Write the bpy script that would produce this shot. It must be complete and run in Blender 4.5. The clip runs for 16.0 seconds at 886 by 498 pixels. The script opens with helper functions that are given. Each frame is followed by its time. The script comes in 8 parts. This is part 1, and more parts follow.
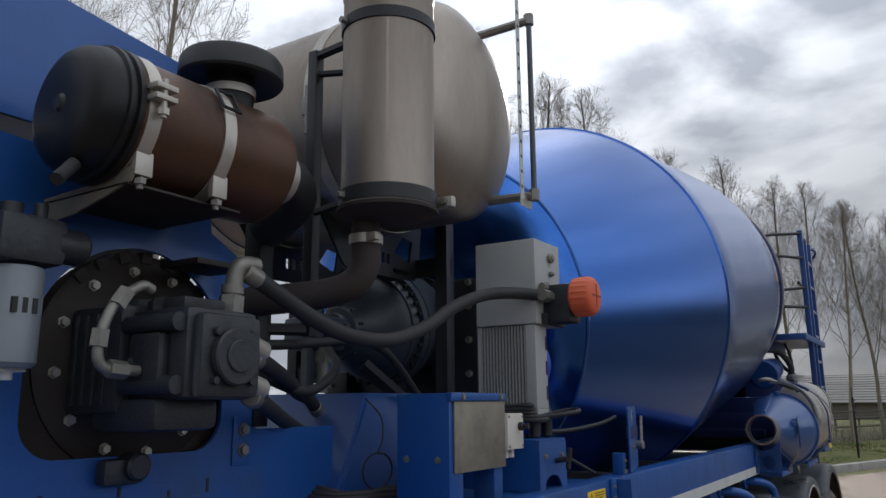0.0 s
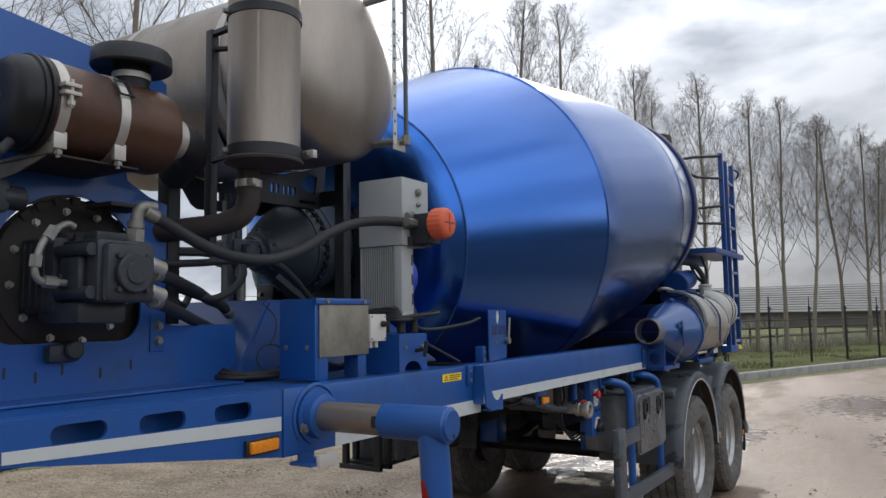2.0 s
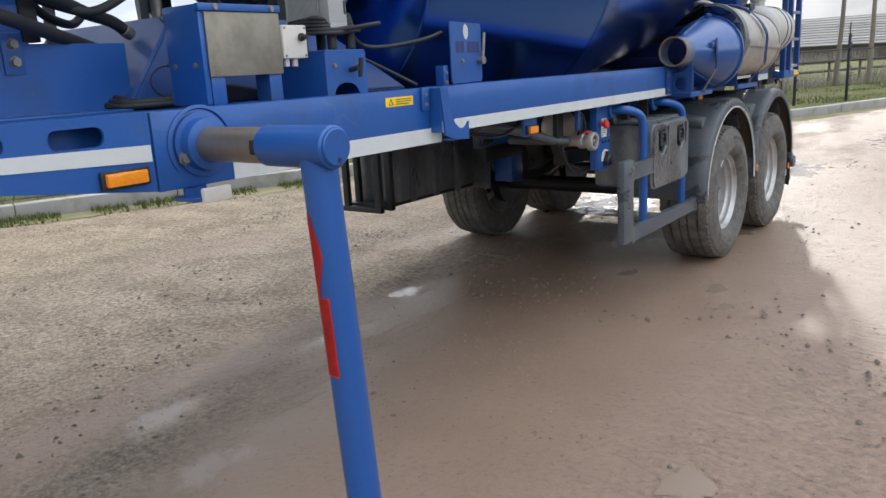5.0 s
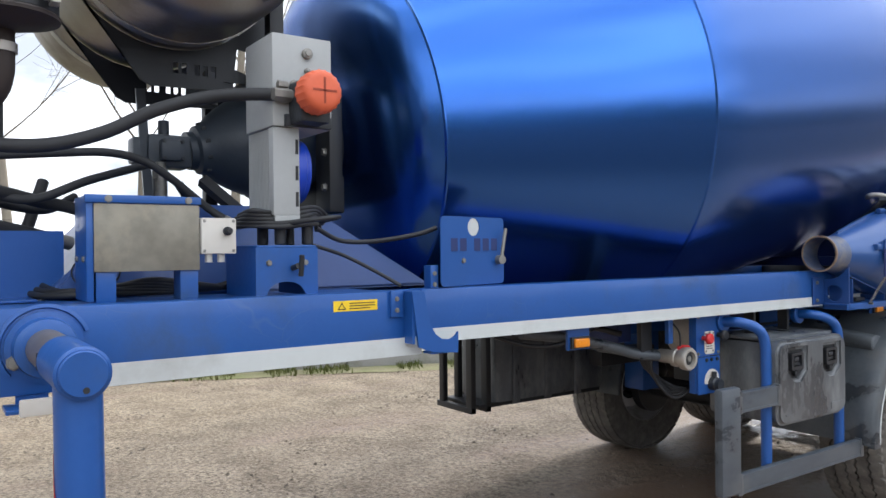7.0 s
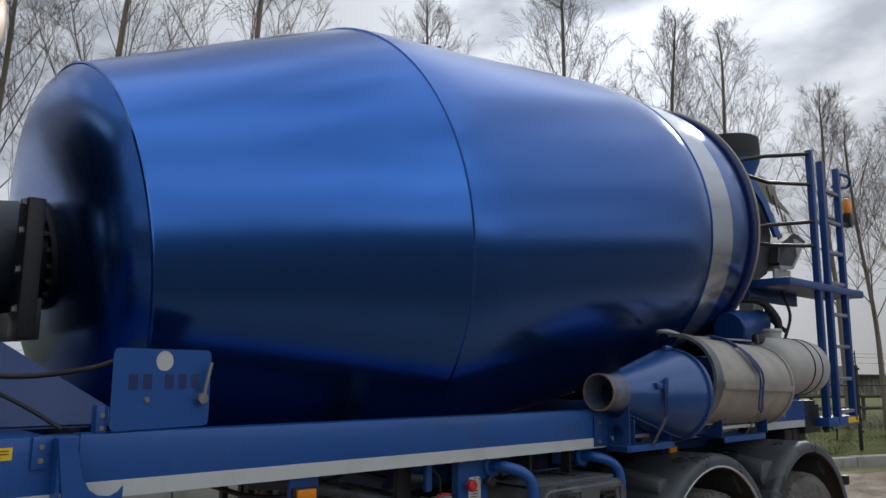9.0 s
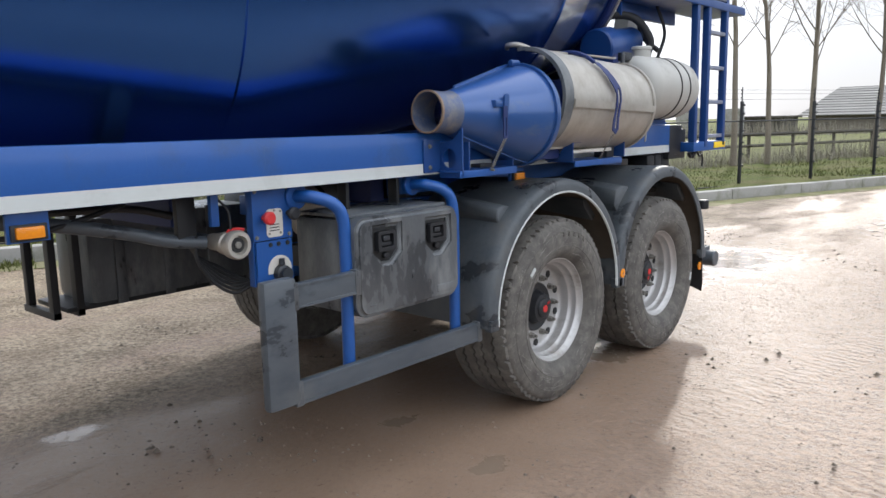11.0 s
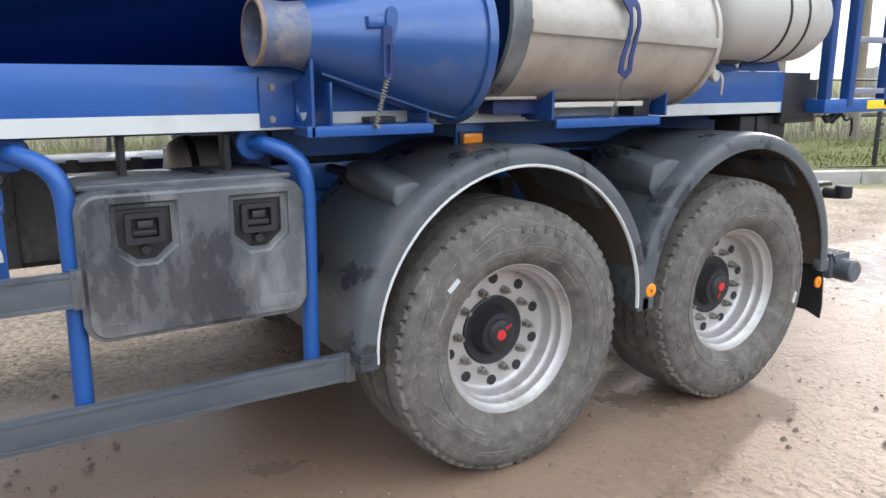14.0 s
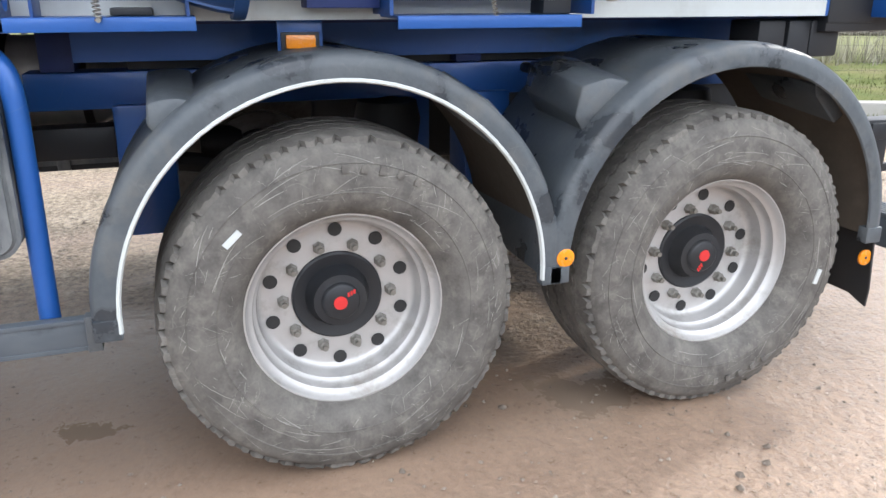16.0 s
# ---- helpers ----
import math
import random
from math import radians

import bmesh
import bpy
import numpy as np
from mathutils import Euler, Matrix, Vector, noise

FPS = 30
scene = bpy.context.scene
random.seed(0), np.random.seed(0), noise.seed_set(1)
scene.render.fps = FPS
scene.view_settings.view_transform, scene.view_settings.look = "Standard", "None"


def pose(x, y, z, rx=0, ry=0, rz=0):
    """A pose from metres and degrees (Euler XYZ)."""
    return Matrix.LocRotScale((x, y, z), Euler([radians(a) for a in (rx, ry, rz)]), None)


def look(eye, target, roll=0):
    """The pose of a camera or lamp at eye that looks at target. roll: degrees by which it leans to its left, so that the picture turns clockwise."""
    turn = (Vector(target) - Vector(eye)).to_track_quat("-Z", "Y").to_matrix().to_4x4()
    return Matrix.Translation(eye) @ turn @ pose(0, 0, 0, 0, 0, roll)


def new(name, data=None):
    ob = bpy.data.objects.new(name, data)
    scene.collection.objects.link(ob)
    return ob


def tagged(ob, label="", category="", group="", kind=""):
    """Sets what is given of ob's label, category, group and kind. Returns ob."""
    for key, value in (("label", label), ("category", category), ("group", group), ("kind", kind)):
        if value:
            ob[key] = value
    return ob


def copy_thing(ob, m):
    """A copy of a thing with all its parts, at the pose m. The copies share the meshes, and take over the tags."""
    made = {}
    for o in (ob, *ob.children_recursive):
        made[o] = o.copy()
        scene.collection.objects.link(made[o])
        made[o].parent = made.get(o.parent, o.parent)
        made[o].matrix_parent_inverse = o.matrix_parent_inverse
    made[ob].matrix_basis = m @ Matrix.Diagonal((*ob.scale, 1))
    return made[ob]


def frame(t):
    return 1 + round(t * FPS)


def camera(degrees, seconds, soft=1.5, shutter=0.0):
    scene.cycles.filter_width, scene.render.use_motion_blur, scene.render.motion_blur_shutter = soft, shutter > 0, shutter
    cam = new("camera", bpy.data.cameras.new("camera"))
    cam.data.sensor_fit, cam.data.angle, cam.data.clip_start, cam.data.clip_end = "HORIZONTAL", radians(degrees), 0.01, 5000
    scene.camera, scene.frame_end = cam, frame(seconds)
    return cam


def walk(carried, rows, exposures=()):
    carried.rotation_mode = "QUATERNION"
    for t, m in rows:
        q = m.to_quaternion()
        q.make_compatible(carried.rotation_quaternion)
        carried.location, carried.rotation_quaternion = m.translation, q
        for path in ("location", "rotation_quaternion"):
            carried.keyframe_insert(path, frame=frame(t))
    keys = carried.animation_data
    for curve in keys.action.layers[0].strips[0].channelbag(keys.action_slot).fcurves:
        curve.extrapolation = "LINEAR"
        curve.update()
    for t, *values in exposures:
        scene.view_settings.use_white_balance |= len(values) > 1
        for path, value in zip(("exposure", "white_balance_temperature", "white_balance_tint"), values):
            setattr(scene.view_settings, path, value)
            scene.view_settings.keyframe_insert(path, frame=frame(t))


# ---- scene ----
cam = camera(60.4, 16.0)
PATH = [
    (0, (2.133, -6.512, 1.818), (1.084, -4.857, 2.218), -0.5),
    (0.5, (2.389, -6.703, 1.797), (1.362, -5.044, 2.238), -0.6),
    (1, (2.617, -6.856, 1.787), (1.567, -5.175, 2.056), -1.0),
    (1.5, (2.783, -6.866, 1.79), (1.736, -5.179, 2.03), -1.4),
    (2, (2.921, -6.852, 1.774), (1.871, -5.159, 1.95), -0.9),
    (2.5, (2.924, -6.864, 1.757), (1.883, -5.157, 1.786), -0.2),
    (3, (2.921, -6.856, 1.719), (1.875, -5.16, 1.549), -0.3),
    (5.3, (3.122, -5.995, 1.612), (1.882, -4.496, 1.147), -3.2),
    (5.5, (3.215, -5.884, 1.636), (1.927, -4.411, 1.221), -2.6),
    (6, (3.293, -5.62, 1.654), (1.968, -4.126, 1.545), -1.2),
    (6.5, (3.275, -5.344, 1.692), (1.652, -4.176, 1.664), -1.1),
    (7, (3.369, -5.022, 1.68), (1.728, -3.879, 1.68), -0.6),
    (7.5, (3.483, -4.738, 1.721), (1.937, -3.474, 1.827), 0.8),
    (8, (3.5, -4.545, 1.733), (2.023, -3.264, 2.156), 0.6),
    (8.5, (3.511, -4.404, 1.73), (2.039, -3.117, 2.149), 0.3),
    (9, (3.579, -4.31, 1.741), (2.122, -2.977, 2.055), 0.5),
    (9.5, (3.626, -4.218, 1.73), (2.273, -2.757, 1.906), 0.4),
    (10, (3.623, -4.077, 1.68), (2.336, -2.549, 1.595), 0.9),
    (12.3, (3.272, -2.702, 1.505), (1.911, -1.294, 1.102), -0.5),
    (12.5, (3.254, -2.57, 1.504), (1.847, -1.202, 1.119), 0.7),
    (13, (3.302, -2.273, 1.503), (1.806, -1.014, 1.088), 0.2),
    (13.5, (3.425, -1.96, 1.524), (1.794, -0.886, 1.093), 0.1),
    (14, (3.422, -1.71, 1.495), (1.771, -0.667, 1.06), 0.1),
    (14.5, (3.301, -1.413, 1.45), (1.659, -0.42, 0.885), 0.6),
    (15, (3.278, -1.095, 1.415), (1.585, -0.206, 0.827), 0.3),
    (15.5, (3.292, -0.716, 1.426), (1.533, 0.038, 0.845), 1.4),
    (16, (3.26, -0.414, 1.413), (1.471, 0.211, 0.772), 0.2),
]
EXPOSURES = [(0.0, -0.05), (0.5, -0.38), (1.0, -0.08), (2.0, 0.33), (2.5, 0.66), (3.2, 1.05), (5.5, 1.1), (6.5, 1.25), (7.0, 1.2), (7.5, 0.62), (8.0, -0.4), (8.6, -0.68), (9.0, -0.22), (9.5, 0.2), (10.2, 1.0), (12.5, 1.18), (13.5, 1.5), (14.5, 1.65), (15.0, 1.65), (15.5, 1.9), (16.0, 2.0)]
walk(cam, [(t, look(eye, target, roll)) for t, eye, target, roll in PATH], EXPOSURES)

# ---- world and sun ----
SUN_ELEV, SUN_LEFT = 24.5, 18.5   # the low winter sun stands behind thin cloud, beyond the trailer's rear
sun_dir = Vector((-math.sin(radians(SUN_LEFT)) * math.cos(radians(SUN_ELEV)), math.cos(radians(SUN_LEFT)) * math.cos(radians(SUN_ELEV)), math.sin(radians(SUN_ELEV))))


def build_world():
    world = bpy.data.worlds.new("sky")
    scene.world = world
    world.use_nodes = True
    nt = world.node_tree
    nt.nodes.clear()
    n, l = nt.nodes.new, nt.links.new
    out, bg = n("ShaderNodeOutputWorld"), n("ShaderNodeBackground")
    sky = n("ShaderNodeTexSky")
    sky.sky_type, sky.sun_disc = "NISHITA", False
    sky.sun_elevation, sky.sun_rotation = radians(SUN_ELEV), radians(-SUN_LEFT)
    co, mp = n("ShaderNodeTexCoord"), n("ShaderNodeMapping")
    mp.inputs["Scale"].default_value = (1.0, 1.0, 2.3)
    l(co.outputs["Generated"], mp.inputs["Vector"])
    big, fine = n("ShaderNodeTexNoise"), n("ShaderNodeTexNoise")
    big.inputs["Scale"].default_value, big.inputs["Detail"].default_value, big.inputs["Roughness"].default_value = 2.7, 5.0, 0.5
    big.inputs["Distortion"].default_value = 0.5
    fine.inputs["Scale"].default_value, fine.inputs["Detail"].default_value = 6.5, 5.0
    l(mp.outputs[0], big.inputs["Vector"]), l(mp.outputs[0], fine.inputs["Vector"])
    # how near the hidden sun a direction lies
    dot = n("ShaderNodeVectorMath")
    dot.operation = "DOT_PRODUCT"
    dot.inputs[1].default_value = sun_dir
    l(co.outputs["Generated"], dot.inputs[0])
    glow = n("ShaderNodeMapRange")
    glow.inputs[1].default_value, glow.inputs[2].default_value, glow.inputs[3].default_value, glow.inputs[4].default_value = 0.80, 1.0, 0.0, 1.0
    l(dot.outputs["Value"], glow.inputs[0])
    power = n("ShaderNodeMath")
    power.operation, power.inputs[1].default_value = "POWER", 1.7
    l(glow.outputs[0], power.inputs[0])
    ramp = n("ShaderNodeValToRGB")
    e = ramp.color_ramp.elements
    e[0].position, e[0].color = 0.43, (0.335, 0.370, 0.434, 1)
    e[1].position, e[1].color = 0.56, (0.725, 0.762, 0.828, 1)
    mixn = n("ShaderNodeMix")
    mixn.inputs[0].default_value = 0.35
    l(big.outputs[0], mixn.inputs[2]), l(fine.outputs[0], mixn.inputs[3])
    l(mixn.outputs[0], ramp.inputs[0])
    lit = n("ShaderNodeVectorMath")
    lit.operation = "SCALE"
    gain = n("ShaderNodeMath")
    gain.operation, gain.inputs[1].default_value, gain.inputs[2].default_value = "MULTIPLY_ADD", 1.05, 0.88
    l(power.outputs[0], gain.inputs[0])
    high = n("ShaderNodeSeparateXYZ")
    l(co.outputs["Generated"], high.inputs[0])
    rise = n("ShaderNodeMapRange")
    rise.inputs[1].default_value, rise.inputs[2].default_value, rise.inputs[3].default_value, rise.inputs[4].default_value = 0.0, 1.0, 0.40, 2.4
    square = n("ShaderNodeMath")
    square.operation, square.inputs[1].default_value = "POWER", 1.7
    l(high.outputs[2], square.inputs[0]), l(square.outputs[0], rise.inputs[0])
    both = n("ShaderNodeMath")
    both.operation = "MULTIPLY"
    l(gain.outputs[0], both.inputs[0]), l(rise.outputs[0], both.inputs[1])
    # across the trailer the cloud is thinner and evenly bright down to the horizon
    side, thin, level, open_side, bright = n("ShaderNodeMath"), n("ShaderNodeMapRange"), n("ShaderNodeMath"), n("ShaderNodeMapRange"), n("ShaderNodeMix")
    side.operation, level.operation = "ABSOLUTE", "MULTIPLY"
    open_side.inputs[1].default_value, open_side.inputs[2].default_value, open_side.inputs[3].default_value, open_side.inputs[4].default_value = -0.3, 0.3, 1.3, 2.35
    thin.interpolation_type = "SMOOTHSTEP"
    thin.inputs[1].default_value, thin.inputs[2].default_value = 0.22, 0.92
    l(high.outputs[0], side.inputs[0]), l(side.outputs[0], thin.inputs[0]), l(gain.outputs[0], level.inputs[0]), l(high.outputs[0], open_side.inputs[0]), l(open_side.outputs[0], level.inputs[1])
    l(thin.outputs[0], bright.inputs[0]), l(both.outputs[0], bright.inputs[2]), l(level.outputs[0], bright.inputs[3])
    l(ramp.outputs[0], lit.inputs[0]), l(bright.outputs[0], lit.inputs["Scale"])
    dim = n("ShaderNodeVectorMath")
    dim.operation, dim.inputs["Scale"].default_value = "SCALE", 0.05
    l(sky.outputs[0], dim.inputs[0])
    cover = n("ShaderNodeMix")
    cover.data_type, cover.inputs[0].default_value = "RGBA", 0.955
    l(dim.outputs[0], cover.inputs[6]), l(lit.outputs[0], cover.inputs[7])
    l(cover.outputs[2], bg.inputs[0])
    bg.inputs[1].default_value = 1.0
    l(bg.outputs[0], out.inputs[0])


build_world()
sun = new("sun", bpy.data.lights.new("sun", "SUN"))
sun.data.energy, sun.data.angle, sun.data.color = 1.6, radians(2.5), (1.0, 0.95, 0.88)
sun.matrix_world = look(sun_dir * 50, (0, 0, 0))


# ---- materials ----
def material(name, color, rough=0.5, metal=0.0, second=None, scale=6.0, amount=0.5, fine=60.0, bump=0.0, coat=0.0, rough_var=0.1, stretch=(1, 1, 1), grime=None, grime_at=0.62, grime_scale=2.2, by_object=0.0, spec=0.5, coat_rough=0.06):
    """A surface with a colour that varies at two scales, fine relief and, if wanted, grime patches."""
    m = bpy.data.materials.new(name)
    m.use_nodes = True
    nt = m.node_tree
    b = nt.nodes["Principled BSDF"]
    n, l = nt.nodes.new, nt.links.new
    b.inputs["Metallic"].default_value = metal
    b.inputs["Coat Weight"].default_value, b.inputs["Coat Roughness"].default_value = coat, coat_rough
    b.inputs["Specular IOR Level"].default_value = spec
    co, mp = n("ShaderNodeTexCoord"), n("ShaderNodeMapping")
    mp.inputs["Scale"].default_value = stretch
    l(co.outputs["Object"], mp.inputs[0])
    na, nb = n("ShaderNodeTexNoise"), n("ShaderNodeTexNoise")
    na.inputs["Scale"].default_value, na.inputs["Detail"].default_value = scale, 5.0
    nb.inputs["Scale"].default_value, nb.inputs["Detail"].default_value = fine, 3.0
    l(mp.outputs[0], na.inputs[0]), l(mp.outputs[0], nb.inputs[0])
    mx = n("ShaderNodeMix")
    mx.data_type = "RGBA"
    second = second or tuple(c * 0.7 for c in color)
    mx.inputs[6].default_value, mx.inputs[7].default_value = (*color, 1), (*second, 1)
    ad = n("ShaderNodeMath")
    ad.operation = "MULTIPLY_ADD"
    ad.inputs[1].default_value, ad.inputs[2].default_value = 0.6, -0.1
    l(nb.outputs[0], ad.inputs[0])
    sm = n("ShaderNodeMath")
    sm.operation = "ADD"
    l(ad.outputs[0], sm.inputs[0])
    rg = n("ShaderNodeMapRange")
    rg.inputs[1].default_value, rg.inputs[2].default_value, rg.inputs[4].default_value = 0.35, 0.75, 0.8
    l(na.outputs[0], rg.inputs[0]), l(rg.outputs[0], sm.inputs[1])
    fac = n("ShaderNodeMath")
    fac.operation, fac.use_clamp = "MULTIPLY", True
    fac.inputs[1].default_value = amount
    l(sm.outputs[0], fac.inputs[0]), l(fac.outputs[0], mx.inputs[0])
    colour = mx.outputs[2]
    rr = n("ShaderNodeMath")
    rr.operation, rr.use_clamp = "MULTIPLY_ADD", True
    rr.inputs[1].default_value, rr.inputs[2].default_value = rough_var, rough
    l(sm.outputs[0], rr.inputs[0])
    roughness = rr.outputs[0]
    if grime:
        ng = n("ShaderNodeTexNoise")
        ng.inputs["Scale"].default_value, ng.inputs["Detail"].default_value, ng.inputs["Roughness"].default_value = grime_scale, 8.0, 0.65
        l(mp.outputs[0], ng.inputs[0])
        gr = n("ShaderNodeMapRange")
        gr.inputs[1].default_value, gr.inputs[2].default_value, gr.inputs[4].default_value = grime_at - 0.08, grime_at + 0.14, 0.8
        l(ng.outputs[0], gr.inputs[0])
        gm = n("ShaderNodeMix")
        gm.data_type = "RGBA"
        gm.inputs[7].default_value = (*grime, 1)
        l(gr.outputs[0], gm.inputs[0]), l(colour, gm.inputs[6])
        colour = gm.outputs[2]
        g2 = n("ShaderNodeMath")
        g2.operation, g2.use_clamp = "MULTIPLY_ADD", True
        g2.inputs[1].default_value = 0.4
        l(gr.outputs[0], g2.inputs[0]), l(roughness, g2.inputs[2])
        roughness = g2.outputs[0]
    if by_object:
        info, hv = n("ShaderNodeObjectInfo"), n("ShaderNodeHueSaturation")
        mr = n("ShaderNodeMapRange")
        mr.inputs[3].default_value, mr.inputs[4].default_value = 1 - by_object, 1 + by_object
        l(info.outputs["Random"], mr.inputs[0]), l(mr.outputs[0], hv.inputs["Value"]), l(colour, hv.inputs["Color"])
        colour = hv.outputs[0]
    l(colour, b.inputs["Base Color"]), l(roughness, b.inputs["Roughness"])
    if bump:
        bp = n("ShaderNodeBump")
        bp.inputs["Strength"].default_value, bp.inputs["Distance"].default_value = 1.0, bump
        l(sm.outputs[0], bp.inputs["Height"]), l(bp.outputs[0], b.inputs["Normal"])
    return m


BLUE = material("blue_paint", (0.011, 0.087, 0.325), 0.33, metal=0.15, second=(0.009, 0.068, 0.255), scale=3, coat=0.25, bump=0.0004, grime=(0.04, 0.075, 0.14), grime_at=0.63, rough_var=0.2)
DRUM = material("drum_blue_enamel", (0.032, 0.136, 0.465), 0.215, metal=0.95, second=(0.028, 0.118, 0.41), scale=0.8, fine=9, coat=0.35, coat_rough=0.14, spec=0.5, bump=0.0006, rough_var=0.06)
# dark blue parts; for ladder, platform and pedestal it paints the blue in shade
DARKSHADEBLUE = material("dark_and_shaded_blue", (0.010, 0.056, 0.215), 0.38, second=(0.008, 0.043, 0.165), scale=5, coat=0.15, bump=0.0004)
SHINY = material("polished_band", (0.62, 0.66, 0.72), 0.16, metal=0.85, second=(0.40, 0.45, 0.52), scale=3, coat=0.6)
BLACK = material("black_steel", (0.016, 0.018, 0.022), 0.42, second=(0.03, 0.028, 0.026), scale=5, bump=0.0004, spec=0.4)
RUBBER = material("hose_rubber", (0.015, 0.016, 0.018), 0.62, second=(0.035, 0.034, 0.034), scale=9, bump=0.0006)
TYRE = material("tyre_rubber", (0.058, 0.053, 0.048), 0.78, second=(0.150, 0.139, 0.124), scale=13, fine=120, amount=0.95, bump=0.0014, grime=(0.205, 0.190, 0.168), grime_at=0.57, grime_scale=16)
WING = material("scuffed_wing_plastic", (0.055, 0.065, 0.074), 0.44, second=(0.100, 0.110, 0.118), scale=8, fine=60, amount=0.9, bump=0.0012, grime=(0.13, 0.125, 0.115), grime_at=0.60, grime_scale=5, spec=0.4)
MUD = material("dried_mud", (0.105, 0.083, 0.062), 0.9, second=(0.060, 0.049, 0.040), scale=6, fine=40, bump=0.004, grime=(0.16, 0.13, 0.10), grime_at=0.58)
PLASTIC = material("grey_black_plastic", (0.052, 0.060, 0.068), 0.36, second=(0.130, 0.138, 0.142), scale=7, fine=90, amount=0.9, bump=0.0010, coat=0.2, coat_rough=0.25, grime=(0.25, 0.255, 0.25), grime_at=0.57, grime_scale=5, stretch=(1, 1, 0.40))
GUARD = material("dark_grey_guard", (0.050, 0.062, 0.076), 0.36, second=(0.105, 0.118, 0.130), scale=5, fine=28, amount=0.9, bump=0.0006, stretch=(1, 0.4, 1), grime=(0.17, 0.165, 0.15), grime_at=0.63)
RIM = material("silver_rim", (0.50, 0.49, 0.48), 0.40, metal=0.55, second=(0.40, 0.39, 0.375), scale=6, bump=0.0004, grime=(0.26, 0.23, 0.19), grime_at=0.61, grime_scale=7)
STEEL = material("brushed_stainless", (0.35, 0.305, 0.26), 0.38, metal=0.85, second=(0.24, 0.205, 0.17), scale=4, fine=70, amount=0.8, bump=0.0005, stretch=(1, 1, 0.25), grime=(0.20, 0.165, 0.13), grime_at=0.62)
CHUTE = material("worn_chute_steel", (0.47, 0.445, 0.40), 0.42, metal=0.5, second=(0.33, 0.295, 0.245), scale=7, fine=38, amount=0.9, bump=0.0010, grime=(0.55, 0.53, 0.485), grime_at=0.60, grime_scale=6)
WHITE = material("white_reflective_tape", (0.54, 0.565, 0.55), 0.5, second=(0.47, 0.49, 0.475), scale=10, grime=(0.36, 0.35, 0.32), grime_at=0.62)
CREAM = material("cream_plastic", (0.62, 0.59, 0.53), 0.5, second=(0.5, 0.46, 0.4), scale=4, bump=0.0005, grime=(0.35, 0.3, 0.24), grime_at=0.68)
GREYBOX = material("grey_cabinet_paint", (0.38, 0.39, 0.38), 0.5, second=(0.30, 0.31, 0.30), scale=5, bump=0.0003, grime=(0.22, 0.21, 0.2), grime_at=0.68)
FINS = material("cooler_core", (0.035, 0.034, 0.032), 0.6, second=(0.06, 0.055, 0.05), scale=10)
GALV = material("galvanised_sheet", (0.27, 0.25, 0.20), 0.42, metal=0.3, second=(0.14, 0.125, 0.095), scale=9, fine=34, amount=0.9, grime=(0.36, 0.32, 0.24), grime_at=0.56, grime_scale=7)
ZINC = material("zinc_fitting", (0.27, 0.26, 0.235), 0.45, metal=0.6, second=(0.14, 0.125, 0.105), scale=30)
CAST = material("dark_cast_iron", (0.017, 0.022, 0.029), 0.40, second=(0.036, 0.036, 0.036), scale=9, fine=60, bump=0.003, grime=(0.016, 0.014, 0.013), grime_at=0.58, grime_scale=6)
BROWN = material("rust_brown_housing", (0.015, 0.010, 0.008), 0.55, second=(0.036, 0.019, 0.012), scale=7, fine=70, bump=0.001)
FILTERCAN = material("black_filter_cap", (0.007, 0.008, 0.009), 0.38, second=(0.015, 0.014, 0.014), scale=5, fine=50, bump=0.0005, spec=0.3)
FILTERBODY = material("rusty_filter_body", (0.060, 0.034, 0.022), 0.34, metal=0.35, second=(0.125, 0.050, 0.024), scale=2.6, fine=40, amount=0.8, bump=0.0005, grime=(0.02, 0.017, 0.015), grime_at=0.60)
GEARPAINT = material("gearbox_paint", (0.040, 0.052, 0.066), 0.36, second=(0.062, 0.070, 0.080), scale=7, fine=50, bump=0.0012, grime=(0.09, 0.085, 0.075), grime_at=0.62)
CHUTEBLUE = material("scuffed_chute_blue", (0.019, 0.078, 0.255), 0.30, metal=0.2, second=(0.027, 0.082, 0.235), scale=4, fine=26, amount=0.8, coat=0.4, coat_rough=0.15, bump=0.0006, grime=(0.10, 0.14, 0.21), grime_at=0.66, grime_scale=7, stretch=(1, 0.5, 1))
TANKCREAM = material("aged_tank_plastic", (0.44, 0.43, 0.395), 0.45, second=(0.36, 0.345, 0.31), scale=3, fine=20, bump=0.0006, grime=(0.29, 0.265, 0.225), grime_at=0.60, grime_scale=4)
RUSTPIPE = material("sooty_exhaust_pipe", (0.028, 0.022, 0.021), 0.65, second=(0.06, 0.04, 0.03), scale=9, bump=0.001)
STRAP = material("zinc_strap", (0.50, 0.47, 0.42), 0.42, metal=0.6, second=(0.34, 0.31, 0.26), scale=20)
ORANGE = material("orange_filler_cap", (0.72, 0.13, 0.05), 0.5, second=(0.50, 0.09, 0.04), scale=14, bump=0.0004)
# rungs are paler and greyer than the ladder's rails
RUNG = material("pale_rung_paint", (0.14, 0.16, 0.24), 0.4, second=(0.26, 0.27, 0.30), scale=9, fine=40, amount=0.9, bump=0.0004)
AMBER = material("amber_lens", (0.85, 0.28, 0.01), 0.2, second=(0.6, 0.17, 0.01), scale=60, coat=0.4)
REDTAPE = material("red_tape", (0.62, 0.025, 0.02), 0.45, second=(0.45, 0.02, 0.016), scale=18)
RED = material("red_plastic", (0.6, 0.03, 0.03), 0.4)
YELLOW = material("yellow_sticker", (0.85, 0.58, 0.02), 0.5, second=(0.75, 0.48, 0.02), scale=12)
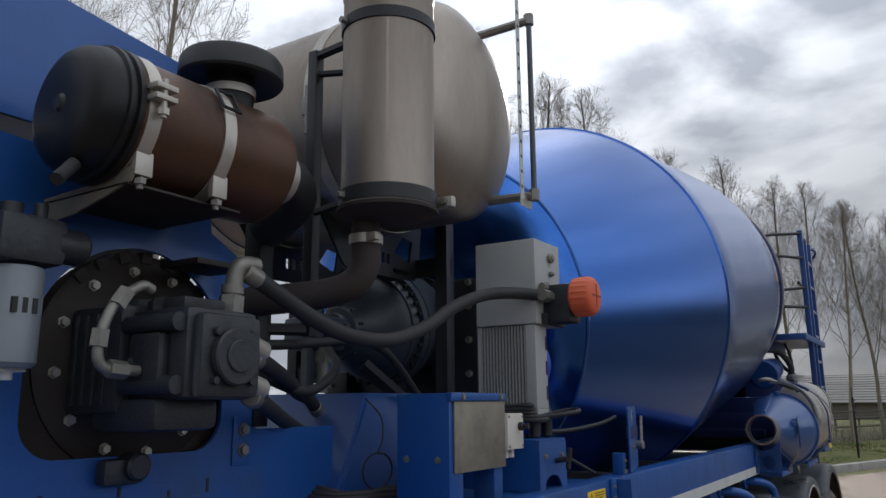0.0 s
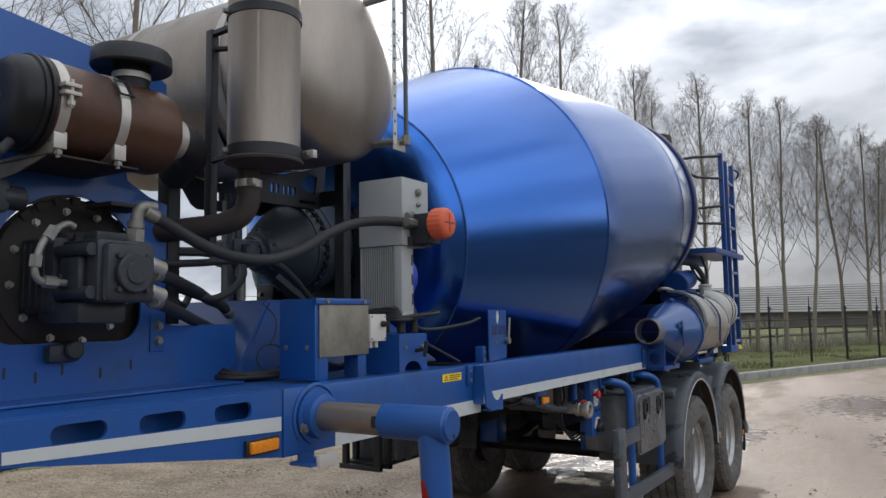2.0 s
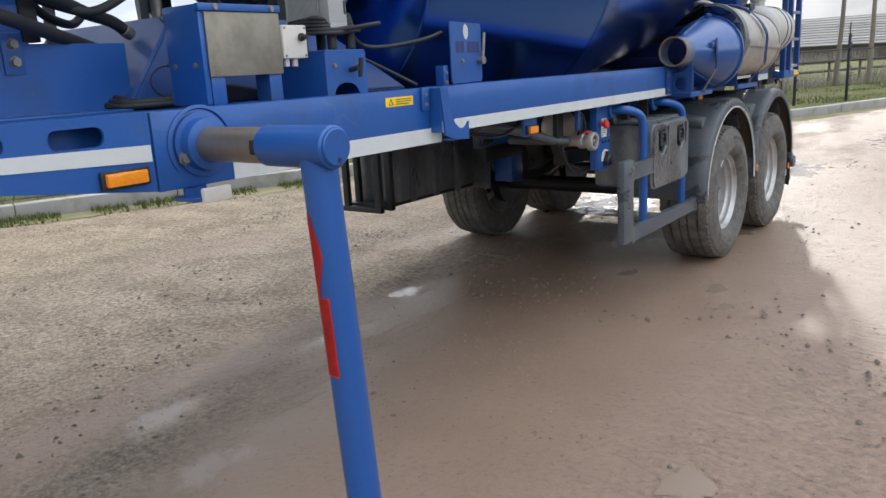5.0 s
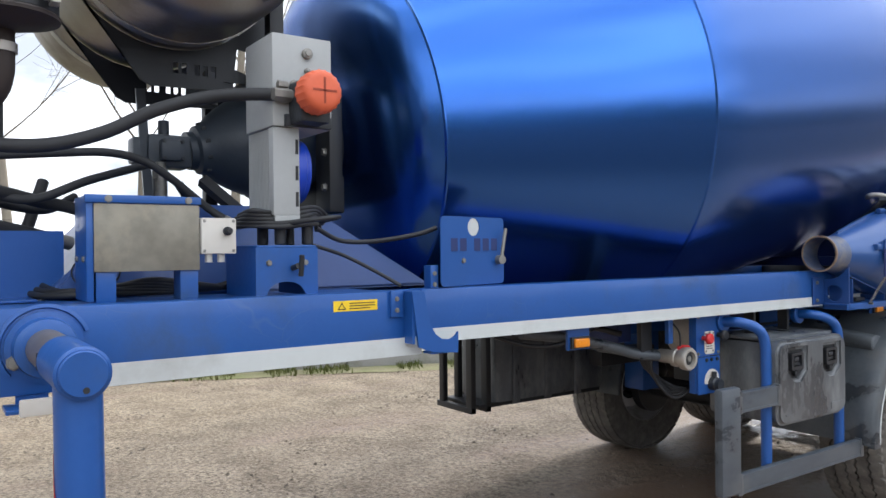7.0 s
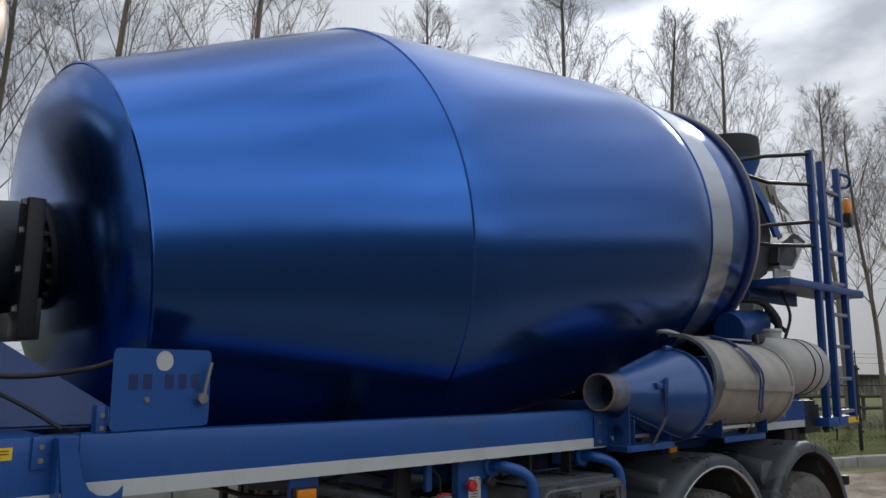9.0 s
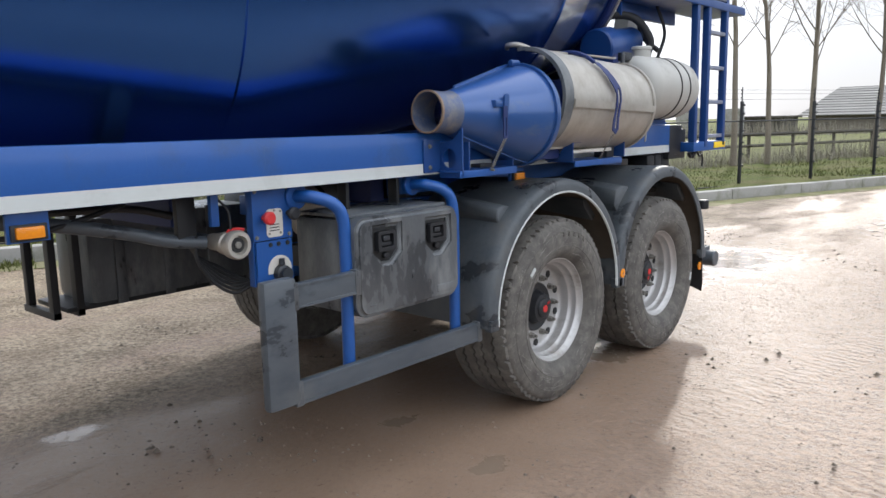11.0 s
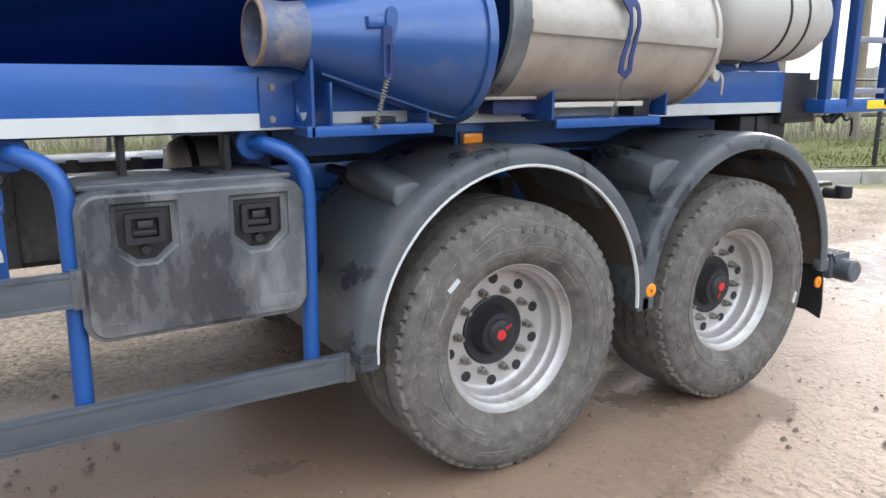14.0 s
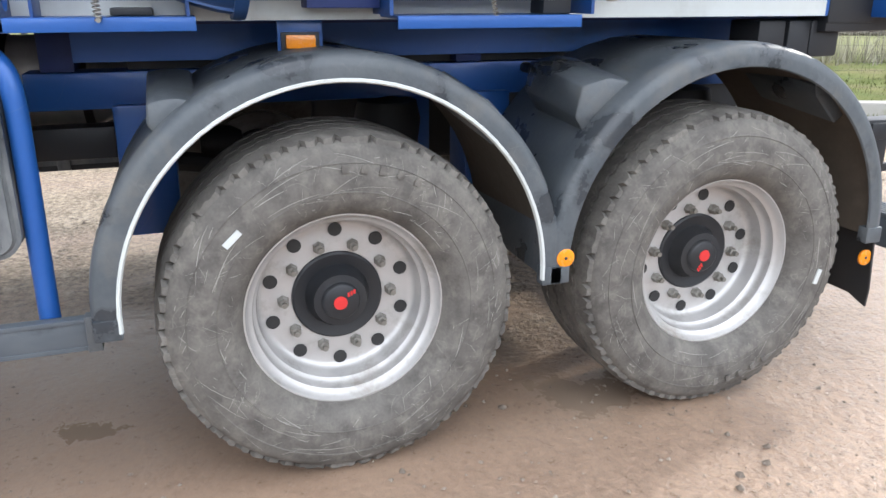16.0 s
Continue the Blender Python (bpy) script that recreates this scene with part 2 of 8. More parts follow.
# print and black trim; also paints the shade in holes and gaps
INK_SHADE = material("ink_and_shade_black", (0.02, 0.02, 0.02), 0.6)
NAVY = material("navy_blue", (0.010, 0.025, 0.12), 0.5)
BRIGHTBLUE = material("bright_blue_plastic", (0.004, 0.045, 0.42), 0.4, second=(0.004, 0.035, 0.33), scale=9)
GROOVE = material("groove_shade_orange", (0.32, 0.05, 0.02), 0.6)
FILTERWHITE = material("white_filter_can", (0.20, 0.225, 0.25), 0.4, second=(0.15, 0.165, 0.185), scale=8, coat=0.3)
CONCRETE = material("kerb_concrete", (0.33, 0.32, 0.30), 0.85, second=(0.22, 0.215, 0.19), scale=2.5, fine=40, bump=0.003, grime=(0.13, 0.14, 0.08), grime_at=0.58)
GRASS = material("grass_blades", (0.068, 0.098, 0.024), 0.6, second=(0.15, 0.145, 0.06), scale=1.5, fine=9, amount=0.9, by_object=0.1, spec=0.05)
VERGE = material("grass_ground", (0.062, 0.090, 0.022), 0.95, second=(0.125, 0.122, 0.050), scale=0.9, fine=22, amount=1.0, bump=0.05, grime=(0.13, 0.105, 0.065), grime_at=0.56, grime_scale=0.6, spec=0.05)
BARK = material("tree_bark", (0.19, 0.16, 0.125), 0.9, second=(0.27, 0.24, 0.19), scale=5, fine=30, bump=0.006, stretch=(1, 1, 0.3), grime=(0.13, 0.15, 0.07), grime_at=0.63, by_object=0.2)
TWIG = material("tree_twigs", (0.15, 0.125, 0.10), 0.9, second=(0.20, 0.17, 0.135), scale=2, by_object=0.15)
SHEDWALL = material("shed_cladding", (0.34, 0.34, 0.335), 0.9, second=(0.27, 0.27, 0.265), scale=0.4, fine=3, spec=0.05)
SHEDROOF = material("shed_roof", (0.27, 0.262, 0.248), 0.95, second=(0.20, 0.195, 0.182), scale=0.35, fine=2.2, spec=0.1, by_object=0.12)
BARNWALL = material("barn_boards", (0.20, 0.175, 0.15), 0.9, second=(0.14, 0.125, 0.11), scale=0.6, fine=4, spec=0.1)
BARNDARK = material("dark_boards", (0.075, 0.07, 0.062), 0.9, second=(0.11, 0.10, 0.085), scale=0.8, fine=5, spec=0.1)
HEDGE = material("hedge_twigs", (0.22, 0.20, 0.165), 0.95, second=(0.28, 0.26, 0.2), scale=1.2, fine=10)


POOLS = [(1.46, -0.92, 0.09, 0.18), (1.62, -1.30, 0.08, 0.12), (1.05, 0.88, 0.20, 0.24), (0.74, -0.86, 0.11, 0.13), (-0.23, -4.25, 0.16, 0.26), (0.41, -4.40, 0.13, 0.20), (-0.28, -2.97, 0.10, 0.24), (-0.49, -1.99, 0.10, 0.20), (-0.7, 1.9, 0.6, 1.0), (3.0, 2.6, 0.5, 1.2), (3.0, 5.4, 0.8, 1.8), (0.4, 4.8, 0.8, 1.4), (2.0, 9.5, 1.2, 2.4)]


def ground_material():
    m = material("wet_dirt_yard", (0.375, 0.308, 0.238), 0.87, second=(0.225, 0.180, 0.137), scale=2.3, fine=42, amount=1.15, bump=0.022, rough_var=0.1)
    nt = m.node_tree
    b = nt.nodes["Principled BSDF"]
    n, l = nt.nodes.new, nt.links.new
    colour, rough = b.inputs["Base Color"].links[0].from_socket, b.inputs["Roughness"].links[0].from_socket
    co = n("ShaderNodeTexCoord")
    # sandier and drier towards the kerb
    far, fx, fm = n("ShaderNodeSeparateXYZ"), n("ShaderNodeMapRange"), n("ShaderNodeMix")
    fx.inputs[1].default_value, fx.inputs[2].default_value, fx.inputs[3].default_value, fx.inputs[4].default_value = 0.0, -4.5, 0.0, 0.5
    fm.data_type, fm.blend_type = "RGBA", "MULTIPLY"
    fm.inputs[7].default_value = (1.0, 0.95, 0.74, 1)
    l(co.outputs["Object"], far.inputs[0]), l(far.outputs[0], fx.inputs[0]), l(fx.outputs[0], fm.inputs[0]), l(colour, fm.inputs[6])
    colour = fm.outputs[2]
    # speckle of small stones
    vo = n("ShaderNodeTexVoronoi")
    vo.inputs["Scale"].default_value = 38.0
    l(co.outputs["Object"], vo.inputs["Vector"])
    st = n("ShaderNodeMapRange")
    st.inputs[1].default_value, st.inputs[2].default_value, st.inputs[3].default_value, st.inputs[4].default_value = 0.12, 0.30, 0.45, 0.0
    l(vo.outputs["Distance"], st.inputs[0])
    pick = n("ShaderNodeTexNoise")
    pick.inputs["Scale"].default_value = 7.0
    l(co.outputs["Object"], pick.inputs[0])
    pm = n("ShaderNodeMath")
    pm.operation = "MULTIPLY"
    pr = n("ShaderNodeMapRange")
    pr.inputs[1].default_value, pr.inputs[2].default_value = 0.50, 0.62
    l(pick.outputs[0], pr.inputs[0]), l(pr.outputs[0], pm.inputs[0]), l(st.outputs[0], pm.inputs[1])
    sx = n("ShaderNodeMix")
    sx.data_type = "RGBA"
    sx.inputs[7].default_value = (0.55, 0.50, 0.44, 1)
    l(pm.outputs[0], sx.inputs[0]), l(colour, sx.inputs[6])
    # dark crumbs of soil in loose swarms
    v2 = n("ShaderNodeTexVoronoi")
    v2.inputs["Scale"].default_value = 23.0
    l(co.outputs["Object"], v2.inputs["Vector"])
    s2 = n("ShaderNodeMapRange")
    s2.inputs[1].default_value, s2.inputs[2].default_value, s2.inputs[3].default_value, s2.inputs[4].default_value = 0.18, 0.40, 0.92, 0.0
    l(v2.outputs["Distance"], s2.inputs[0])
    p2 = n("ShaderNodeTexNoise")
    p2.inputs["Scale"].default_value, p2.inputs["Detail"].default_value, p2.inputs["Roughness"].default_value = 2.1, 7.0, 0.7
    l(co.outputs["Object"], p2.inputs[0])
    r2 = n("ShaderNodeMapRange")
    r2.inputs[1].default_value, r2.inputs[2].default_value = 0.46, 0.60
    l(p2.outputs[0], r2.inputs[0])
    m2 = n("ShaderNodeMath")
    m2.operation = "MULTIPLY"
    l(s2.outputs[0], m2.inputs[0]), l(r2.outputs[0], m2.inputs[1])
    sx2 = n("ShaderNodeMix")
    sx2.data_type = "RGBA"
    sx2.inputs[7].default_value = (0.085, 0.066, 0.052, 1)
    l(m2.outputs[0], sx2.inputs[0]), l(sx.outputs[2], sx2.inputs[6])
    # damp patches, with wheel tracks drawn out along the yard
    mp = n("ShaderNodeMapping")
    mp.inputs["Scale"].default_value, mp.inputs["Rotation"].default_value = (1.0, 0.33, 1.0), (0, 0, radians(-14))
    l(co.outputs["Object"], mp.inputs[0])
    w = n("ShaderNodeTexNoise")
    w.inputs["Scale"].default_value, w.inputs["Detail"].default_value, w.inputs["Roughness"].default_value = 0.75, 9.0, 0.62
    l(mp.outputs[0], w.inputs[0])
    # the yard is damper on the trailer's driving side
    sp = n("ShaderNodeSeparateXYZ")
    l(co.outputs["Object"], sp.inputs[0])
    side = n("ShaderNodeMapRange")
    side.inputs[1].default_value, side.inputs[2].default_value, side.inputs[3].default_value, side.inputs[4].default_value = -2.2, 1.0, -0.10, 0.17
    l(sp.outputs[0], side.inputs[0])
    ws = n("ShaderNodeMath")
    ws.operation = "ADD"
    l(w.outputs[0], ws.inputs[0]), l(side.outputs[0], ws.inputs[1])
    wet = n("ShaderNodeMapRange")
    wet.inputs[1].default_value, wet.inputs[2].default_value = 0.44, 0.60
    l(ws.outputs[0], wet.inputs[0])
    dk = n("ShaderNodeMix")
    dk.data_type = "RGBA"
    dk.inputs[7].default_value = (0.240, 0.157, 0.107, 1)
    dm = n("ShaderNodeMath")
    dm.operation, dm.inputs[1].default_value = "MULTIPLY", 0.82
    l(wet.outputs[0], dm.inputs[0]), l(dm.outputs[0], dk.inputs[0]), l(sx2.outputs[2], dk.inputs[6])
    # sharp grain: light and dark grit side by side
    gn = n("ShaderNodeTexNoise")
    gn.inputs["Scale"].default_value, gn.inputs["Detail"].default_value, gn.inputs["Roughness"].default_value = 26.0, 8.0, 0.85
    l(co.outputs["Object"], gn.inputs[0])
    gv, gh = n("ShaderNodeMapRange"), n("ShaderNodeHueSaturation")
    gv.inputs[1].default_value, gv.inputs[2].default_value, gv.inputs[3].default_value, gv.inputs[4].default_value = 0.38, 0.62, 0.40, 1.52
    l(gn.outputs[0], gv.inputs[0]), l(dk.outputs[2], gh.inputs["Color"])
    calm = n("ShaderNodeMix")
    calm.inputs[3].default_value = 1.0
    cf = n("ShaderNodeMath")
    cf.operation, cf.inputs[1].default_value = "MULTIPLY", 0.25
    fv, fl2, fr = n("ShaderNodeMapping"), n("ShaderNodeVectorMath"), n("ShaderNodeMapRange")
    fv.inputs["Location"].default_value, fv.inputs["Scale"].default_value = (-0.6 / 1.2, 2.0 / 3.6, 0), (1 / 1.2, 1 / 3.6, 0)
    fl2.operation = "LENGTH"
    fr.inputs[1].default_value, fr.inputs[2].default_value, fr.inputs[3].default_value, fr.inputs[4].default_value = 0.7, 1.7, 1.0, 0.45
    l(co.outputs["Object"], fv.inputs[0]), l(fv.outputs[0], fl2.inputs[0]), l(fl2.outputs["Value"], fr.inputs[0])
    film = n("ShaderNodeMapRange")
    film.inputs[1].default_value, film.inputs[2].default_value, film.inputs[3].default_value, film.inputs[4].default_value = 0.45, 1.0, 0.20, 0.80
    l(fr.outputs[0], film.inputs[0]), l(film.outputs[0], cf.inputs[1])
    l(wet.outputs[0], cf.inputs[0]), l(cf.outputs[0], calm.inputs[0]), l(gv.outputs[0], calm.inputs[2]), l(calm.outputs[0], gh.inputs["Value"])
    # shallow standing water with ragged edges
    wob = n("ShaderNodeTexNoise")
    wob.inputs["Scale"].default_value, wob.inputs["Detail"].default_value, wob.inputs["Roughness"].default_value = 5.0, 7.0, 0.7
    l(co.outputs["Object"], wob.inputs[0])
    pool = None
    for x, y, rx, ry in POOLS:
        mv, ln, mr = n("ShaderNodeMapping"), n("ShaderNodeVectorMath"), n("ShaderNodeMapRange")
        mv.inputs["Location"].default_value, mv.inputs["Scale"].default_value = (-x / rx, -y / ry, 0), (1 / rx, 1 / ry, 0)
        ln.operation = "LENGTH"
        mr.inputs[1].default_value, mr.inputs[2].default_value, mr.inputs[3].default_value, mr.inputs[4].default_value = 0.0, 2.0, 1.0, 0.0
        l(co.outputs["Object"], mv.inputs[0]), l(mv.outputs[0], ln.inputs[0]), l(ln.outputs["Value"], mr.inputs[0])
        if pool is None:
            pool = mr.outputs[0]
        else:
            mxm = n("ShaderNodeMath")
            mxm.operation = "MAXIMUM"
            l(pool, mxm.inputs[0]), l(mr.outputs[0], mxm.inputs[1])
            pool = mxm.outputs[0]
    ad = n("ShaderNodeMath")
    ad.operation, ad.inputs[1].default_value = "MULTIPLY_ADD", 1.8
    l(wob.outputs[0], ad.inputs[0]), l(pool, ad.inputs[2])
    pw = n("ShaderNodeMapRange")
    pw.inputs[1].default_value, pw.inputs[2].default_value = 1.40, 1.70
    l(ad.outputs[0], pw.inputs[0])
    pc = n("ShaderNodeMix")
    pc.data_type = "RGBA"
    pc.inputs[7].default_value = (0.22, 0.162, 0.118, 1)
    l(pw.outputs[0], pc.inputs[0]), l(gh.outputs[0], pc.inputs[6])
    # unseen ground on the open side, darkened so the drum mirrors a dim yard
    lw, ladd, unseen_dark, lx = n("ShaderNodeTexNoise"), n("ShaderNodeMath"), n("ShaderNodeMapRange"), n("ShaderNodeMix")
    lw.inputs["Scale"].default_value, lw.inputs["Detail"].default_value, lw.inputs["Roughness"].default_value = 0.55, 8.0, 0.6
    l(co.outputs["Object"], lw.inputs[0])
    ladd.operation, ladd.inputs[1].default_value = "MULTIPLY_ADD", 2.4
    l(lw.outputs[0], ladd.inputs[0]), l(sp.outputs[0], ladd.inputs[2])
    unseen_dark.inputs[1].default_value, unseen_dark.inputs[2].default_value = 4.3, 5.9
    lx.data_type = "RGBA"
    lx.inputs[7].default_value = (0.072, 0.058, 0.047, 1)
    l(ladd.outputs[0], unseen_dark.inputs[0]), l(unseen_dark.outputs[0], lx.inputs[0]), l(pc.outputs[2], lx.inputs[6]), l(lx.outputs[2], b.inputs["Base Color"])
    rm = n("ShaderNodeMix")
    rv = n("ShaderNodeMapRange")
    rv.inputs[1].default_value, rv.inputs[2].default_value, rv.inputs[3].default_value, rv.inputs[4].default_value = 0.38, 0.62, 0.26, 0.58
    l(gn.outputs[0], rv.inputs[0]), l(rv.outputs[0], rm.inputs[3])
    l(wet.outputs[0], rm.inputs[0]), l(rough, rm.inputs[2])
    rp = n("ShaderNodeMix")
    rp.inputs[3].default_value = 0.15
    l(pw.outputs[0], rp.inputs[0]), l(rm.outputs[0], rp.inputs[2])
    ra = n("ShaderNodeMix")
    ra.inputs[3].default_value = 0.85
    l(unseen_dark.outputs[0], ra.inputs[0]), l(rp.outputs[0], ra.inputs[2]), l(ra.outputs[0], b.inputs["Roughness"])
    b.inputs["Specular IOR Level"].default_value = 0.42
    # clods and ruts: coarser relief under the fine grain
    cl = n("ShaderNodeTexNoise")
    cl.inputs["Scale"].default_value, cl.inputs["Detail"].default_value, cl.inputs["Roughness"].default_value = 9.0, 8.0, 0.7
    l(co.outputs["Object"], cl.inputs[0])
    b2 = n("ShaderNodeBump")
    b2.inputs["Strength"].default_value, b2.inputs["Distance"].default_value = 1.0, 0.045
    fl = n("ShaderNodeMath")
    fl.operation = "MULTIPLY"
    dry = n("ShaderNodeMapRange")
    dry.inputs[3].default_value, dry.inputs[4].default_value = 1.0, 0.10
    # a film of smooth mud lies where vehicles stand
    fm2 = n("ShaderNodeMath")
    fm2.operation = "MULTIPLY"
    l(wet.outputs[0], fm2.inputs[0]), l(fr.outputs[0], fm2.inputs[1]), l(fm2.outputs[0], dry.inputs[0]), l(cl.outputs[0], fl.inputs[0]), l(dry.outputs[0], fl.inputs[1])
    first = b.inputs["Normal"].links[0].from_node
    calmer = n("ShaderNodeMath")
    calmer.operation = "MULTIPLY"
    st2 = n("ShaderNodeMapRange")
    st2.inputs[3].default_value, st2.inputs[4].default_value = 1.0, 0.02
    l(pw.outputs[0], st2.inputs[0]), l(st2.outputs[0], b2.inputs["Strength"]), l(st2.outputs[0], calmer.inputs[0]), l(dry.outputs[0], calmer.inputs[1]), l(calmer.outputs[0], first.inputs["Strength"])
    # ribbed wheel tracks pressed into the mud along the yard
    tv, tw, ts, tm, tsum = n("ShaderNodeMapping"), n("ShaderNodeTexWave"), n("ShaderNodeSeparateXYZ"), n("ShaderNodeMapRange"), n("ShaderNodeMath")
    tv.inputs["Rotation"].default_value = (0, 0, radians(14))
    tw.bands_direction = "Y"
    tw.inputs["Scale"].default_value, tw.inputs["Distortion"].default_value, tw.inputs["Detail"].default_value, tw.inputs["Detail Scale"].default_value = 4.2, 5.5, 3.0, 2.2
    ta, tb, tcos = n("ShaderNodeMath"), n("ShaderNodeMath"), n("ShaderNodeMath")
    ta.operation, ta.inputs[1].default_value, ta.inputs[2].default_value = "MULTIPLY_ADD", 6.2, 1.4
    tcos.operation, tb.operation = "COSINE", "MULTIPLY"
    tm.inputs[1].default_value, tm.inputs[2].default_value, tm.inputs[4].default_value = 0.45, 0.8, 0.13
    l(co.outputs["Object"], tv.inputs[0]), l(tv.outputs[0], tw.inputs[0]), l(tv.outputs[0], ts.inputs[0])
    l(ts.outputs[0], ta.inputs[0]), l(ta.outputs[0], tcos.inputs[0]), l(tcos.outputs[0], tm.inputs[0])
    east = n("ShaderNodeMapRange")
    east.inputs[1].default_value, east.inputs[2].default_value = 1.6, 2.3
    l(sp.outputs[0], east.inputs[0]), l(tm.outputs[0], tb.inputs[0]), l(east.outputs[0], tb.inputs[1])
    tmul = n("ShaderNodeMath")
    tmul.operation, tsum.operation = "MULTIPLY", "ADD"
    l(tb.outputs[0], tmul.inputs[0]), l(tw.outputs[1], tmul.inputs[1]), l(tmul.outputs[0], tsum.inputs[0]), l(fl.outputs[0], tsum.inputs[1])
    l(tsum.outputs[0], b2.inputs["Height"]), l(first.outputs[0], b2.inputs["Normal"]), l(b2.outputs[0], b.inputs["Normal"])
    return m


def scratch(m, colour, scale=5.0, width=0.012, share=0.5):
    """Fine pale scratches and cracks over a material."""
    nt = m.node_tree
    b = nt.nodes["Principled BSDF"]
    n, l = nt.nodes.new, nt.links.new
    old = b.inputs["Base Color"].links[0].from_socket
    co, vo, ns = n("ShaderNodeTexCoord"), n("ShaderNodeTexVoronoi"), n("ShaderNodeTexNoise")
    vo.feature = "DISTANCE_TO_EDGE"
    vo.inputs["Scale"].default_value, ns.inputs["Scale"].default_value = scale, scale * 0.9
    warp = n("ShaderNodeMix")
    warp.data_type = "VECTOR"
    warp.inputs[0].default_value = 0.12
    l(co.outputs["Object"], warp.inputs[4]), l(ns.outputs["Color"], warp.inputs[5]), l(co.outputs["Object"], ns.inputs[0])
    l(warp.outputs[1], vo.inputs["Vector"])
    a, c, d, x = n("ShaderNodeMapRange"), n("ShaderNodeMapRange"), n("ShaderNodeMath"), n("ShaderNodeMix")
    a.inputs[1].default_value, a.inputs[2].default_value, a.inputs[3].default_value, a.inputs[4].default_value = 0.0, width, share, 0.0
    c.inputs[1].default_value, c.inputs[2].default_value = 0.46, 0.58
    d.operation, x.data_type = "MULTIPLY", "RGBA"
    x.inputs[7].default_value = (*colour, 1)
    l(vo.outputs["Distance"], a.inputs[0]), l(ns.outputs[0], c.inputs[0]), l(a.outputs[0], d.inputs[0]), l(c.outputs[0], d.inputs[1])
    l(d.outputs[0], x.inputs[0]), l(old, x.inputs[6]), l(x.outputs[2], b.inputs["Base Color"])


def wet(m, scale, at, stretch):
    """Damp patches: darker and glossier, with sharp ragged edges."""
    nt = m.node_tree
    b = nt.nodes["Principled BSDF"]
    n, l = nt.nodes.new, nt.links.new
    colour, rough = b.inputs["Base Color"].links[0].from_socket, b.inputs["Roughness"].links[0].from_socket
    co, mp, ns, mr = n("ShaderNodeTexCoord"), n("ShaderNodeMapping"), n("ShaderNodeTexNoise"), n("ShaderNodeMapRange")
    mp.inputs["Scale"].default_value, mp.inputs["Location"].default_value = stretch, (3.1, 1.7, 0.4)
    ns.inputs["Scale"].default_value, ns.inputs["Detail"].default_value, ns.inputs["Roughness"].default_value = scale, 7.0, 0.6
    mr.inputs[1].default_value, mr.inputs[2].default_value = at - 0.02, at + 0.05
    l(co.outputs["Object"], mp.inputs[0]), l(mp.outputs[0], ns.inputs[0]), l(ns.outputs[0], mr.inputs[0])
    dark, fac, rm = n("ShaderNodeMix"), n("ShaderNodeMath"), n("ShaderNodeMix")
    dark.data_type, dark.blend_type = "RGBA", "MULTIPLY"
    dark.inputs[7].default_value = (0.42, 0.42, 0.44, 1)
    fac.operation, fac.inputs[1].default_value = "MULTIPLY", 0.85
    rm.inputs[3].default_value = 0.17
    l(mr.outputs[0], fac.inputs[0]), l(fac.outputs[0], dark.inputs[0]), l(colour, dark.inputs[6]), l(dark.outputs[2], b.inputs["Base Color"])
    l(fac.outputs[0], rm.inputs[0]), l(rough, rm.inputs[2]), l(rm.outputs[0], b.inputs["Roughness"])


scratch(BLUE, (0.10, 0.15, 0.26), 4.5, 0.006, 0.22)
scratch(GUARD, (0.15, 0.15, 0.145), 14.0, 0.014, 0.15)
scratch(WING, (0.17, 0.17, 0.165), 11.0, 0.010, 0.25)
scratch(TYRE, (0.24, 0.225, 0.20), 9.0, 0.010, 0.40)
scratch(PLASTIC, (0.15, 0.15, 0.15), 14.0, 0.016, 0.14)
wet(PLASTIC, 3.6, 0.555, (1, 1, 0.45))
wet(WING, 4.2, 0.565, (1, 1, 1))
wet(GUARD, 5.0, 0.61, (1, 0.5, 1))
YARD = ground_material()
WATER = material("muddy_puddle_water", (0.27, 0.205, 0.145), 0.12, second=(0.22, 0.165, 0.118), scale=2, rough_var=0.05, spec=0.5)


# ---- mesh helpers ----
def finish(name, bm, mat, parent=None, label="", smooth=40):
    """Links a bmesh as one mesh object. smooth: the angle in degrees under which faces shade round."""
    me = bpy.data.meshes.new(name)
    bm.normal_update()
    lim = radians(smooth)
    for f in bm.faces:
        f.smooth = True
    for e in bm.edges:
        if len(e.link_faces) == 2 and e.link_faces[0].normal.angle(e.link_faces[1].normal, 0) > lim:
            e.smooth = False
    bm.to_mesh(me)
    bm.free()
    me.materials.append(mat)
    ob = new(name, me)
    if parent is not None:
        ob.parent = parent
    if label:
        ob["label"] = label
    return ob


part = finish


def box(bm, lo, hi, bevel=0.0, m=None):
    """An upright box between two corners."""
    c, s = (Vector(lo) + Vector(hi)) / 2, [abs(b - a) for a, b in zip(lo, hi)]
    t = Matrix.Translation(c) @ Matrix.Diagonal((*s, 1))
    vs = bmesh.ops.create_cube(bm, size=1, matrix=(m @ t) if m else t)["verts"]
    if bevel:
        es = {e for v in vs for e in v.link_edges}
        bmesh.ops.bevel(bm, geom=list(es), offset=bevel, segments=2, affect="EDGES", profile=0.6)
    return bm


def boxed(lo, hi, bevel=0.004, m=None):
    return box(bmesh.new(), lo, hi, bevel, m)


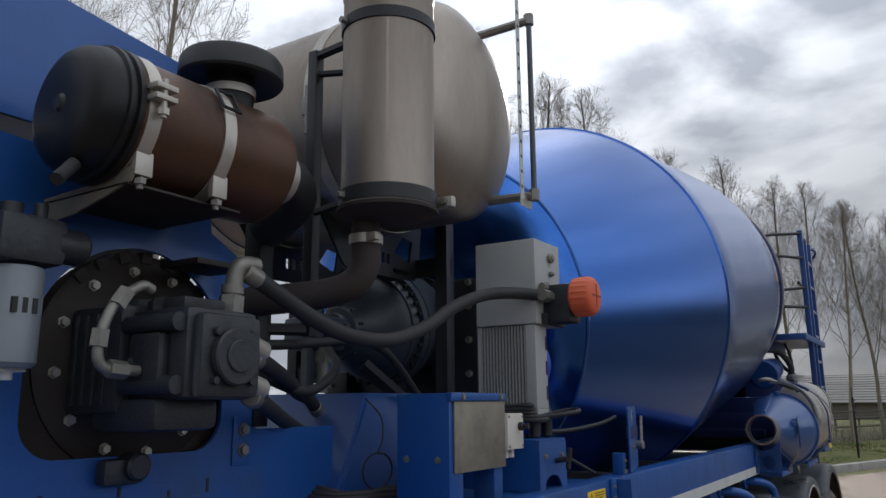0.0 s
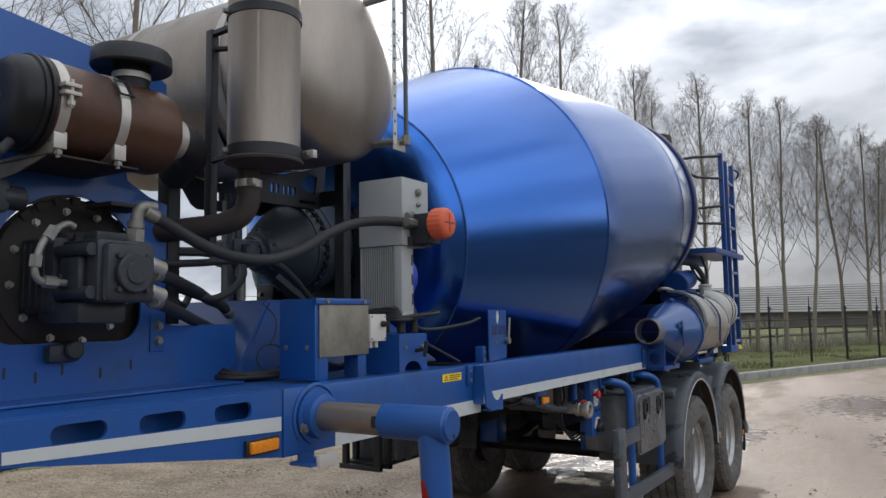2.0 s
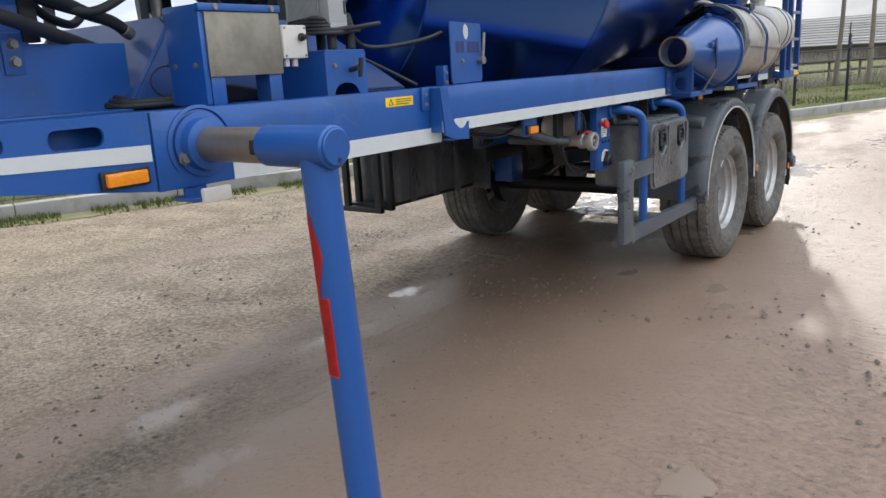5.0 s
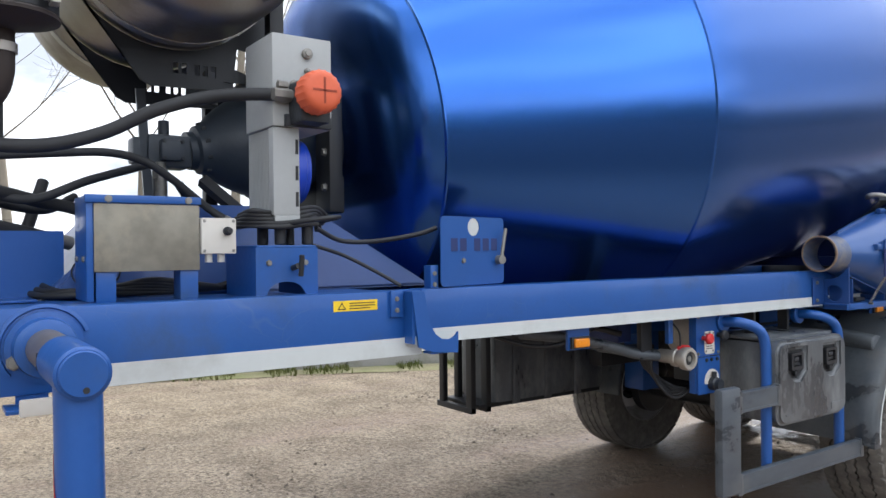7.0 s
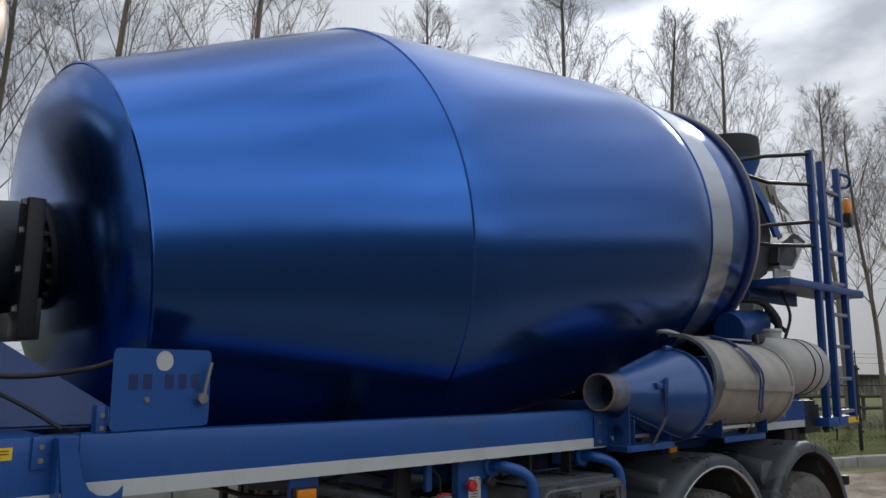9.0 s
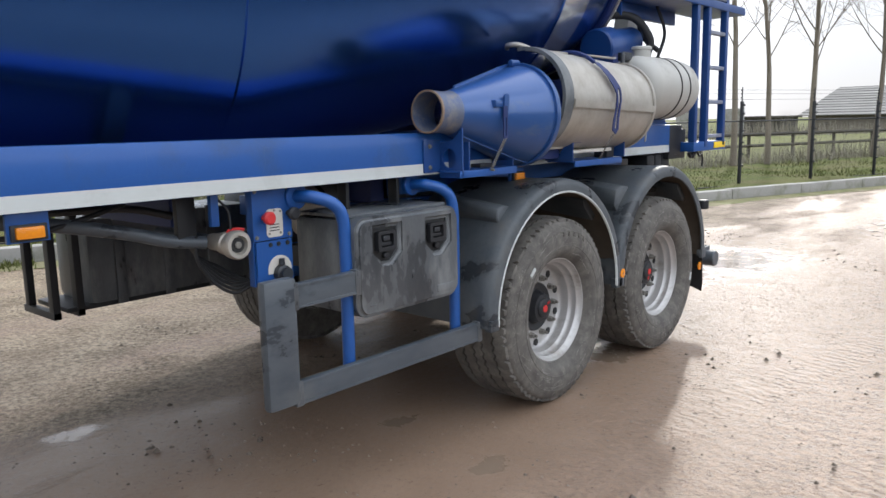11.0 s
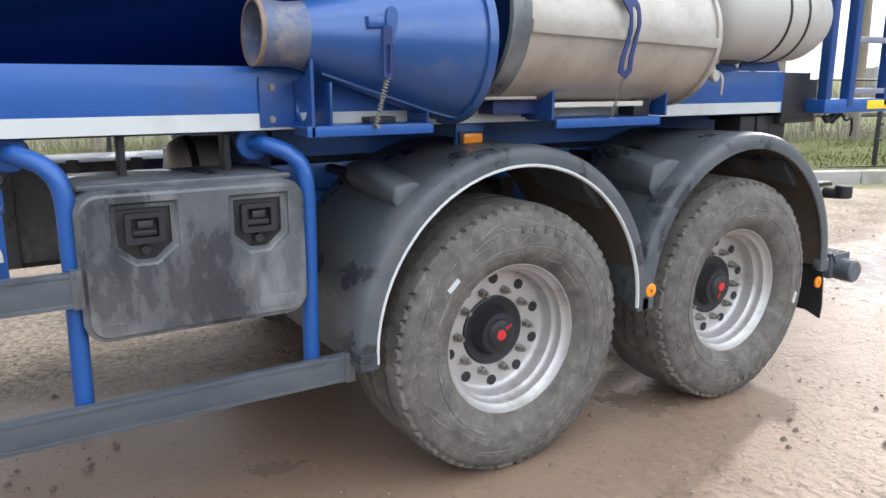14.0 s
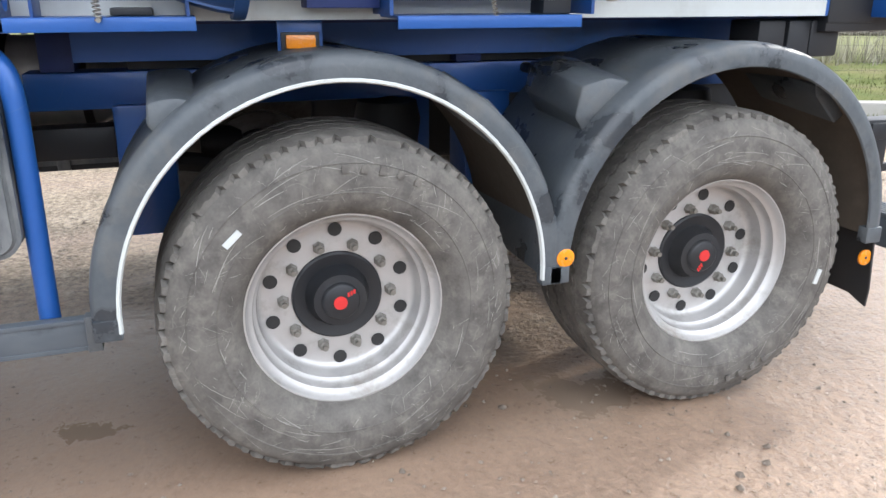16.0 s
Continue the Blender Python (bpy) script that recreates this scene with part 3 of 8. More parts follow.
def lathe(bm, profile, axis, origin, seg=32, a0=0.0, a1=360.0, closed=True, up=None):
    """A turned form: profile of (along, radius), along axis from origin; a0 to a1 in degrees from up."""
    d = Vector(axis).normalized()
    u = Vector(up) if up else (Vector((0, 0, 1)) if abs(d.z) < 0.9 else Vector((0, 1, 0)))
    u = (u - d * u.dot(d)).normalized()
    v = d.cross(u)
    full = abs(a1 - a0) >= 359.9
    count = seg if full else seg + 1
    rings = []
    for s, r in profile:
        if r < 1e-6:
            rings.append([bm.verts.new(Vector(origin) + d * s)])
            continue
        ring = []
        for k in range(count):
            a = radians(a0 + (a1 - a0) * k / seg)
            ring.append(bm.verts.new(Vector(origin) + d * s + (u * math.cos(a) + v * math.sin(a)) * r))
        rings.append(ring)
    for p, q in zip(rings, rings[1:]):
        for k in range(count if full else count - 1):
            j = (k + 1) % count
            if len(p) == 1 and len(q) == 1:
                continue
            if len(p) == 1:
                bm.faces.new((p[0], q[j], q[k]))
            elif len(q) == 1:
                bm.faces.new((p[k], p[j], q[0]))
            else:
                bm.faces.new((p[k], p[j], q[j], q[k]))
    bmesh.ops.recalc_face_normals(bm, faces=bm.faces)
    return bm


def rod(bm, a, b, r, seg=16, r2=None, cap=0.0):
    a, b = Vector(a), Vector(b)
    n, r2 = (b - a).length, r if r2 is None else r2
    c = min(cap, n / 3)
    prof = [(0, 0), (0, r - c), (c, r), (n - c, r2), (n, r2 - c), (n, 0)] if c else [(0, 0), (0, r), (n, r2), (n, 0)]
    return lathe(bm, prof, b - a, a, seg)


def spline(points, steps=8):
    pts = [Vector(p) for p in points]
    pts = [pts[0] * 2 - pts[1]] + pts + [pts[-1] * 2 - pts[-2]]
    out = []
    for i in range(1, len(pts) - 2):
        p0, p1, p2, p3 = pts[i - 1 : i + 3]
        for k in range(steps):
            t = k / steps
            out.append(0.5 * ((2 * p1) + (p2 - p0) * t + (2 * p0 - 5 * p1 + 4 * p2 - p3) * t * t + (3 * p1 - p0 - 3 * p2 + p3) * t ** 3))
    return out + [pts[-2]]


def tube(bm, points, r, seg=12, steps=8, straight=False):
    """A round hose or bent pipe through the points."""
    pts = [Vector(p) for p in points] if straight else spline(points, steps)
    ref, rings = Vector((0, 0, 1)), []
    for i, p in enumerate(pts):
        d = (pts[min(i + 1, len(pts) - 1)] - pts[max(i - 1, 0)]).normalized()
        u = ref - d * ref.dot(d)
        if u.length < 1e-3:
            u = Vector((1, 0, 0)) - d * d.x
        u.normalize()
        ref, v = u, d.cross(u)
        rings.append([bm.verts.new(p + (u * math.cos(2 * math.pi * k / seg) + v * math.sin(2 * math.pi * k / seg)) * r) for k in range(seg)])
    for p, q in zip(rings, rings[1:]):
        for k in range(seg):
            bm.faces.new((p[k], p[(k + 1) % seg], q[(k + 1) % seg], q[k]))
    bm.faces.new(rings[0]), bm.faces.new(rings[-1])
    bmesh.ops.recalc_face_normals(bm, faces=bm.faces)
    return bm


def plate(bm, outer, holes, place, thick):
    """A flat plate with holes. place(u, v, w) gives the point in the world, w across the thickness."""
    tmp = bmesh.new()
    for loop in [outer] + holes:
        vs = [tmp.verts.new((u, v, 0)) for u, v in loop]
        for i in range(len(vs)):
            tmp.edges.new((vs[i], vs[(i + 1) % len(vs)]))
    bmesh.ops.triangle_fill(tmp, use_beauty=True, use_dissolve=False, edges=tmp.edges[:])
    tmp.verts.index_update()
    lo = [bm.verts.new(place(v.co.x, v.co.y, 0)) for v in tmp.verts]
    hi = [bm.verts.new(place(v.co.x, v.co.y, thick)) for v in tmp.verts]
    for f in tmp.faces:
        ids = [v.index for v in f.verts]
        bm.faces.new([lo[i] for i in ids]), bm.faces.new([hi[i] for i in reversed(ids)])
    for e in tmp.edges:
        if len(e.link_faces) == 1:
            a, b = e.verts[0].index, e.verts[1].index
            bm.faces.new((lo[a], lo[b], hi[b], hi[a]))
    tmp.free()
    bmesh.ops.recalc_face_normals(bm, faces=bm.faces)
    return bm


def side_plate(outer, holes, x, thick):
    """A plate in the plane x, from points (y, z), its thickness towards the trailer's middle."""
    return plate(bmesh.new(), outer, holes, lambda u, v, w: (x - w, u, v), thick)


def circle(cy, cz, r, n=32, a0=0, a1=360):
    k = n if a1 - a0 >= 360 else n + 1
    return [(cy + r * math.cos(radians(a0 + (a1 - a0) * i / n)), cz + r * math.sin(radians(a0 + (a1 - a0) * i / n))) for i in range(k)]


def rounded(y0, z0, y1, z1, r, n=5):
    out = []
    for cy, cz, a in ((y1 - r, z1 - r, 0), (y0 + r, z1 - r, 90), (y0 + r, z0 + r, 180), (y1 - r, z0 + r, 270)):
        out += circle(cy, cz, r, n, a, a + 90)
    return out


def bolt(parent, at, axis=(1, 0, 0), r=0.014, h=0.012, mat=None, name="bolt"):
    bm = bmesh.new()
    lathe(bm, [(0, 0), (0, r * 1.35), (h * 0.25, r * 1.35), (h * 0.25, r), (h, r), (h, 0)], axis, at, 6 if r > 0.008 else 6)
    return part(name, bm, mat or ZINC, parent, smooth=20)


# ---- ground, kerb, verge, fence, far things ----
KERB_X0, KERB_SLOPE = -6.25, 0.385       # the kerb's line: x = KERB_X0 + KERB_SLOPE * y
KD = Vector((KERB_SLOPE, 1, 0)).normalized()
KN = Vector((-KD.y, KD.x, 0))            # away from the yard


def kerb_point(s, off, z=0.0):
    """s metres along the kerb from y = 0, off metres behind its front edge."""
    p = Vector((KERB_X0, 0, 0)) + KD * s + KN * off
    return Vector((p.x, p.y, z))


def build_ground():
    def axis(lo, hi, step, far):
        a = list(np.arange(lo, hi, step))
        g, x = step, hi
        while x < far:
            a.append(x)
            g *= 1.35
            x += g
        a.append(far)
        g, x = step, lo - step
        while x > -far:
            a.insert(0, x)
            g *= 1.35
            x -= g
        a.insert(0, -far)
        return a
    xs, ys = axis(-7, 6, 0.11, 1500), axis(-7, 12, 0.11, 1500)
    verts = []
    for y in ys:
        for x in xs:
            z = 0.0
            if abs(x) < 40 and abs(y) < 40:
                z = 0.012 * noise.noise((x * 0.5, y * 0.35, 0)) + 0.006 * noise.noise((x * 2.3, y * 2.0, 4)) + 0.003 * noise.noise((x * 6, y * 6, 9))
                if abs(x) < 1.5 and -0.8 < y < 2.1:
                    z *= 0.3
            verts.append((x, y, z - 0.006))
    w = len(xs)
    faces = [(j * w + i, j * w + i + 1, (j + 1) * w + i + 1, (j + 1) * w + i) for j in range(len(ys) - 1) for i in range(w - 1)]
    me = bpy.data.meshes.new("ground")
    me.from_pydata(verts, [], faces)
    for p in me.polygons:
        p.use_smooth = True
    me.materials.append(YARD)
    return tagged(new("ground", me), "wet brown packed dirt yard with puddles", "ground", kind="structure")


build_ground()


def build_kerb():
    bm = bmesh.new()
    step = 2.0
    s = -40.0
    rng = random.Random(3)
    while s < 120:
        dz = rng.uniform(-0.008, 0.008)
        m = Matrix.Translation(kerb_point(s + step / 2, 0.11, 0)) @ Matrix.Rotation(-math.atan(KERB_SLOPE), 4, "Z")
        box(bm, (-0.11, -step / 2 + 0.006, -0.1), (0.11, step / 2 - 0.006, 0.21 + dz), 0.018, m)
        s += step
    return tagged(finish("kerb", bm, CONCRETE), "weathered grey concrete kerb along the yard", "kerb", kind="structure")


build_kerb()


def build_verge():
    bm = bmesh.new()
    rows = []
    offs = [0.2, 0.6, 1.0, 1.5, 2.2, 3.0, 4.0, 5.2, 6.5, 8.0]
    ss = [-1200, -400, -150, -60] + [v * 1.0 for v in range(-30, 60)] + [70, 90, 120, 170, 300, 600, 1300]
    for o in offs:
        rows.append([bm.verts.new(kerb_point(s, o, 0.13 + (0.10 * noise.noise((s * 0.3, o * 0.6, 2)) + 0.05 * noise.noise((s * 1.1, o * 1.7, 5)) if 0.4 < o < 7 else 0.0))) for s in ss])
    for a, b in zip(rows, rows[1:]):
        for i in range(len(ss) - 1):
            bm.faces.new((a[i], a[i + 1], b[i + 1], b[i]))
    bmesh.ops.recalc_face_normals(bm, faces=bm.faces)
    return tagged(finish("verge", bm, VERGE), "rough green grass field behind the kerb", "grass", kind="structure")


build_verge()


def build_field():
    bm = bmesh.new()
    rows = []
    ss = [-1200, -400, -150, -60] + [v * 2.0 for v in range(-15, 40)] + [90, 120, 170, 300, 600, 1300]
    for o in (7.99, 10, 13, 17, 22, 30, 45, 90, 200, 500, 1200):
        rows.append([bm.verts.new(kerb_point(s, o, 0.13 + (0.12 * noise.noise((s * 0.2, o * 0.3, 6)) if 9 < o < 60 else 0.0))) for s in ss])
    for a, b in zip(rows, rows[1:]):
        for i in range(len(ss) - 1):
            bm.faces.new((a[i], a[i + 1], b[i + 1], b[i]))
    bmesh.ops.recalc_face_normals(bm, faces=bm.faces)
    mat = material("stubble_field", (0.17, 0.165, 0.085), 0.95, second=(0.10, 0.125, 0.04), scale=0.5, fine=6, amount=0.9, bump=0.03, spec=0.05)
    return tagged(finish("field", bm, mat), "flat brown-green winter field", "field", kind="structure")


build_field()


def build_grass():
    rng = random.Random(8)
    verts, faces = [], []
    for k in range(46000):
        near = rng.random() < 0.22
        if near:
            s, o, z, h = rng.uniform(-12, 8), -abs(rng.gauss(0.02, 0.16)), 0.0, rng.uniform(0.03, 0.12)
        else:
            s, o, z, h = rng.uniform(-14, 42), 0.25 + 6.5 * rng.random() ** 1.3, 0.10, rng.uniform(0.03, 0.10)
        if near and noise.noise((s * 1.3, 0, 7)) < -0.05:
            continue
        p, a = kerb_point(s, o, z), rng.uniform(0, 6.283)
        w, lean = rng.uniform(0.006, 0.016), rng.uniform(0.0, 0.7) * h
        d, t = Vector((math.cos(a), math.sin(a), 0)), Vector((-math.sin(a), math.cos(a), 0))
        i = len(verts)
        verts += [p - t * w, p + t * w, p + d * lean + Vector((0, 0, h))]
        faces.append((i, i + 1, i + 2))
    me = bpy.data.meshes.new("grass")
    me.from_pydata(verts, [], faces)
    me.materials.append(GRASS)
    return tagged(new("grass", me), "tufts of short winter grass by the kerb", "grass", kind="stuff")


build_grass()


def build_moss():
    bm = bmesh.new()
    ss = [-40 + 0.25 * i for i in range(420)]
    a = [bm.verts.new(kerb_point(s, 0.0, 0.02)) for s in ss]
    m = [bm.verts.new(kerb_point(s, -0.12 - 0.05 * noise.noise((s, 2, 2)), 0.022)) for s in ss]
    o = [bm.verts.new(kerb_point(s, -0.36 - 0.30 * noise.noise((s * 0.5, 0, 3)) - 0.12 * noise.noise((s * 2.1, 0, 8)), 0.0)) for s in ss]
    for p, q in ((a, m), (m, o)):
        for i in range(len(ss) - 1):
            bm.faces.new((p[i], p[i + 1], q[i + 1], q[i]))
    bmesh.ops.recalc_face_normals(bm, faces=bm.faces)
    mat = material("mossy_edge", (0.13, 0.15, 0.04), 0.9, second=(0.26, 0.22, 0.14), scale=2.2, fine=25, amount=1.0, bump=0.02)
    return tagged(finish("moss_strip", bm, mat), "mossy dirt strip at the foot of the kerb", "moss", kind="structure")


build_moss()


def build_fence():
    fence = tagged(new("fence"), "black steel fence with wire mesh on slim posts", "fence")
    rot = Matrix.Rotation(-math.atan(KERB_SLOPE), 4, "Z")
    spots = [-24 + 2.35 * i for i in range(32)]
    for s in spots:
        bm = bmesh.new()
        m = Matrix.Translation(kerb_point(s, 1.25, 0)) @ rot
        box(bm, (-0.028, -0.028, 0), (0.028, 0.028, 1.92), 0.004, m)
        for z in (0.55, 0.8, 1.05, 1.3, 1.5, 1.66, 1.84):
            box(bm, (0.02, -0.035, z - 0.02), (0.062, 0.035, z + 0.02), 0, m)
        rod(bm, m @ Vector((0, 0, 1.9)), m @ Vector((0, 0, 2.22)), 0.012, 6)
        for z in (1.98, 2.06, 2.14):
            rod(bm, m @ Vector((0, -0.02, z)), m @ Vector((0, -0.02, z + 0.03)), 0.022, 6)
        part("post", bm, BLACK, fence)
    a, b = spots[0], spots[-1]
    for z in (0.12, 1.5):
        bm = bmesh.new()
        rod(bm, kerb_point(a, 1.25, z), kerb_point(b, 1.25, z), 0.016, 6)
        part("rail", bm, BLACK, fence)
    bm = bmesh.new()
    for i in range(13):
        z = 0.14 + i * 0.105
        rod(bm, kerb_point(a, 1.29, z), kerb_point(b, 1.29, z), 0.0014, 4)
    s = a
    while s < 26:
        rod(bm, kerb_point(s, 1.29, 0.12), kerb_point(s, 1.29, 1.5), 0.0012, 3)
        s += 0.16
    tagged(part("wire_mesh", bm, BLACK, fence), kind="stuff")
    for z in (1.96, 2.08, 2.16):
        bm = bmesh.new()
        rod(bm, kerb_point(a, 1.25, z), kerb_point(b, 1.25, z), 0.003, 4)
        part("wire", bm, BLACK, fence)
    return fence


build_fence()


def tree_meshes(seed, height):
    """A bare winter tree: a slim straight trunk, limbs that climb steeply and three orders of finer twigs."""
    rng = random.Random(seed)
    trunk, twigs = [], []

    def limb(p, d, length, r, order):
        n = (0, 9, 6, 4, 3)[order]
        step = length / n
        forks = {1: 2, 2: 1, 3: 1}.get(order, 0)
        bend = (0.0, 0.085, 0.05, 0.03, 0.02)[order]
        wob = (0.0, 0.035, 0.06, 0.09, 0.12)[order]
        for i in range(n):
            q = p + d * step
            r2 = max(r * (1 - 0.80 / n), 0.0028)
            twigs.append((p.copy(), q.copy(), r, r2))
            p, r = q, r2
            d = (d + Vector((rng.gauss(0, wob), rng.gauss(0, wob), bend + rng.gauss(0, wob * 0.5)))).normalized()
            if order < 4 and i >= (1 if order == 1 else 0):
                for _ in range(forks):
                    if rng.random() < (0.10, 0.26, 0.30, 0.42)[order]:
                        continue
                    a, tilt = rng.uniform(0, 6.283), rng.uniform(0.42, 0.80)
                    u = d.orthogonal().normalized()
                    e = (d * math.cos(tilt) + (u * math.cos(a) + d.cross(u) * math.sin(a)) * math.sin(tilt)).normalized()
                    rest = length * (1 - 0.75 * i / n)
                    limb(p, e, rest * rng.uniform(0.34, 0.52) + 0.12, max(r * 0.55, 0.0034), order + 1)

    steps, p, d, r = 18, Vector((0, 0, -0.2)), Vector((rng.gauss(0, 0.02), rng.gauss(0, 0.02), 1)).normalized(), 0.0102 * height
    bole, turn = height * rng.uniform(0.24, 0.32), rng.uniform(0, 6.283)
    for i in range(steps):
        q = p + d * ((height * 0.93 + 0.2) / steps)
        r2 = r * (1 - 0.9 / (steps + 2 - i * 0.35))
        trunk.append((p.copy(), q.copy(), r, r2))
        d = (d + Vector((rng.gauss(0, 0.022), rng.gauss(0, 0.022), 0.05))).normalized()
        p, r = q, r2
        if p.z > bole:
            for _ in range(rng.choice((1, 2, 2))):
                turn += 2.4 + rng.uniform(-0.4, 0.4)
                tilt = rng.uniform(0.50, 0.82) * (1.0 if p.z < height * 0.6 else 0.8)
                e = Vector((math.cos(turn) * math.sin(tilt), math.sin(turn) * math.sin(tilt), math.cos(tilt)))
                limb(p, e, (height - p.z) * rng.uniform(0.38, 0.58) + 0.85, r * rng.uniform(0.22, 0.36), 1)
    limb(p, d, height * 0.12, r, 1)

    def mesh(name, segs, sides, mat):
        verts, faces = [], []
        for p, q, r, r2 in segs:
            d = (q - p).normalized()
            u = d.orthogonal().normalized()
            v = d.cross(u)
            k = sides if r > 0.02 else 3
            i = len(verts)
            for c, rr in ((p, r), (q, r2)):
                verts += [c + (u * math.cos(6.2832 * j / k) + v * math.sin(6.2832 * j / k)) * rr for j in range(k)]
            faces += [(i + j, i + (j + 1) % k, i + k + (j + 1) % k, i + k + j) for j in range(k)]
        me = bpy.data.meshes.new(name)
        me.from_pydata(verts, [], faces)
        for f in me.polygons:
            f.use_smooth = True
        me.materials.append(mat)
        return me
    return mesh("trunk", trunk, 9, BARK), mesh("crown", twigs, 5, TWIG)


def build_trees():
    kinds = [tree_meshes(11 + i, 11.0) for i in range(5)]
    rng = random.Random(5)
    first = []
    for tm, cm in kinds:
        t = tagged(new("tree"), "bare winter tree with a slim grey-brown trunk and fine twigs", "tree", "row of trees behind the fence")
        for nm, me in (("trunk", tm), ("crown", cm)):
            new(nm, me).parent = t
        first.append(t)
    # place along the row and height of each tree
    row = [(-15.5, 11), (-12.2, 11.5), (-9.0, 11), (-6.2, 11.5), (-3.4, 11), (-1.2, 10.6), (0.5, 12.2), (3.3, 12.6), (6.8, 10.2), (10.9, 11.6), (13.9, 11.0), (15.8, 11.2), (19.6, 10.0), (21.0, 9.2), (22.9, 10.1), (25.9, 9.8), (28.0, 10.2), (30.2, 9.7), (32.8, 10.1), (35.1, 9.9), (36.4, 9.3), (39.0, 9.9), (42.5, 9.7), (46.5, 10.2), (50.5, 10.2), (55, 10.2), (60, 10.2)]
    for i, (y, h) in enumerate(row):
        x = -12.6 + KERB_SLOPE * y
        m = pose(x, y, 0.1, 0, 0, rng.uniform(0, 360))
        if i < len(first):
            t = first[i]
            t.matrix_basis = m
        else:
            t = copy_thing(first[(i * 2) % 5], m)
        k = h / 11.0
        t.scale = (k, k, k)


build_trees()


def build_shed():
    """A long low barn with a wide sheeted roof beyond the field, and a yard of small sheds beside it."""
    shed = tagged(new("barn"), "long low barn with a wide pale grey sheeted roof", "building")
    x0, x1, yf, yr = -19.5, 60.0, 75.0, 84.0
    part("wall", boxed((x0 + 0.8, yf + 0.5, 0), (x1, yr + 8, 1.75), 0.02), BARNWALL, shed, "brown-grey boarded wall")
    rows = 11
    for k in range(rows):
        a, b = k / rows, (k + 1) / rows
        ya, yb = yf + (yr - yf) * a, yf + (yr - yf) * b
        za, zb = 1.62 + 2.78 * a, 1.62 + 2.78 * b
        xa, xb = x0 + 1.3 * a, x0 + 1.3 * b
        bm = bmesh.new()
        lo = [bm.verts.new(v) for v in ((xa, ya - 0.1, za), (x1, ya - 0.1, za), (x1, yb, zb - 0.05), (xb, yb, zb - 0.05))]
        hi = [bm.verts.new(v.co + Vector((0, 0, 0.09))) for v in lo]
        bm.faces.new(lo), bm.faces.new(hi)
        for i in range(4):
            j = (i + 1) % 4
            bm.faces.new((lo[i], lo[j], hi[j], hi[i]))
        bmesh.ops.recalc_face_normals(bm, faces=bm.faces)
        part("roof_sheet", bm, SHEDROOF, shed)
    bm = plate(bmesh.new(), [(yr, 4.40), (yr + 9, 1.62), (yr + 9, 1.70), (yr, 4.48)], [], lambda u, v, w: (x0 + 1.3 + w, u, v), x1 - x0 - 1.3)
    part("rear_roof", bm, SHEDROOF, shed)
    part("gable", plate(bmesh.new(), [(yf + 0.5, 1.6), (yr, 4.35), (yr + 8.5, 1.6)], [], lambda u, v, w: (x0 + 1.35 + w, u, v), 0.1), BARNWALL, shed)
    # low concrete silo walls and a dark lean-to
    for i, (xa, w, h) in enumerate(((-20.2, 1.6, 2.35), (-23.6, 2.4, 2.5), (-27.4, 2.6, 2.6), (-31.6, 2.8, 2.5))):
        silo = tagged(new("silo_wall"), "weathered concrete silo wall standing in the field", "wall", "silo walls")
        part("panel", boxed((xa - w, 62, 0), (xa, 62.4, h), 0.05), CONCRETE, silo)
        part("edge_post", boxed((xa - 0.05, 61.9, 0), (xa + 0.22, 62.1, h + 0.1), 0.02), SHEDWALL, silo)
    lean = tagged(new("lean_to"), "dark low lean-to shed beside the barn", "building")
    part("wall", boxed((-23.5, 68, 0), (-18.6, 72, 1.5), 0.02), BARNDARK, lean)
    part("roof", boxed((-23.8, 67.7, 1.50), (-18.3, 72.3, 1.68), 0.02), BARNDARK, lean)
    # field rails in front of it
    rails = tagged(new("field_rails"), "old brown wooden field rails on posts", "fence")
    for k in range(26):
        p = kerb_point(4 + k * 2.4, 9.2, 0.1)
        part("post", boxed((p.x - 0.05, p.y - 0.05, 0.0), (p.x + 0.05, p.y + 0.05, 0.98), 0.006), BARNDARK, rails)
    for z in (0.45, 0.86):
        part("rail", tube(bmesh.new(), [kerb_point(4, 9.14, z + 0.1), kerb_point(64, 9.14, z + 0.1)], 0.055, 4, straight=True), BARNDARK, rails)


build_shed()


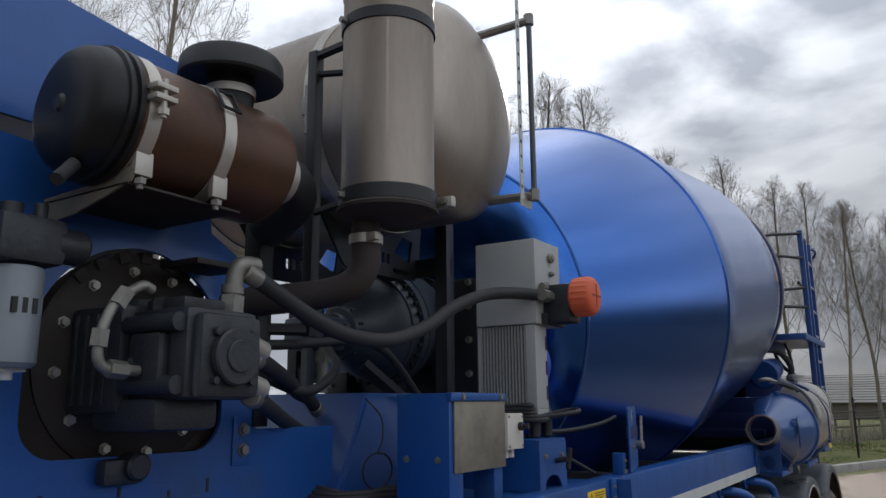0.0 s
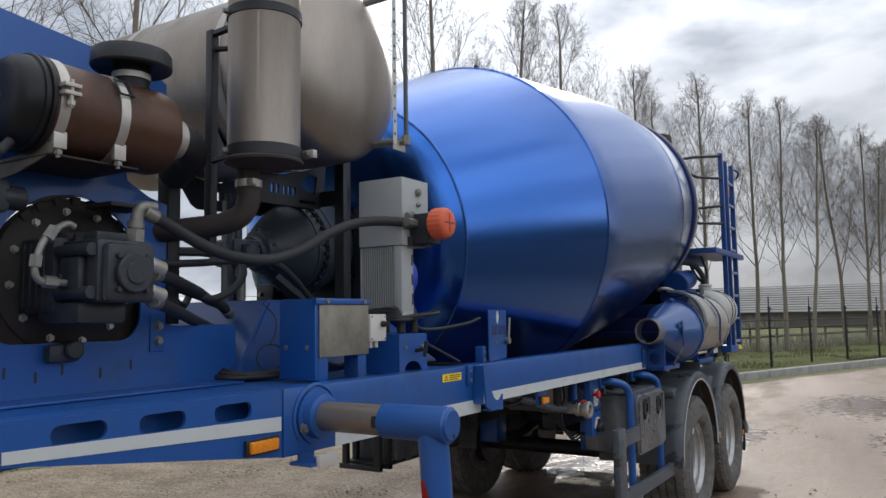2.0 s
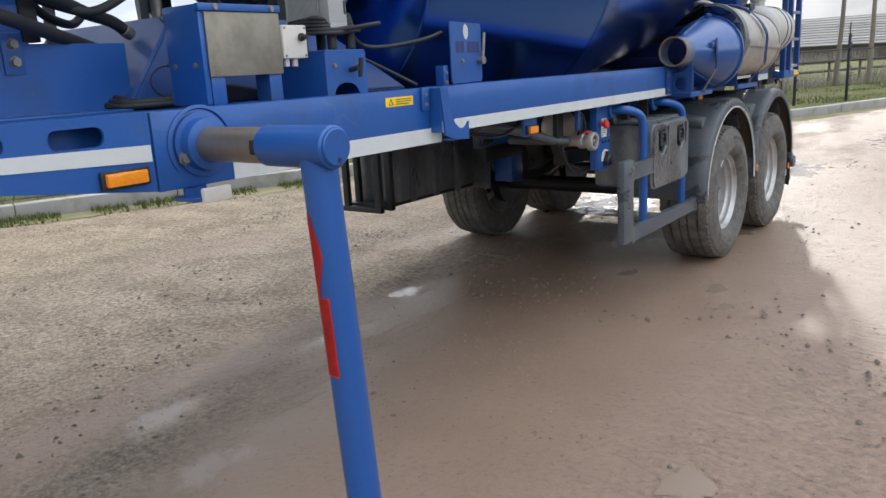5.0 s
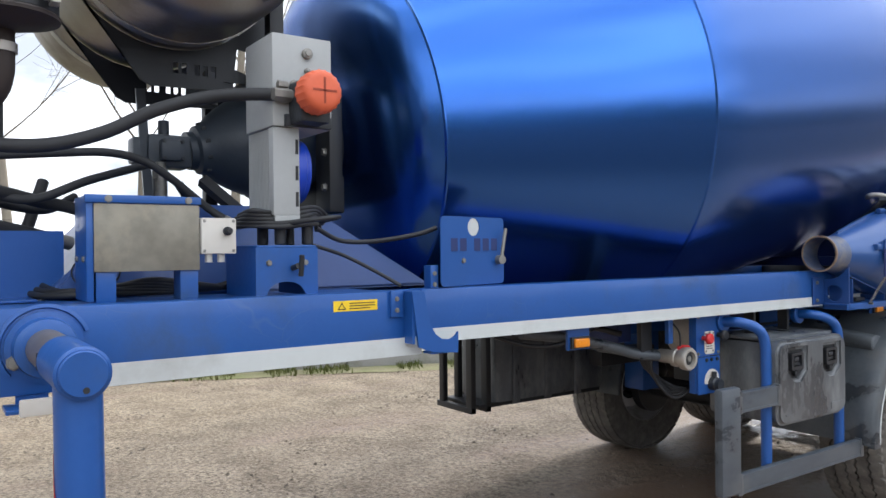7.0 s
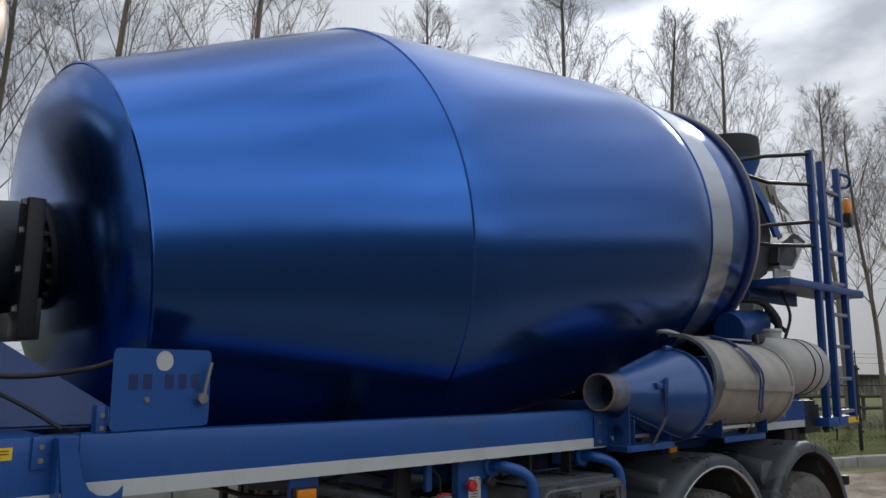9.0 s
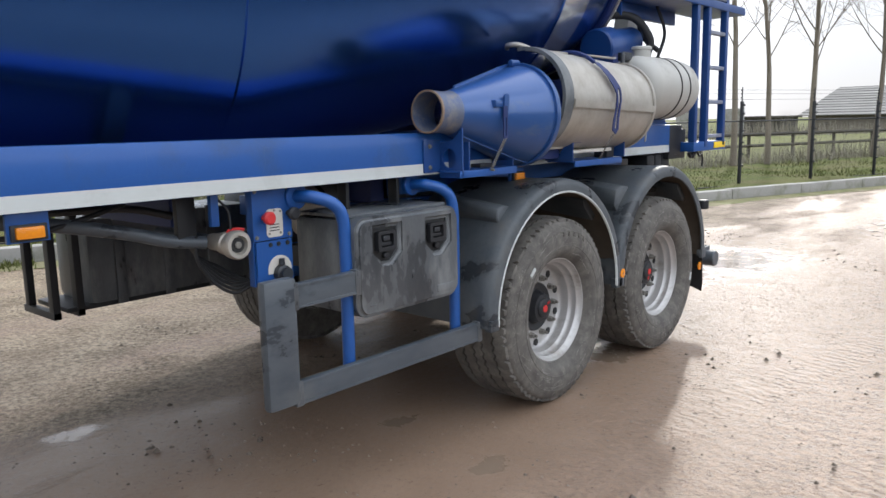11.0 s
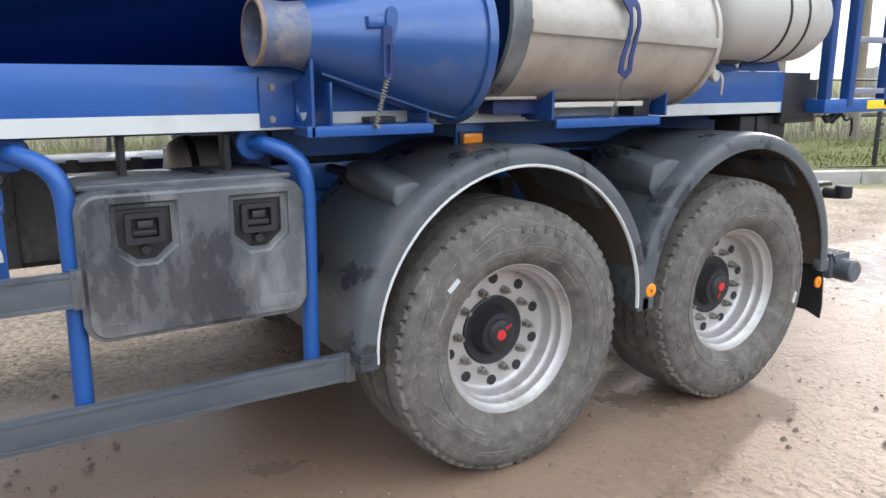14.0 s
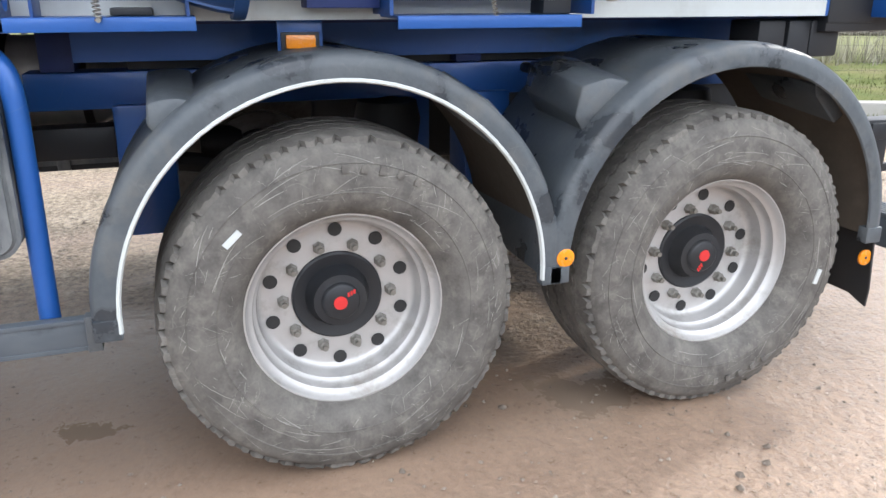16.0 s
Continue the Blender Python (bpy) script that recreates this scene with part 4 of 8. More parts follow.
def build_hedge():
    """Leafless scrub under the row of trees, and a taller belt on the yard's open side that closes the place."""
    def scrub(name, label, seed, count, place, low, high, wide):
        rng = random.Random(seed)
        verts, faces = [], []
        for k in range(count):
            p = place(rng)
            h = rng.uniform(low, high) * (1.0 + 0.6 * noise.noise((p.x * 0.2, p.y * 0.2, 1)))
            a = rng.uniform(0, 6.283)
            d = Vector((math.cos(a), math.sin(a), 0))
            q = p + d * rng.uniform(0.1, 0.7) + Vector((0, 0, h))
            t = Vector((-d.y, d.x, 0)) * rng.uniform(0.3, 1.0) * wide
            i = len(verts)
            verts += [p - t, p + t, q]
            faces.append((i, i + 1, i + 2))
        me = bpy.data.meshes.new(name)
        me.from_pydata(verts, [], faces)
        me.materials.append(HEDGE)
        return tagged(new(name, me), label, "hedge", kind="stuff")
    scrub("hedge", "brown leafless scrub under the row of trees", 21, 26000, lambda r: kerb_point(r.uniform(-30, 75), 6.6 + r.gauss(0, 0.55), 0.05), 0.25, 1.05, 0.008)
    scrub("far_hedge", "far brown leafless hedge across the field", 22, 9000, lambda r: kerb_point(r.uniform(-70, 110), 30 + r.gauss(0, 1.2), 0.0), 0.6, 1.6, 0.05)
    scrub("tree_belt", "dense belt of bare scrub on the far side of the yard", 23, 22000, lambda r: Vector((30 + r.gauss(0, 1.5), r.uniform(-60, 90), 0.0)), 2.0, 5.5, 0.22)


build_hedge()


def build_puddles():
    rng = random.Random(14)
    spots = [(2.18, -3.55, 0.10, 0.17)]
    for x, y, rx, ry in spots:
        bm = bmesh.new()
        mid = bm.verts.new((x, y, 0.0045))
        n, ph = 90, rng.uniform(0, 100)
        ring = []
        for k in range(n):
            a = 2 * math.pi * k / n
            f = 0.85 + 0.50 * noise.noise((math.cos(a) * 1.1 + ph, math.sin(a) * 1.1, ph)) + 0.32 * noise.noise((math.cos(a) * 4, math.sin(a) * 4 + ph, 2))
            ring.append(bm.verts.new((x + rx * f * math.cos(a), y + ry * f * math.sin(a), 0.0045)))
        for k in range(n):
            bm.faces.new((mid, ring[k], ring[(k + 1) % n]))
        tagged(finish("puddle", bm, WATER), "shallow brown rain puddle on packed dirt", "puddle", "puddles", kind="structure")


build_puddles()


def build_pebbles():
    """Loose grit and small clods on the yard."""
    rng = random.Random(31)
    verts, faces = [], []
    for k in range(60000):
        x, y = rng.uniform(-5.8, 3.6), rng.uniform(-5.6, 6.0)
        if noise.noise((x * 0.8, y * 0.8, 11)) + 0.7 * noise.noise((x * 3, y * 2.5, 3)) + rng.uniform(-0.45, 0.35) < 0:
            continue
        r = 0.002 + 0.008 * rng.random() ** 6
        c = Vector((x, y, r * 0.3))
        i = len(verts)
        verts += [c + Vector((r * rng.uniform(0.7, 1.4), 0, 0)), c + Vector((0, r * rng.uniform(0.7, 1.4), 0)), c - Vector((r * rng.uniform(0.7, 1.4), 0, 0)), c - Vector((0, r * rng.uniform(0.7, 1.4), 0)), c + Vector((0, 0, r * rng.uniform(0.5, 0.9)))]
        faces += [(i, i + 1, i + 4), (i + 1, i + 2, i + 4), (i + 2, i + 3, i + 4), (i + 3, i, i + 4)]
    me = bpy.data.meshes.new("gravel")
    me.from_pydata(verts, [], faces)
    me.materials.append(material("loose_grit", (0.33, 0.275, 0.22), 0.9, second=(0.13, 0.10, 0.08), scale=2.5, fine=11, amount=1.0))
    return tagged(new("gravel", me), "loose grit and small clods of dirt", "gravel", kind="stuff")


build_pebbles()


def build_clods():
    """Dark crumbs and clods of soil in loose swarms."""
    rng = random.Random(37)
    verts, faces = [], []
    for k in range(26000):
        x, y = rng.uniform(-6.0, 3.8), rng.uniform(-5.8, 7.0)
        if noise.noise((x * 0.9, y * 0.9, 21)) + 0.5 * noise.noise((x * 3.5, y * 3.0, 13)) < 0.22 + rng.uniform(-0.1, 0.35):
            continue
        r = 0.003 + 0.016 * rng.random() ** 5
        c, a0 = Vector((x, y, r * 0.15)), rng.uniform(0, 6.283)
        i = len(verts)
        for j in range(5):
            q = r * rng.uniform(0.7, 1.35)
            verts.append(c + Vector((q * math.cos(a0 + 1.2566 * j), q * math.sin(a0 + 1.2566 * j), -0.3 * r)))
        verts.append(c + Vector((rng.gauss(0, 0.25 * r), rng.gauss(0, 0.25 * r), r * rng.uniform(0.45, 0.85))))
        faces += [(i + j, i + (j + 1) % 5, i + 5) for j in range(5)]
    me = bpy.data.meshes.new("soil_clods")
    me.from_pydata(verts, [], faces)
    me.materials.append(material("dark_soil", (0.105, 0.082, 0.064), 0.9, second=(0.19, 0.155, 0.125), scale=3, fine=14, amount=1.0))
    return tagged(new("soil_clods", me), "dark crumbs of soil scattered over the yard", "soil", kind="stuff")


build_clods()

# ---- the mixer trailer ----
trailer = tagged(new("mixer_trailer"), "blue concrete mixer semi-trailer with drum, pump gear and tandem axles", "trailer")
TOP, LOW, SIDE = 1.535, 1.335, 1.05     # side beam: top, bottom and outer face


def build_frame():
    for sgn, nm in ((1, "side_beam"), (-1, "side_beam")):
        bm = bmesh.new()
        x0, x1 = sorted((sgn * (SIDE - 0.09), sgn * SIDE))
        box(bm, (x0, -4.89, 1.298), (x1, -3.505, TOP - 0.002), 0.008)
        box(bm, (x0, -3.505, LOW), (x1, 1.80, TOP), 0.008)
        beam = part(nm, bm, BLUE, trailer)
        # tapering front plate with three slots
        slots = [rounded(-5.72, 1.462, -5.56, 1.512, 0.024), rounded(-5.46, 1.455, -5.30, 1.508, 0.024), rounded(-5.19, 1.452, -5.035, 1.506, 0.024)]
        outer = [(-5.87, 1.43), (-5.80, 1.425), (-4.895, 1.302), (-4.895, 1.532), (-5.87, 1.532)]
        bm = plate(bmesh.new(), outer, slots, lambda u, v, w, s=sgn: (s * (SIDE - 0.004 - w), u, v), 0.012)
        box(bm, *[tuple(v) for v in ((min(sgn * (SIDE - 0.12), sgn * (SIDE - 0.017)), -5.86, 1.524), (max(sgn * (SIDE - 0.12), sgn * (SIDE - 0.017)), -4.895, 1.534))], 0)
        part("front_beam_plate", bm, BLUE, trailer)
        x0, x1 = sorted((sgn * 0.945, sgn * 0.955))
        part("inner_web", boxed((x0, -5.86, 1.405), (x1, -4.90, 1.504), 0), BLUE, trailer)
    # reflective stripes
    part("reflective_stripe", boxed((SIDE, -4.62, 1.300), (SIDE + 0.003, -3.508, 1.364), 0), WHITE, trailer, "white reflective stripe")
    part("reflective_stripe", boxed((SIDE, -3.50, LOW + 0.002), (SIDE + 0.003, 1.78, LOW + 0.054), 0), WHITE, trailer, "white reflective stripe")
    bm = side_plate([(-5.84, 1.436), (-4.90, 1.392), (-4.90, 1.440), (-5.84, 1.466)], [], SIDE - 0.001, 0.003)
    part("reflective_stripe", bm, WHITE, trailer, "white reflective stripe")
    part("front_cross_beam", boxed((-SIDE + 0.01, -5.95, 1.40), (SIDE - 0.006, -5.874, 1.532), 0.006), BLUE, trailer)
    part("deck", boxed((-0.955, -5.86, 1.505), (0.955, -3.55, 1.522), 0.002), BLUE, trailer, "wet blue deck plate")
    part("rear_cross_beam", boxed((-1.04, 1.805, 1.28), (1.04, 2.10, 1.50), 0.01), BLACK, trailer)
    for sgn in (1, -1):
        bm = bmesh.new()
        x0, x1 = sorted((sgn * 0.40, sgn * 0.54))
        box(bm, (x0, -0.86, 1.045), (x1, 2.2, 1.165), 0.008)
        part("chassis_rail", bm, BLUE, trailer)
    for y in (-1.9, -0.75, 0.62, 1.9):
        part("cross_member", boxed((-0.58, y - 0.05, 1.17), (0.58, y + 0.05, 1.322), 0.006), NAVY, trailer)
    for y in (-0.52, 0.70):
        for sgn in (1, -1):
            x0, x1 = sorted((sgn * 0.40, sgn * 0.58))
            part("axle_hanger", boxed((x0, y - 0.09, 0.62), (x1, y + 0.09, 1.06), 0.01), BLUE, trailer)
    for sgn in (1, -1):
        x0, x1 = sorted((sgn * 0.42, sgn * 0.52))
        part("inner_rail", boxed((x0, -0.55, 1.167), (x1, 2.2, 1.324), 0.006), BLACK, trailer)
    for y in (-4.2, -3.0, -2.2):
        part("cross_member", boxed((-0.96, y - 0.04, 1.35), (0.96, y + 0.04, 1.50), 0.004), BLACK, trailer)
    # hook bracket where front and rear beam meet
    bm = side_plate([(-3.586, 1.532), (-3.559, 1.333), (-3.50, 1.312), (-3.389, 1.301), (-3.387, 1.378), (-3.40, 1.362), (-3.425, 1.352), (-3.46, 1.356), (-3.487, 1.375), (-3.513, 1.419), (-3.535, 1.532)], [], SIDE + 0.065, 0.010)
    box(bm, (SIDE + 0.001, -3.580, 1.345), (SIDE + 0.056, -3.570, 1.530), 0)
    box(bm, (SIDE + 0.001, -3.50, 1.303), (SIDE + 0.056, -3.40, 1.311), 0)
    part("hook_bracket", bm, BLUE, trailer)
    bm = boxed((SIDE + 0.001, -3.64, 1.44), (SIDE + 0.012, -3.592, 1.535), 0.002)
    hinge = part("hinge_plate", bm, BLUE, trailer)
    for z in (1.465, 1.505):
        bolt(hinge, (SIDE + 0.012, -3.616, z), r=0.007, h=0.006)


build_frame()


def build_marker(y, z, w, x=SIDE):
    lamp = part("marker_lamp", boxed((x, y - w / 2 - 0.012, z - 0.026), (x + 0.014, y + w / 2 + 0.012, z + 0.026), 0.004), BLACK, trailer, "amber side marker lamp")
    part("lens", boxed((x + 0.006, y - w / 2, z - 0.019), (x + 0.026, y + w / 2, z + 0.019), 0.006), AMBER, lamp)


build_marker(-4.995, 1.357, 0.125, SIDE - 0.003)
build_marker(-2.66, 1.270, 0.085, 1.0)
build_marker(-0.06, 1.277, 0.085, 1.0)
for yy in (-2.66, -0.06):
    part("lamp_bracket", boxed((0.982, yy - 0.062, 1.238), (0.9985, yy + 0.066, 1.334), 0.002), BLUE, trailer)


def build_sticker():
    st = part("warning_sticker", boxed((SIDE, -3.86, 1.471), (SIDE + 0.002, -3.69, 1.507), 0), YELLOW, trailer, "yellow warning sticker")
    bm = side_plate([(-3.845, 1.477), (-3.813, 1.477), (-3.829, 1.502)], [[(-3.840, 1.480), (-3.818, 1.480), (-3.829, 1.497)]], SIDE + 0.003, 0.001)
    part("warning_triangle", bm, INK_SHADE, st)
    for i in range(3):
        part("text_bar", boxed((SIDE + 0.002, -3.80, 1.478 + i * 0.009), (SIDE + 0.003, -3.70 - 0.02 * (i == 0), 1.481 + i * 0.009), 0), INK_SHADE, st)


build_sticker()


def build_sign_plate():
    c = (-3.238, 1.764)
    bm = side_plate(rounded(-3.425, 1.54, -3.050, 1.803, 0.02), [circle(*c, 0.035, 24)], 1.063, 0.006)
    for v in bm.verts:                       # the plate leans in towards its rear
        v.co.x -= (v.co.y + 3.425) * 0.25
    pl = part("sign_plate", bm, BLUE, trailer, "blue steel plate with stencilled mark")
    bm = side_plate(circle(*c, 0.034, 24), [], 1.060, 0.003)
    for v in bm.verts:
        v.co.x -= (v.co.y + 3.425) * 0.25
    part("reflector", bm, WHITE, pl, "round white reflector")
    for i in range(5):
        y = -3.375 + i * 0.052 + (0.03 if i > 1 else 0)
        x = 1.0605 - (y + 3.425) * 0.25
        bm = boxed((x - 0.012, y, 1.672), (x + 0.0012, y + 0.036, 1.720), 0)
        part("stencil_bar", bm, NAVY, pl)
    bm = bmesh.new()
    rod(bm, (0.975, -3.09, 1.635), (1.01, -3.09, 1.635), 0.018, 12)
    rod(bm, (1.0, -3.085, 1.65), (0.995, -3.06, 1.76), 0.007, 8)
    part("latch", bm, ZINC, pl)
    bolt(pl, (1.032, -3.30, 1.635), r=0.008, h=0.008)
    part("foot", boxed((1.0, -3.46, 1.535), (1.045, -3.425, 1.62), 0.003), BLUE, pl)
    for z in (1.55, 1.59):
        bolt(pl, (1.045, -3.442, z), r=0.007, h=0.006)


build_sign_plate()

# drum: its axis climbs to the rear
DA = radians(8.6)
DO, DD = Vector((0, -2, 2.427)), Vector((0, math.cos(DA), math.sin(DA)))


def on_axis(s):
    return DO + DD * s


def build_drum():
    front = [(-1.41, 0), (-1.41, 0.30), (-1.405, 0.45), (-1.395, 0.56), (-1.38, 0.65), (-1.358, 0.72), (-1.33, 0.77), (-1.30, 0.80), (-1.262, 0.836)]
    bm = bmesh.new()
    lathe(bm, front, DD, DO, 96)
    drum = part("drum", bm, DRUM, trailer, "glossy blue mixing drum", smooth=50)
    mid = [(-1.258, 0.839), (-0.9, 0.935), (-0.5, 1.042), (-0.2, 1.120), (0.0, 1.168), (0.065, 1.184)]
    part("front_cone", lathe(bmesh.new(), mid, DD, DO, 96), DRUM, drum, smooth=50)
    rear = [(0.069, 1.186), (0.14, 1.192), (0.35, 1.186), (0.81, 1.168), (1.3, 1.158), (1.75, 1.150), (2.05, 1.142), (2.25, 1.128), (2.36, 1.112), (2.42, 1.098)]
    part("rear_cone", lathe(bmesh.new(), rear, DD, DO, 96), DRUM, drum, smooth=50)
    for s, r in ((-1.26, 0.839), (0.067, 1.186), (2.425, 1.099)):
        bm = bmesh.new()
        lathe(bm, [(s - 0.009, r - 0.004), (s - 0.004, r + 0.005), (s + 0.004, r + 0.005), (s + 0.009, r - 0.004)], DD, DO, 96)
        part("weld_seam", bm, DRUM, drum)
    part("rear_band", lathe(bmesh.new(), [(2.432, 1.096), (2.55, 1.086), (2.79, 1.064)], DD, DO, 96), SHINY, drum, "polished band that mirrors the sky")
    part("rear_shoulder", lathe(bmesh.new(), [(2.792, 1.062), (2.95, 1.045), (3.12, 1.018), (3.20, 1.000), (3.20, 0.90)], DD, DO, 96), DRUM, drum)
    part("roller_ring", lathe(bmesh.new(), [(3.205, 0.90), (3.205, 1.018), (3.215, 1.028), (3.30, 1.028), (3.312, 1.018), (3.312, 0.88)], DD, DO, 96), NAVY, drum, "dark blue roller ring")
    part("ring_edge", lathe(bmesh.new(), [(3.262, 1.026), (3.265, 1.037), (3.285, 1.037), (3.288, 1.026)], DD, DO, 96), CHUTE, drum, "bare steel edge of the ring")
    part("rear_hoop", lathe(bmesh.new(), [(3.314, 0.95), (3.325, 0.985), (3.42, 0.965), (3.435, 0.95), (3.435, 0.88)], DD, DO, 96), BLACK, drum)
    part("neck", lathe(bmesh.new(), [(3.34, 0.90), (3.5, 0.78), (3.7, 0.62), (3.75, 0.58), (3.65, 0.55), (3.2, 0.6)], DD, DO, 64), BLACK, drum)
    # inspection bolts on the shell's crest
    u = Vector((0, -math.sin(DA), math.cos(DA)))
    for s in (0.25, 0.52, 0.80, 0.93):
        bolt(drum, on_axis(s) + u * 1.165 + Vector((0.19, 0, 0)), u, 0.017, 0.045, BLACK)
    # front flange
    bm = bmesh.new()
    lathe(bm, [(-1.40, 0.0), (-1.40, 0.235), (-1.43, 0.235), (-1.43, 0.19), (-1.56, 0.19), (-1.56, 0)], DD, DO, 48)
    fl = part("drive_flange", bm, BLACK, drum)
    for k in range(20):
        a = 2 * math.pi * k / 20
        o = on_axis(-1.43) + Vector((math.cos(a), 0, 0)) * 0.214 + u * math.sin(a) * 0.214
        bolt(fl, o, -DD, 0.013, 0.02, CAST)


build_drum()


def build_gearbox():
    g = part("gearbox", lathe(bmesh.new(), [(-1.50, 0), (-1.50, 0.235), (-1.655, 0.240), (-1.66, 0.268), (-1.745, 0.268), (-1.75, 0.246), (-1.79, 0.236), (-1.83, 0.220), (-1.89, 0.188), (-1.95, 0.150), (-1.985, 0.115), (-2.02, 0.105), (-2.03, 0.085), (-2.06, 0.083), (-2.06, 0)], DD, DO, 48), GEARPAINT, trailer, "dark cast drum gearbox", smooth=30)
    u = Vector((0, -math.sin(DA), math.cos(DA)))
    for k in range(34):
        a = 2 * math.pi * k / 34
        bolt(g, on_axis(-1.745) + Vector((math.cos(a), 0, 0)) * 0.257 + u * math.sin(a) * 0.257, -DD, 0.010, 0.022, BLACK)
    for s, r in ((-1.70, 0.268), (-1.79, 0.236)):
        part("cast_bead", lathe(bmesh.new(), [(s - 0.008, r - 0.002), (s - 0.005, r + 0.005), (s + 0.005, r + 0.005), (s + 0.008, r - 0.002)], DD, DO, 48), GEARPAINT, g)
    for k in range(10):
        a = 2 * math.pi * (k + 0.4) / 10
        bolt(g, on_axis(-1.985) + Vector((math.cos(a), 0, 0)) * 0.112 + u * math.sin(a) * 0.112, -DD, 0.008, 0.018, CAST)
    c = on_axis(-2.14)
    bm = bmesh.new()
    box(bm, (c.x - 0.075, c.y - 0.10, c.z - 0.070), (c.x + 0.075, c.y + 0.085, c.z + 0.070), 0.020)
    box(bm, (c.x - 0.05, c.y - 0.155, c.z - 0.055), (c.x + 0.05, c.y - 0.095, c.z + 0.055), 0.014)
    rod(bm, (c.x + 0.01, c.y - 0.02, c.z + 0.06), (c.x + 0.01, c.y - 0.02, c.z + 0.135), 0.024, 14, cap=0.004)
    rod(bm, (c.x - 0.02, c.y - 0.03, c.z - 0.20), (c.x - 0.02, c.y - 0.03, c.z - 0.06), 0.032, 14)
    box(bm, (c.x + 0.065, c.y - 0.055, c.z - 0.045), (c.x + 0.115, c.y + 0.04, c.z + 0.045), 0.012)
    part("drive_motor", bm, GEARPAINT, g)
    for dy, dz in ((-0.045, -0.035), (-0.045, 0.035), (0.03, -0.035), (0.03, 0.035)):
        bolt(g, (c.x + 0.115, c.y + dy, c.z + dz), (1, 0, 0), 0.007, 0.010, CAST)
    bm = bmesh.new()
    rod(bm, (c.x + 0.07, c.y - 0.05, c.z - 0.24), (c.x + 0.07, c.y - 0.05, c.z - 0.05), 0.024, 12, cap=0.004)
    rod(bm, (c.x + 0.07, c.y - 0.05, c.z - 0.12), (c.x + 0.07, c.y - 0.05, c.z - 0.075), 0.031, 6)
    part("fitting", bm, ZINC, g)
    # pedestal: blue sloping box under the gearbox
    bm = bmesh.new()
    for sgn in (-1, 1):
        pts = [(sgn * 0.58, -4.68, 1.522), (sgn * 0.58, -3.14, 1.522), (sgn * 0.45, -3.66, 1.86), (sgn * 0.45, -4.36, 1.86)]
        bm.verts.ensure_lookup_table()
        vs = [bm.verts.new(p) for p in pts]
        bm.faces.new(vs)
    bm.verts.ensure_lookup_table()
    v = bm.verts
    for i in range(4):
        j = (i + 1) % 4
        bm.faces.new((v[i], v[j], v[4 + j], v[4 + i]))
    bmesh.ops.recalc_face_normals(bm, faces=bm.faces)
    bmesh.ops.bevel(bm, geom=bm.edges[:], offset=0.012, segments=2, affect="EDGES")
    # the darker blue holds the shade under gearbox and drum
    part("pedestal", bm, DARKSHADEBLUE, trailer)
    # black struts between tank, gearbox and pedestal
    part("brace", tube(bmesh.new(), [(0.05, -4.24, 2.36), (0.02, -4.20, 1.86)], 0.026, 4, straight=True), GEARPAINT, trailer)
    for sgn in (1, -1):
        part("brace", tube(bmesh.new(), [(sgn * 0.16, -4.02, 1.98), (sgn * 0.30, -3.86, 1.80)], 0.030, 4, straight=True), BLACK, trailer)
    for sgn in (1, -1):
        x0, x1 = sorted((sgn * 0.30, sgn * 0.44))
        st = part("gear_stand", boxed((x0, -3.565, 1.842), (x1, -3.50, 2.38 if sgn > 0 else 1.98), 0.012), BLACK, trailer, "black drum gear stand")
        for z in (1.95, 2.10, 2.25, 2.36) if sgn > 0 else (1.92,):
            bolt(st, (sgn * 0.40, -3.565, z), (0, -1, 0), 0.014, 0.016, ZINC)
    # added plate, hardly seen, that gives the drum's head something dark to mirror
    part("head_dark_screen", boxed((-0.40, -3.498, 1.842), (0.40, -3.475, 2.0), 0.006), BLACK, trailer)
    # saddle plates that carry the tank
    cy, cz, r = -4.17, 2.92, 0.436
    rim = [(cy + r * math.cos(radians(a)), cz + r * math.sin(radians(a))) for a in range(-148, -14, 10)]
    outer = [(-3.735, 2.80), (-3.78, 2.37), (-3.81, 2.345), (-4.25, 2.335), (-4.29, 2.355), (-4.535, 2.70)] + rim
    cuts = [rounded(-4.165 + 0.034 * k + (0.016 if k > 1 else 0), 2.394, -4.143 + 0.034 * k + (0.016 if k > 1 else 0), 2.438, 0.003) for k in range(5)]
    cuts += [[(-3.955, 2.452), (-3.845, 2.415), (-3.825, 2.515), (-3.90, 2.525)], rounded(-3.965, 2.362, -3.845, 2.382, 0.008)]
    for x in (0.27, -0.15):
        part("tank_saddle", side_plate(outer, cuts, x, 0.012), BLACK, trailer, "black saddle plate with stencilled cut-outs")
    part("saddle_tie", boxed((-0.45, -3.80, 2.36), (0.45, -3.785, 2.44), 0.003), BLACK, trailer)


build_gearbox()


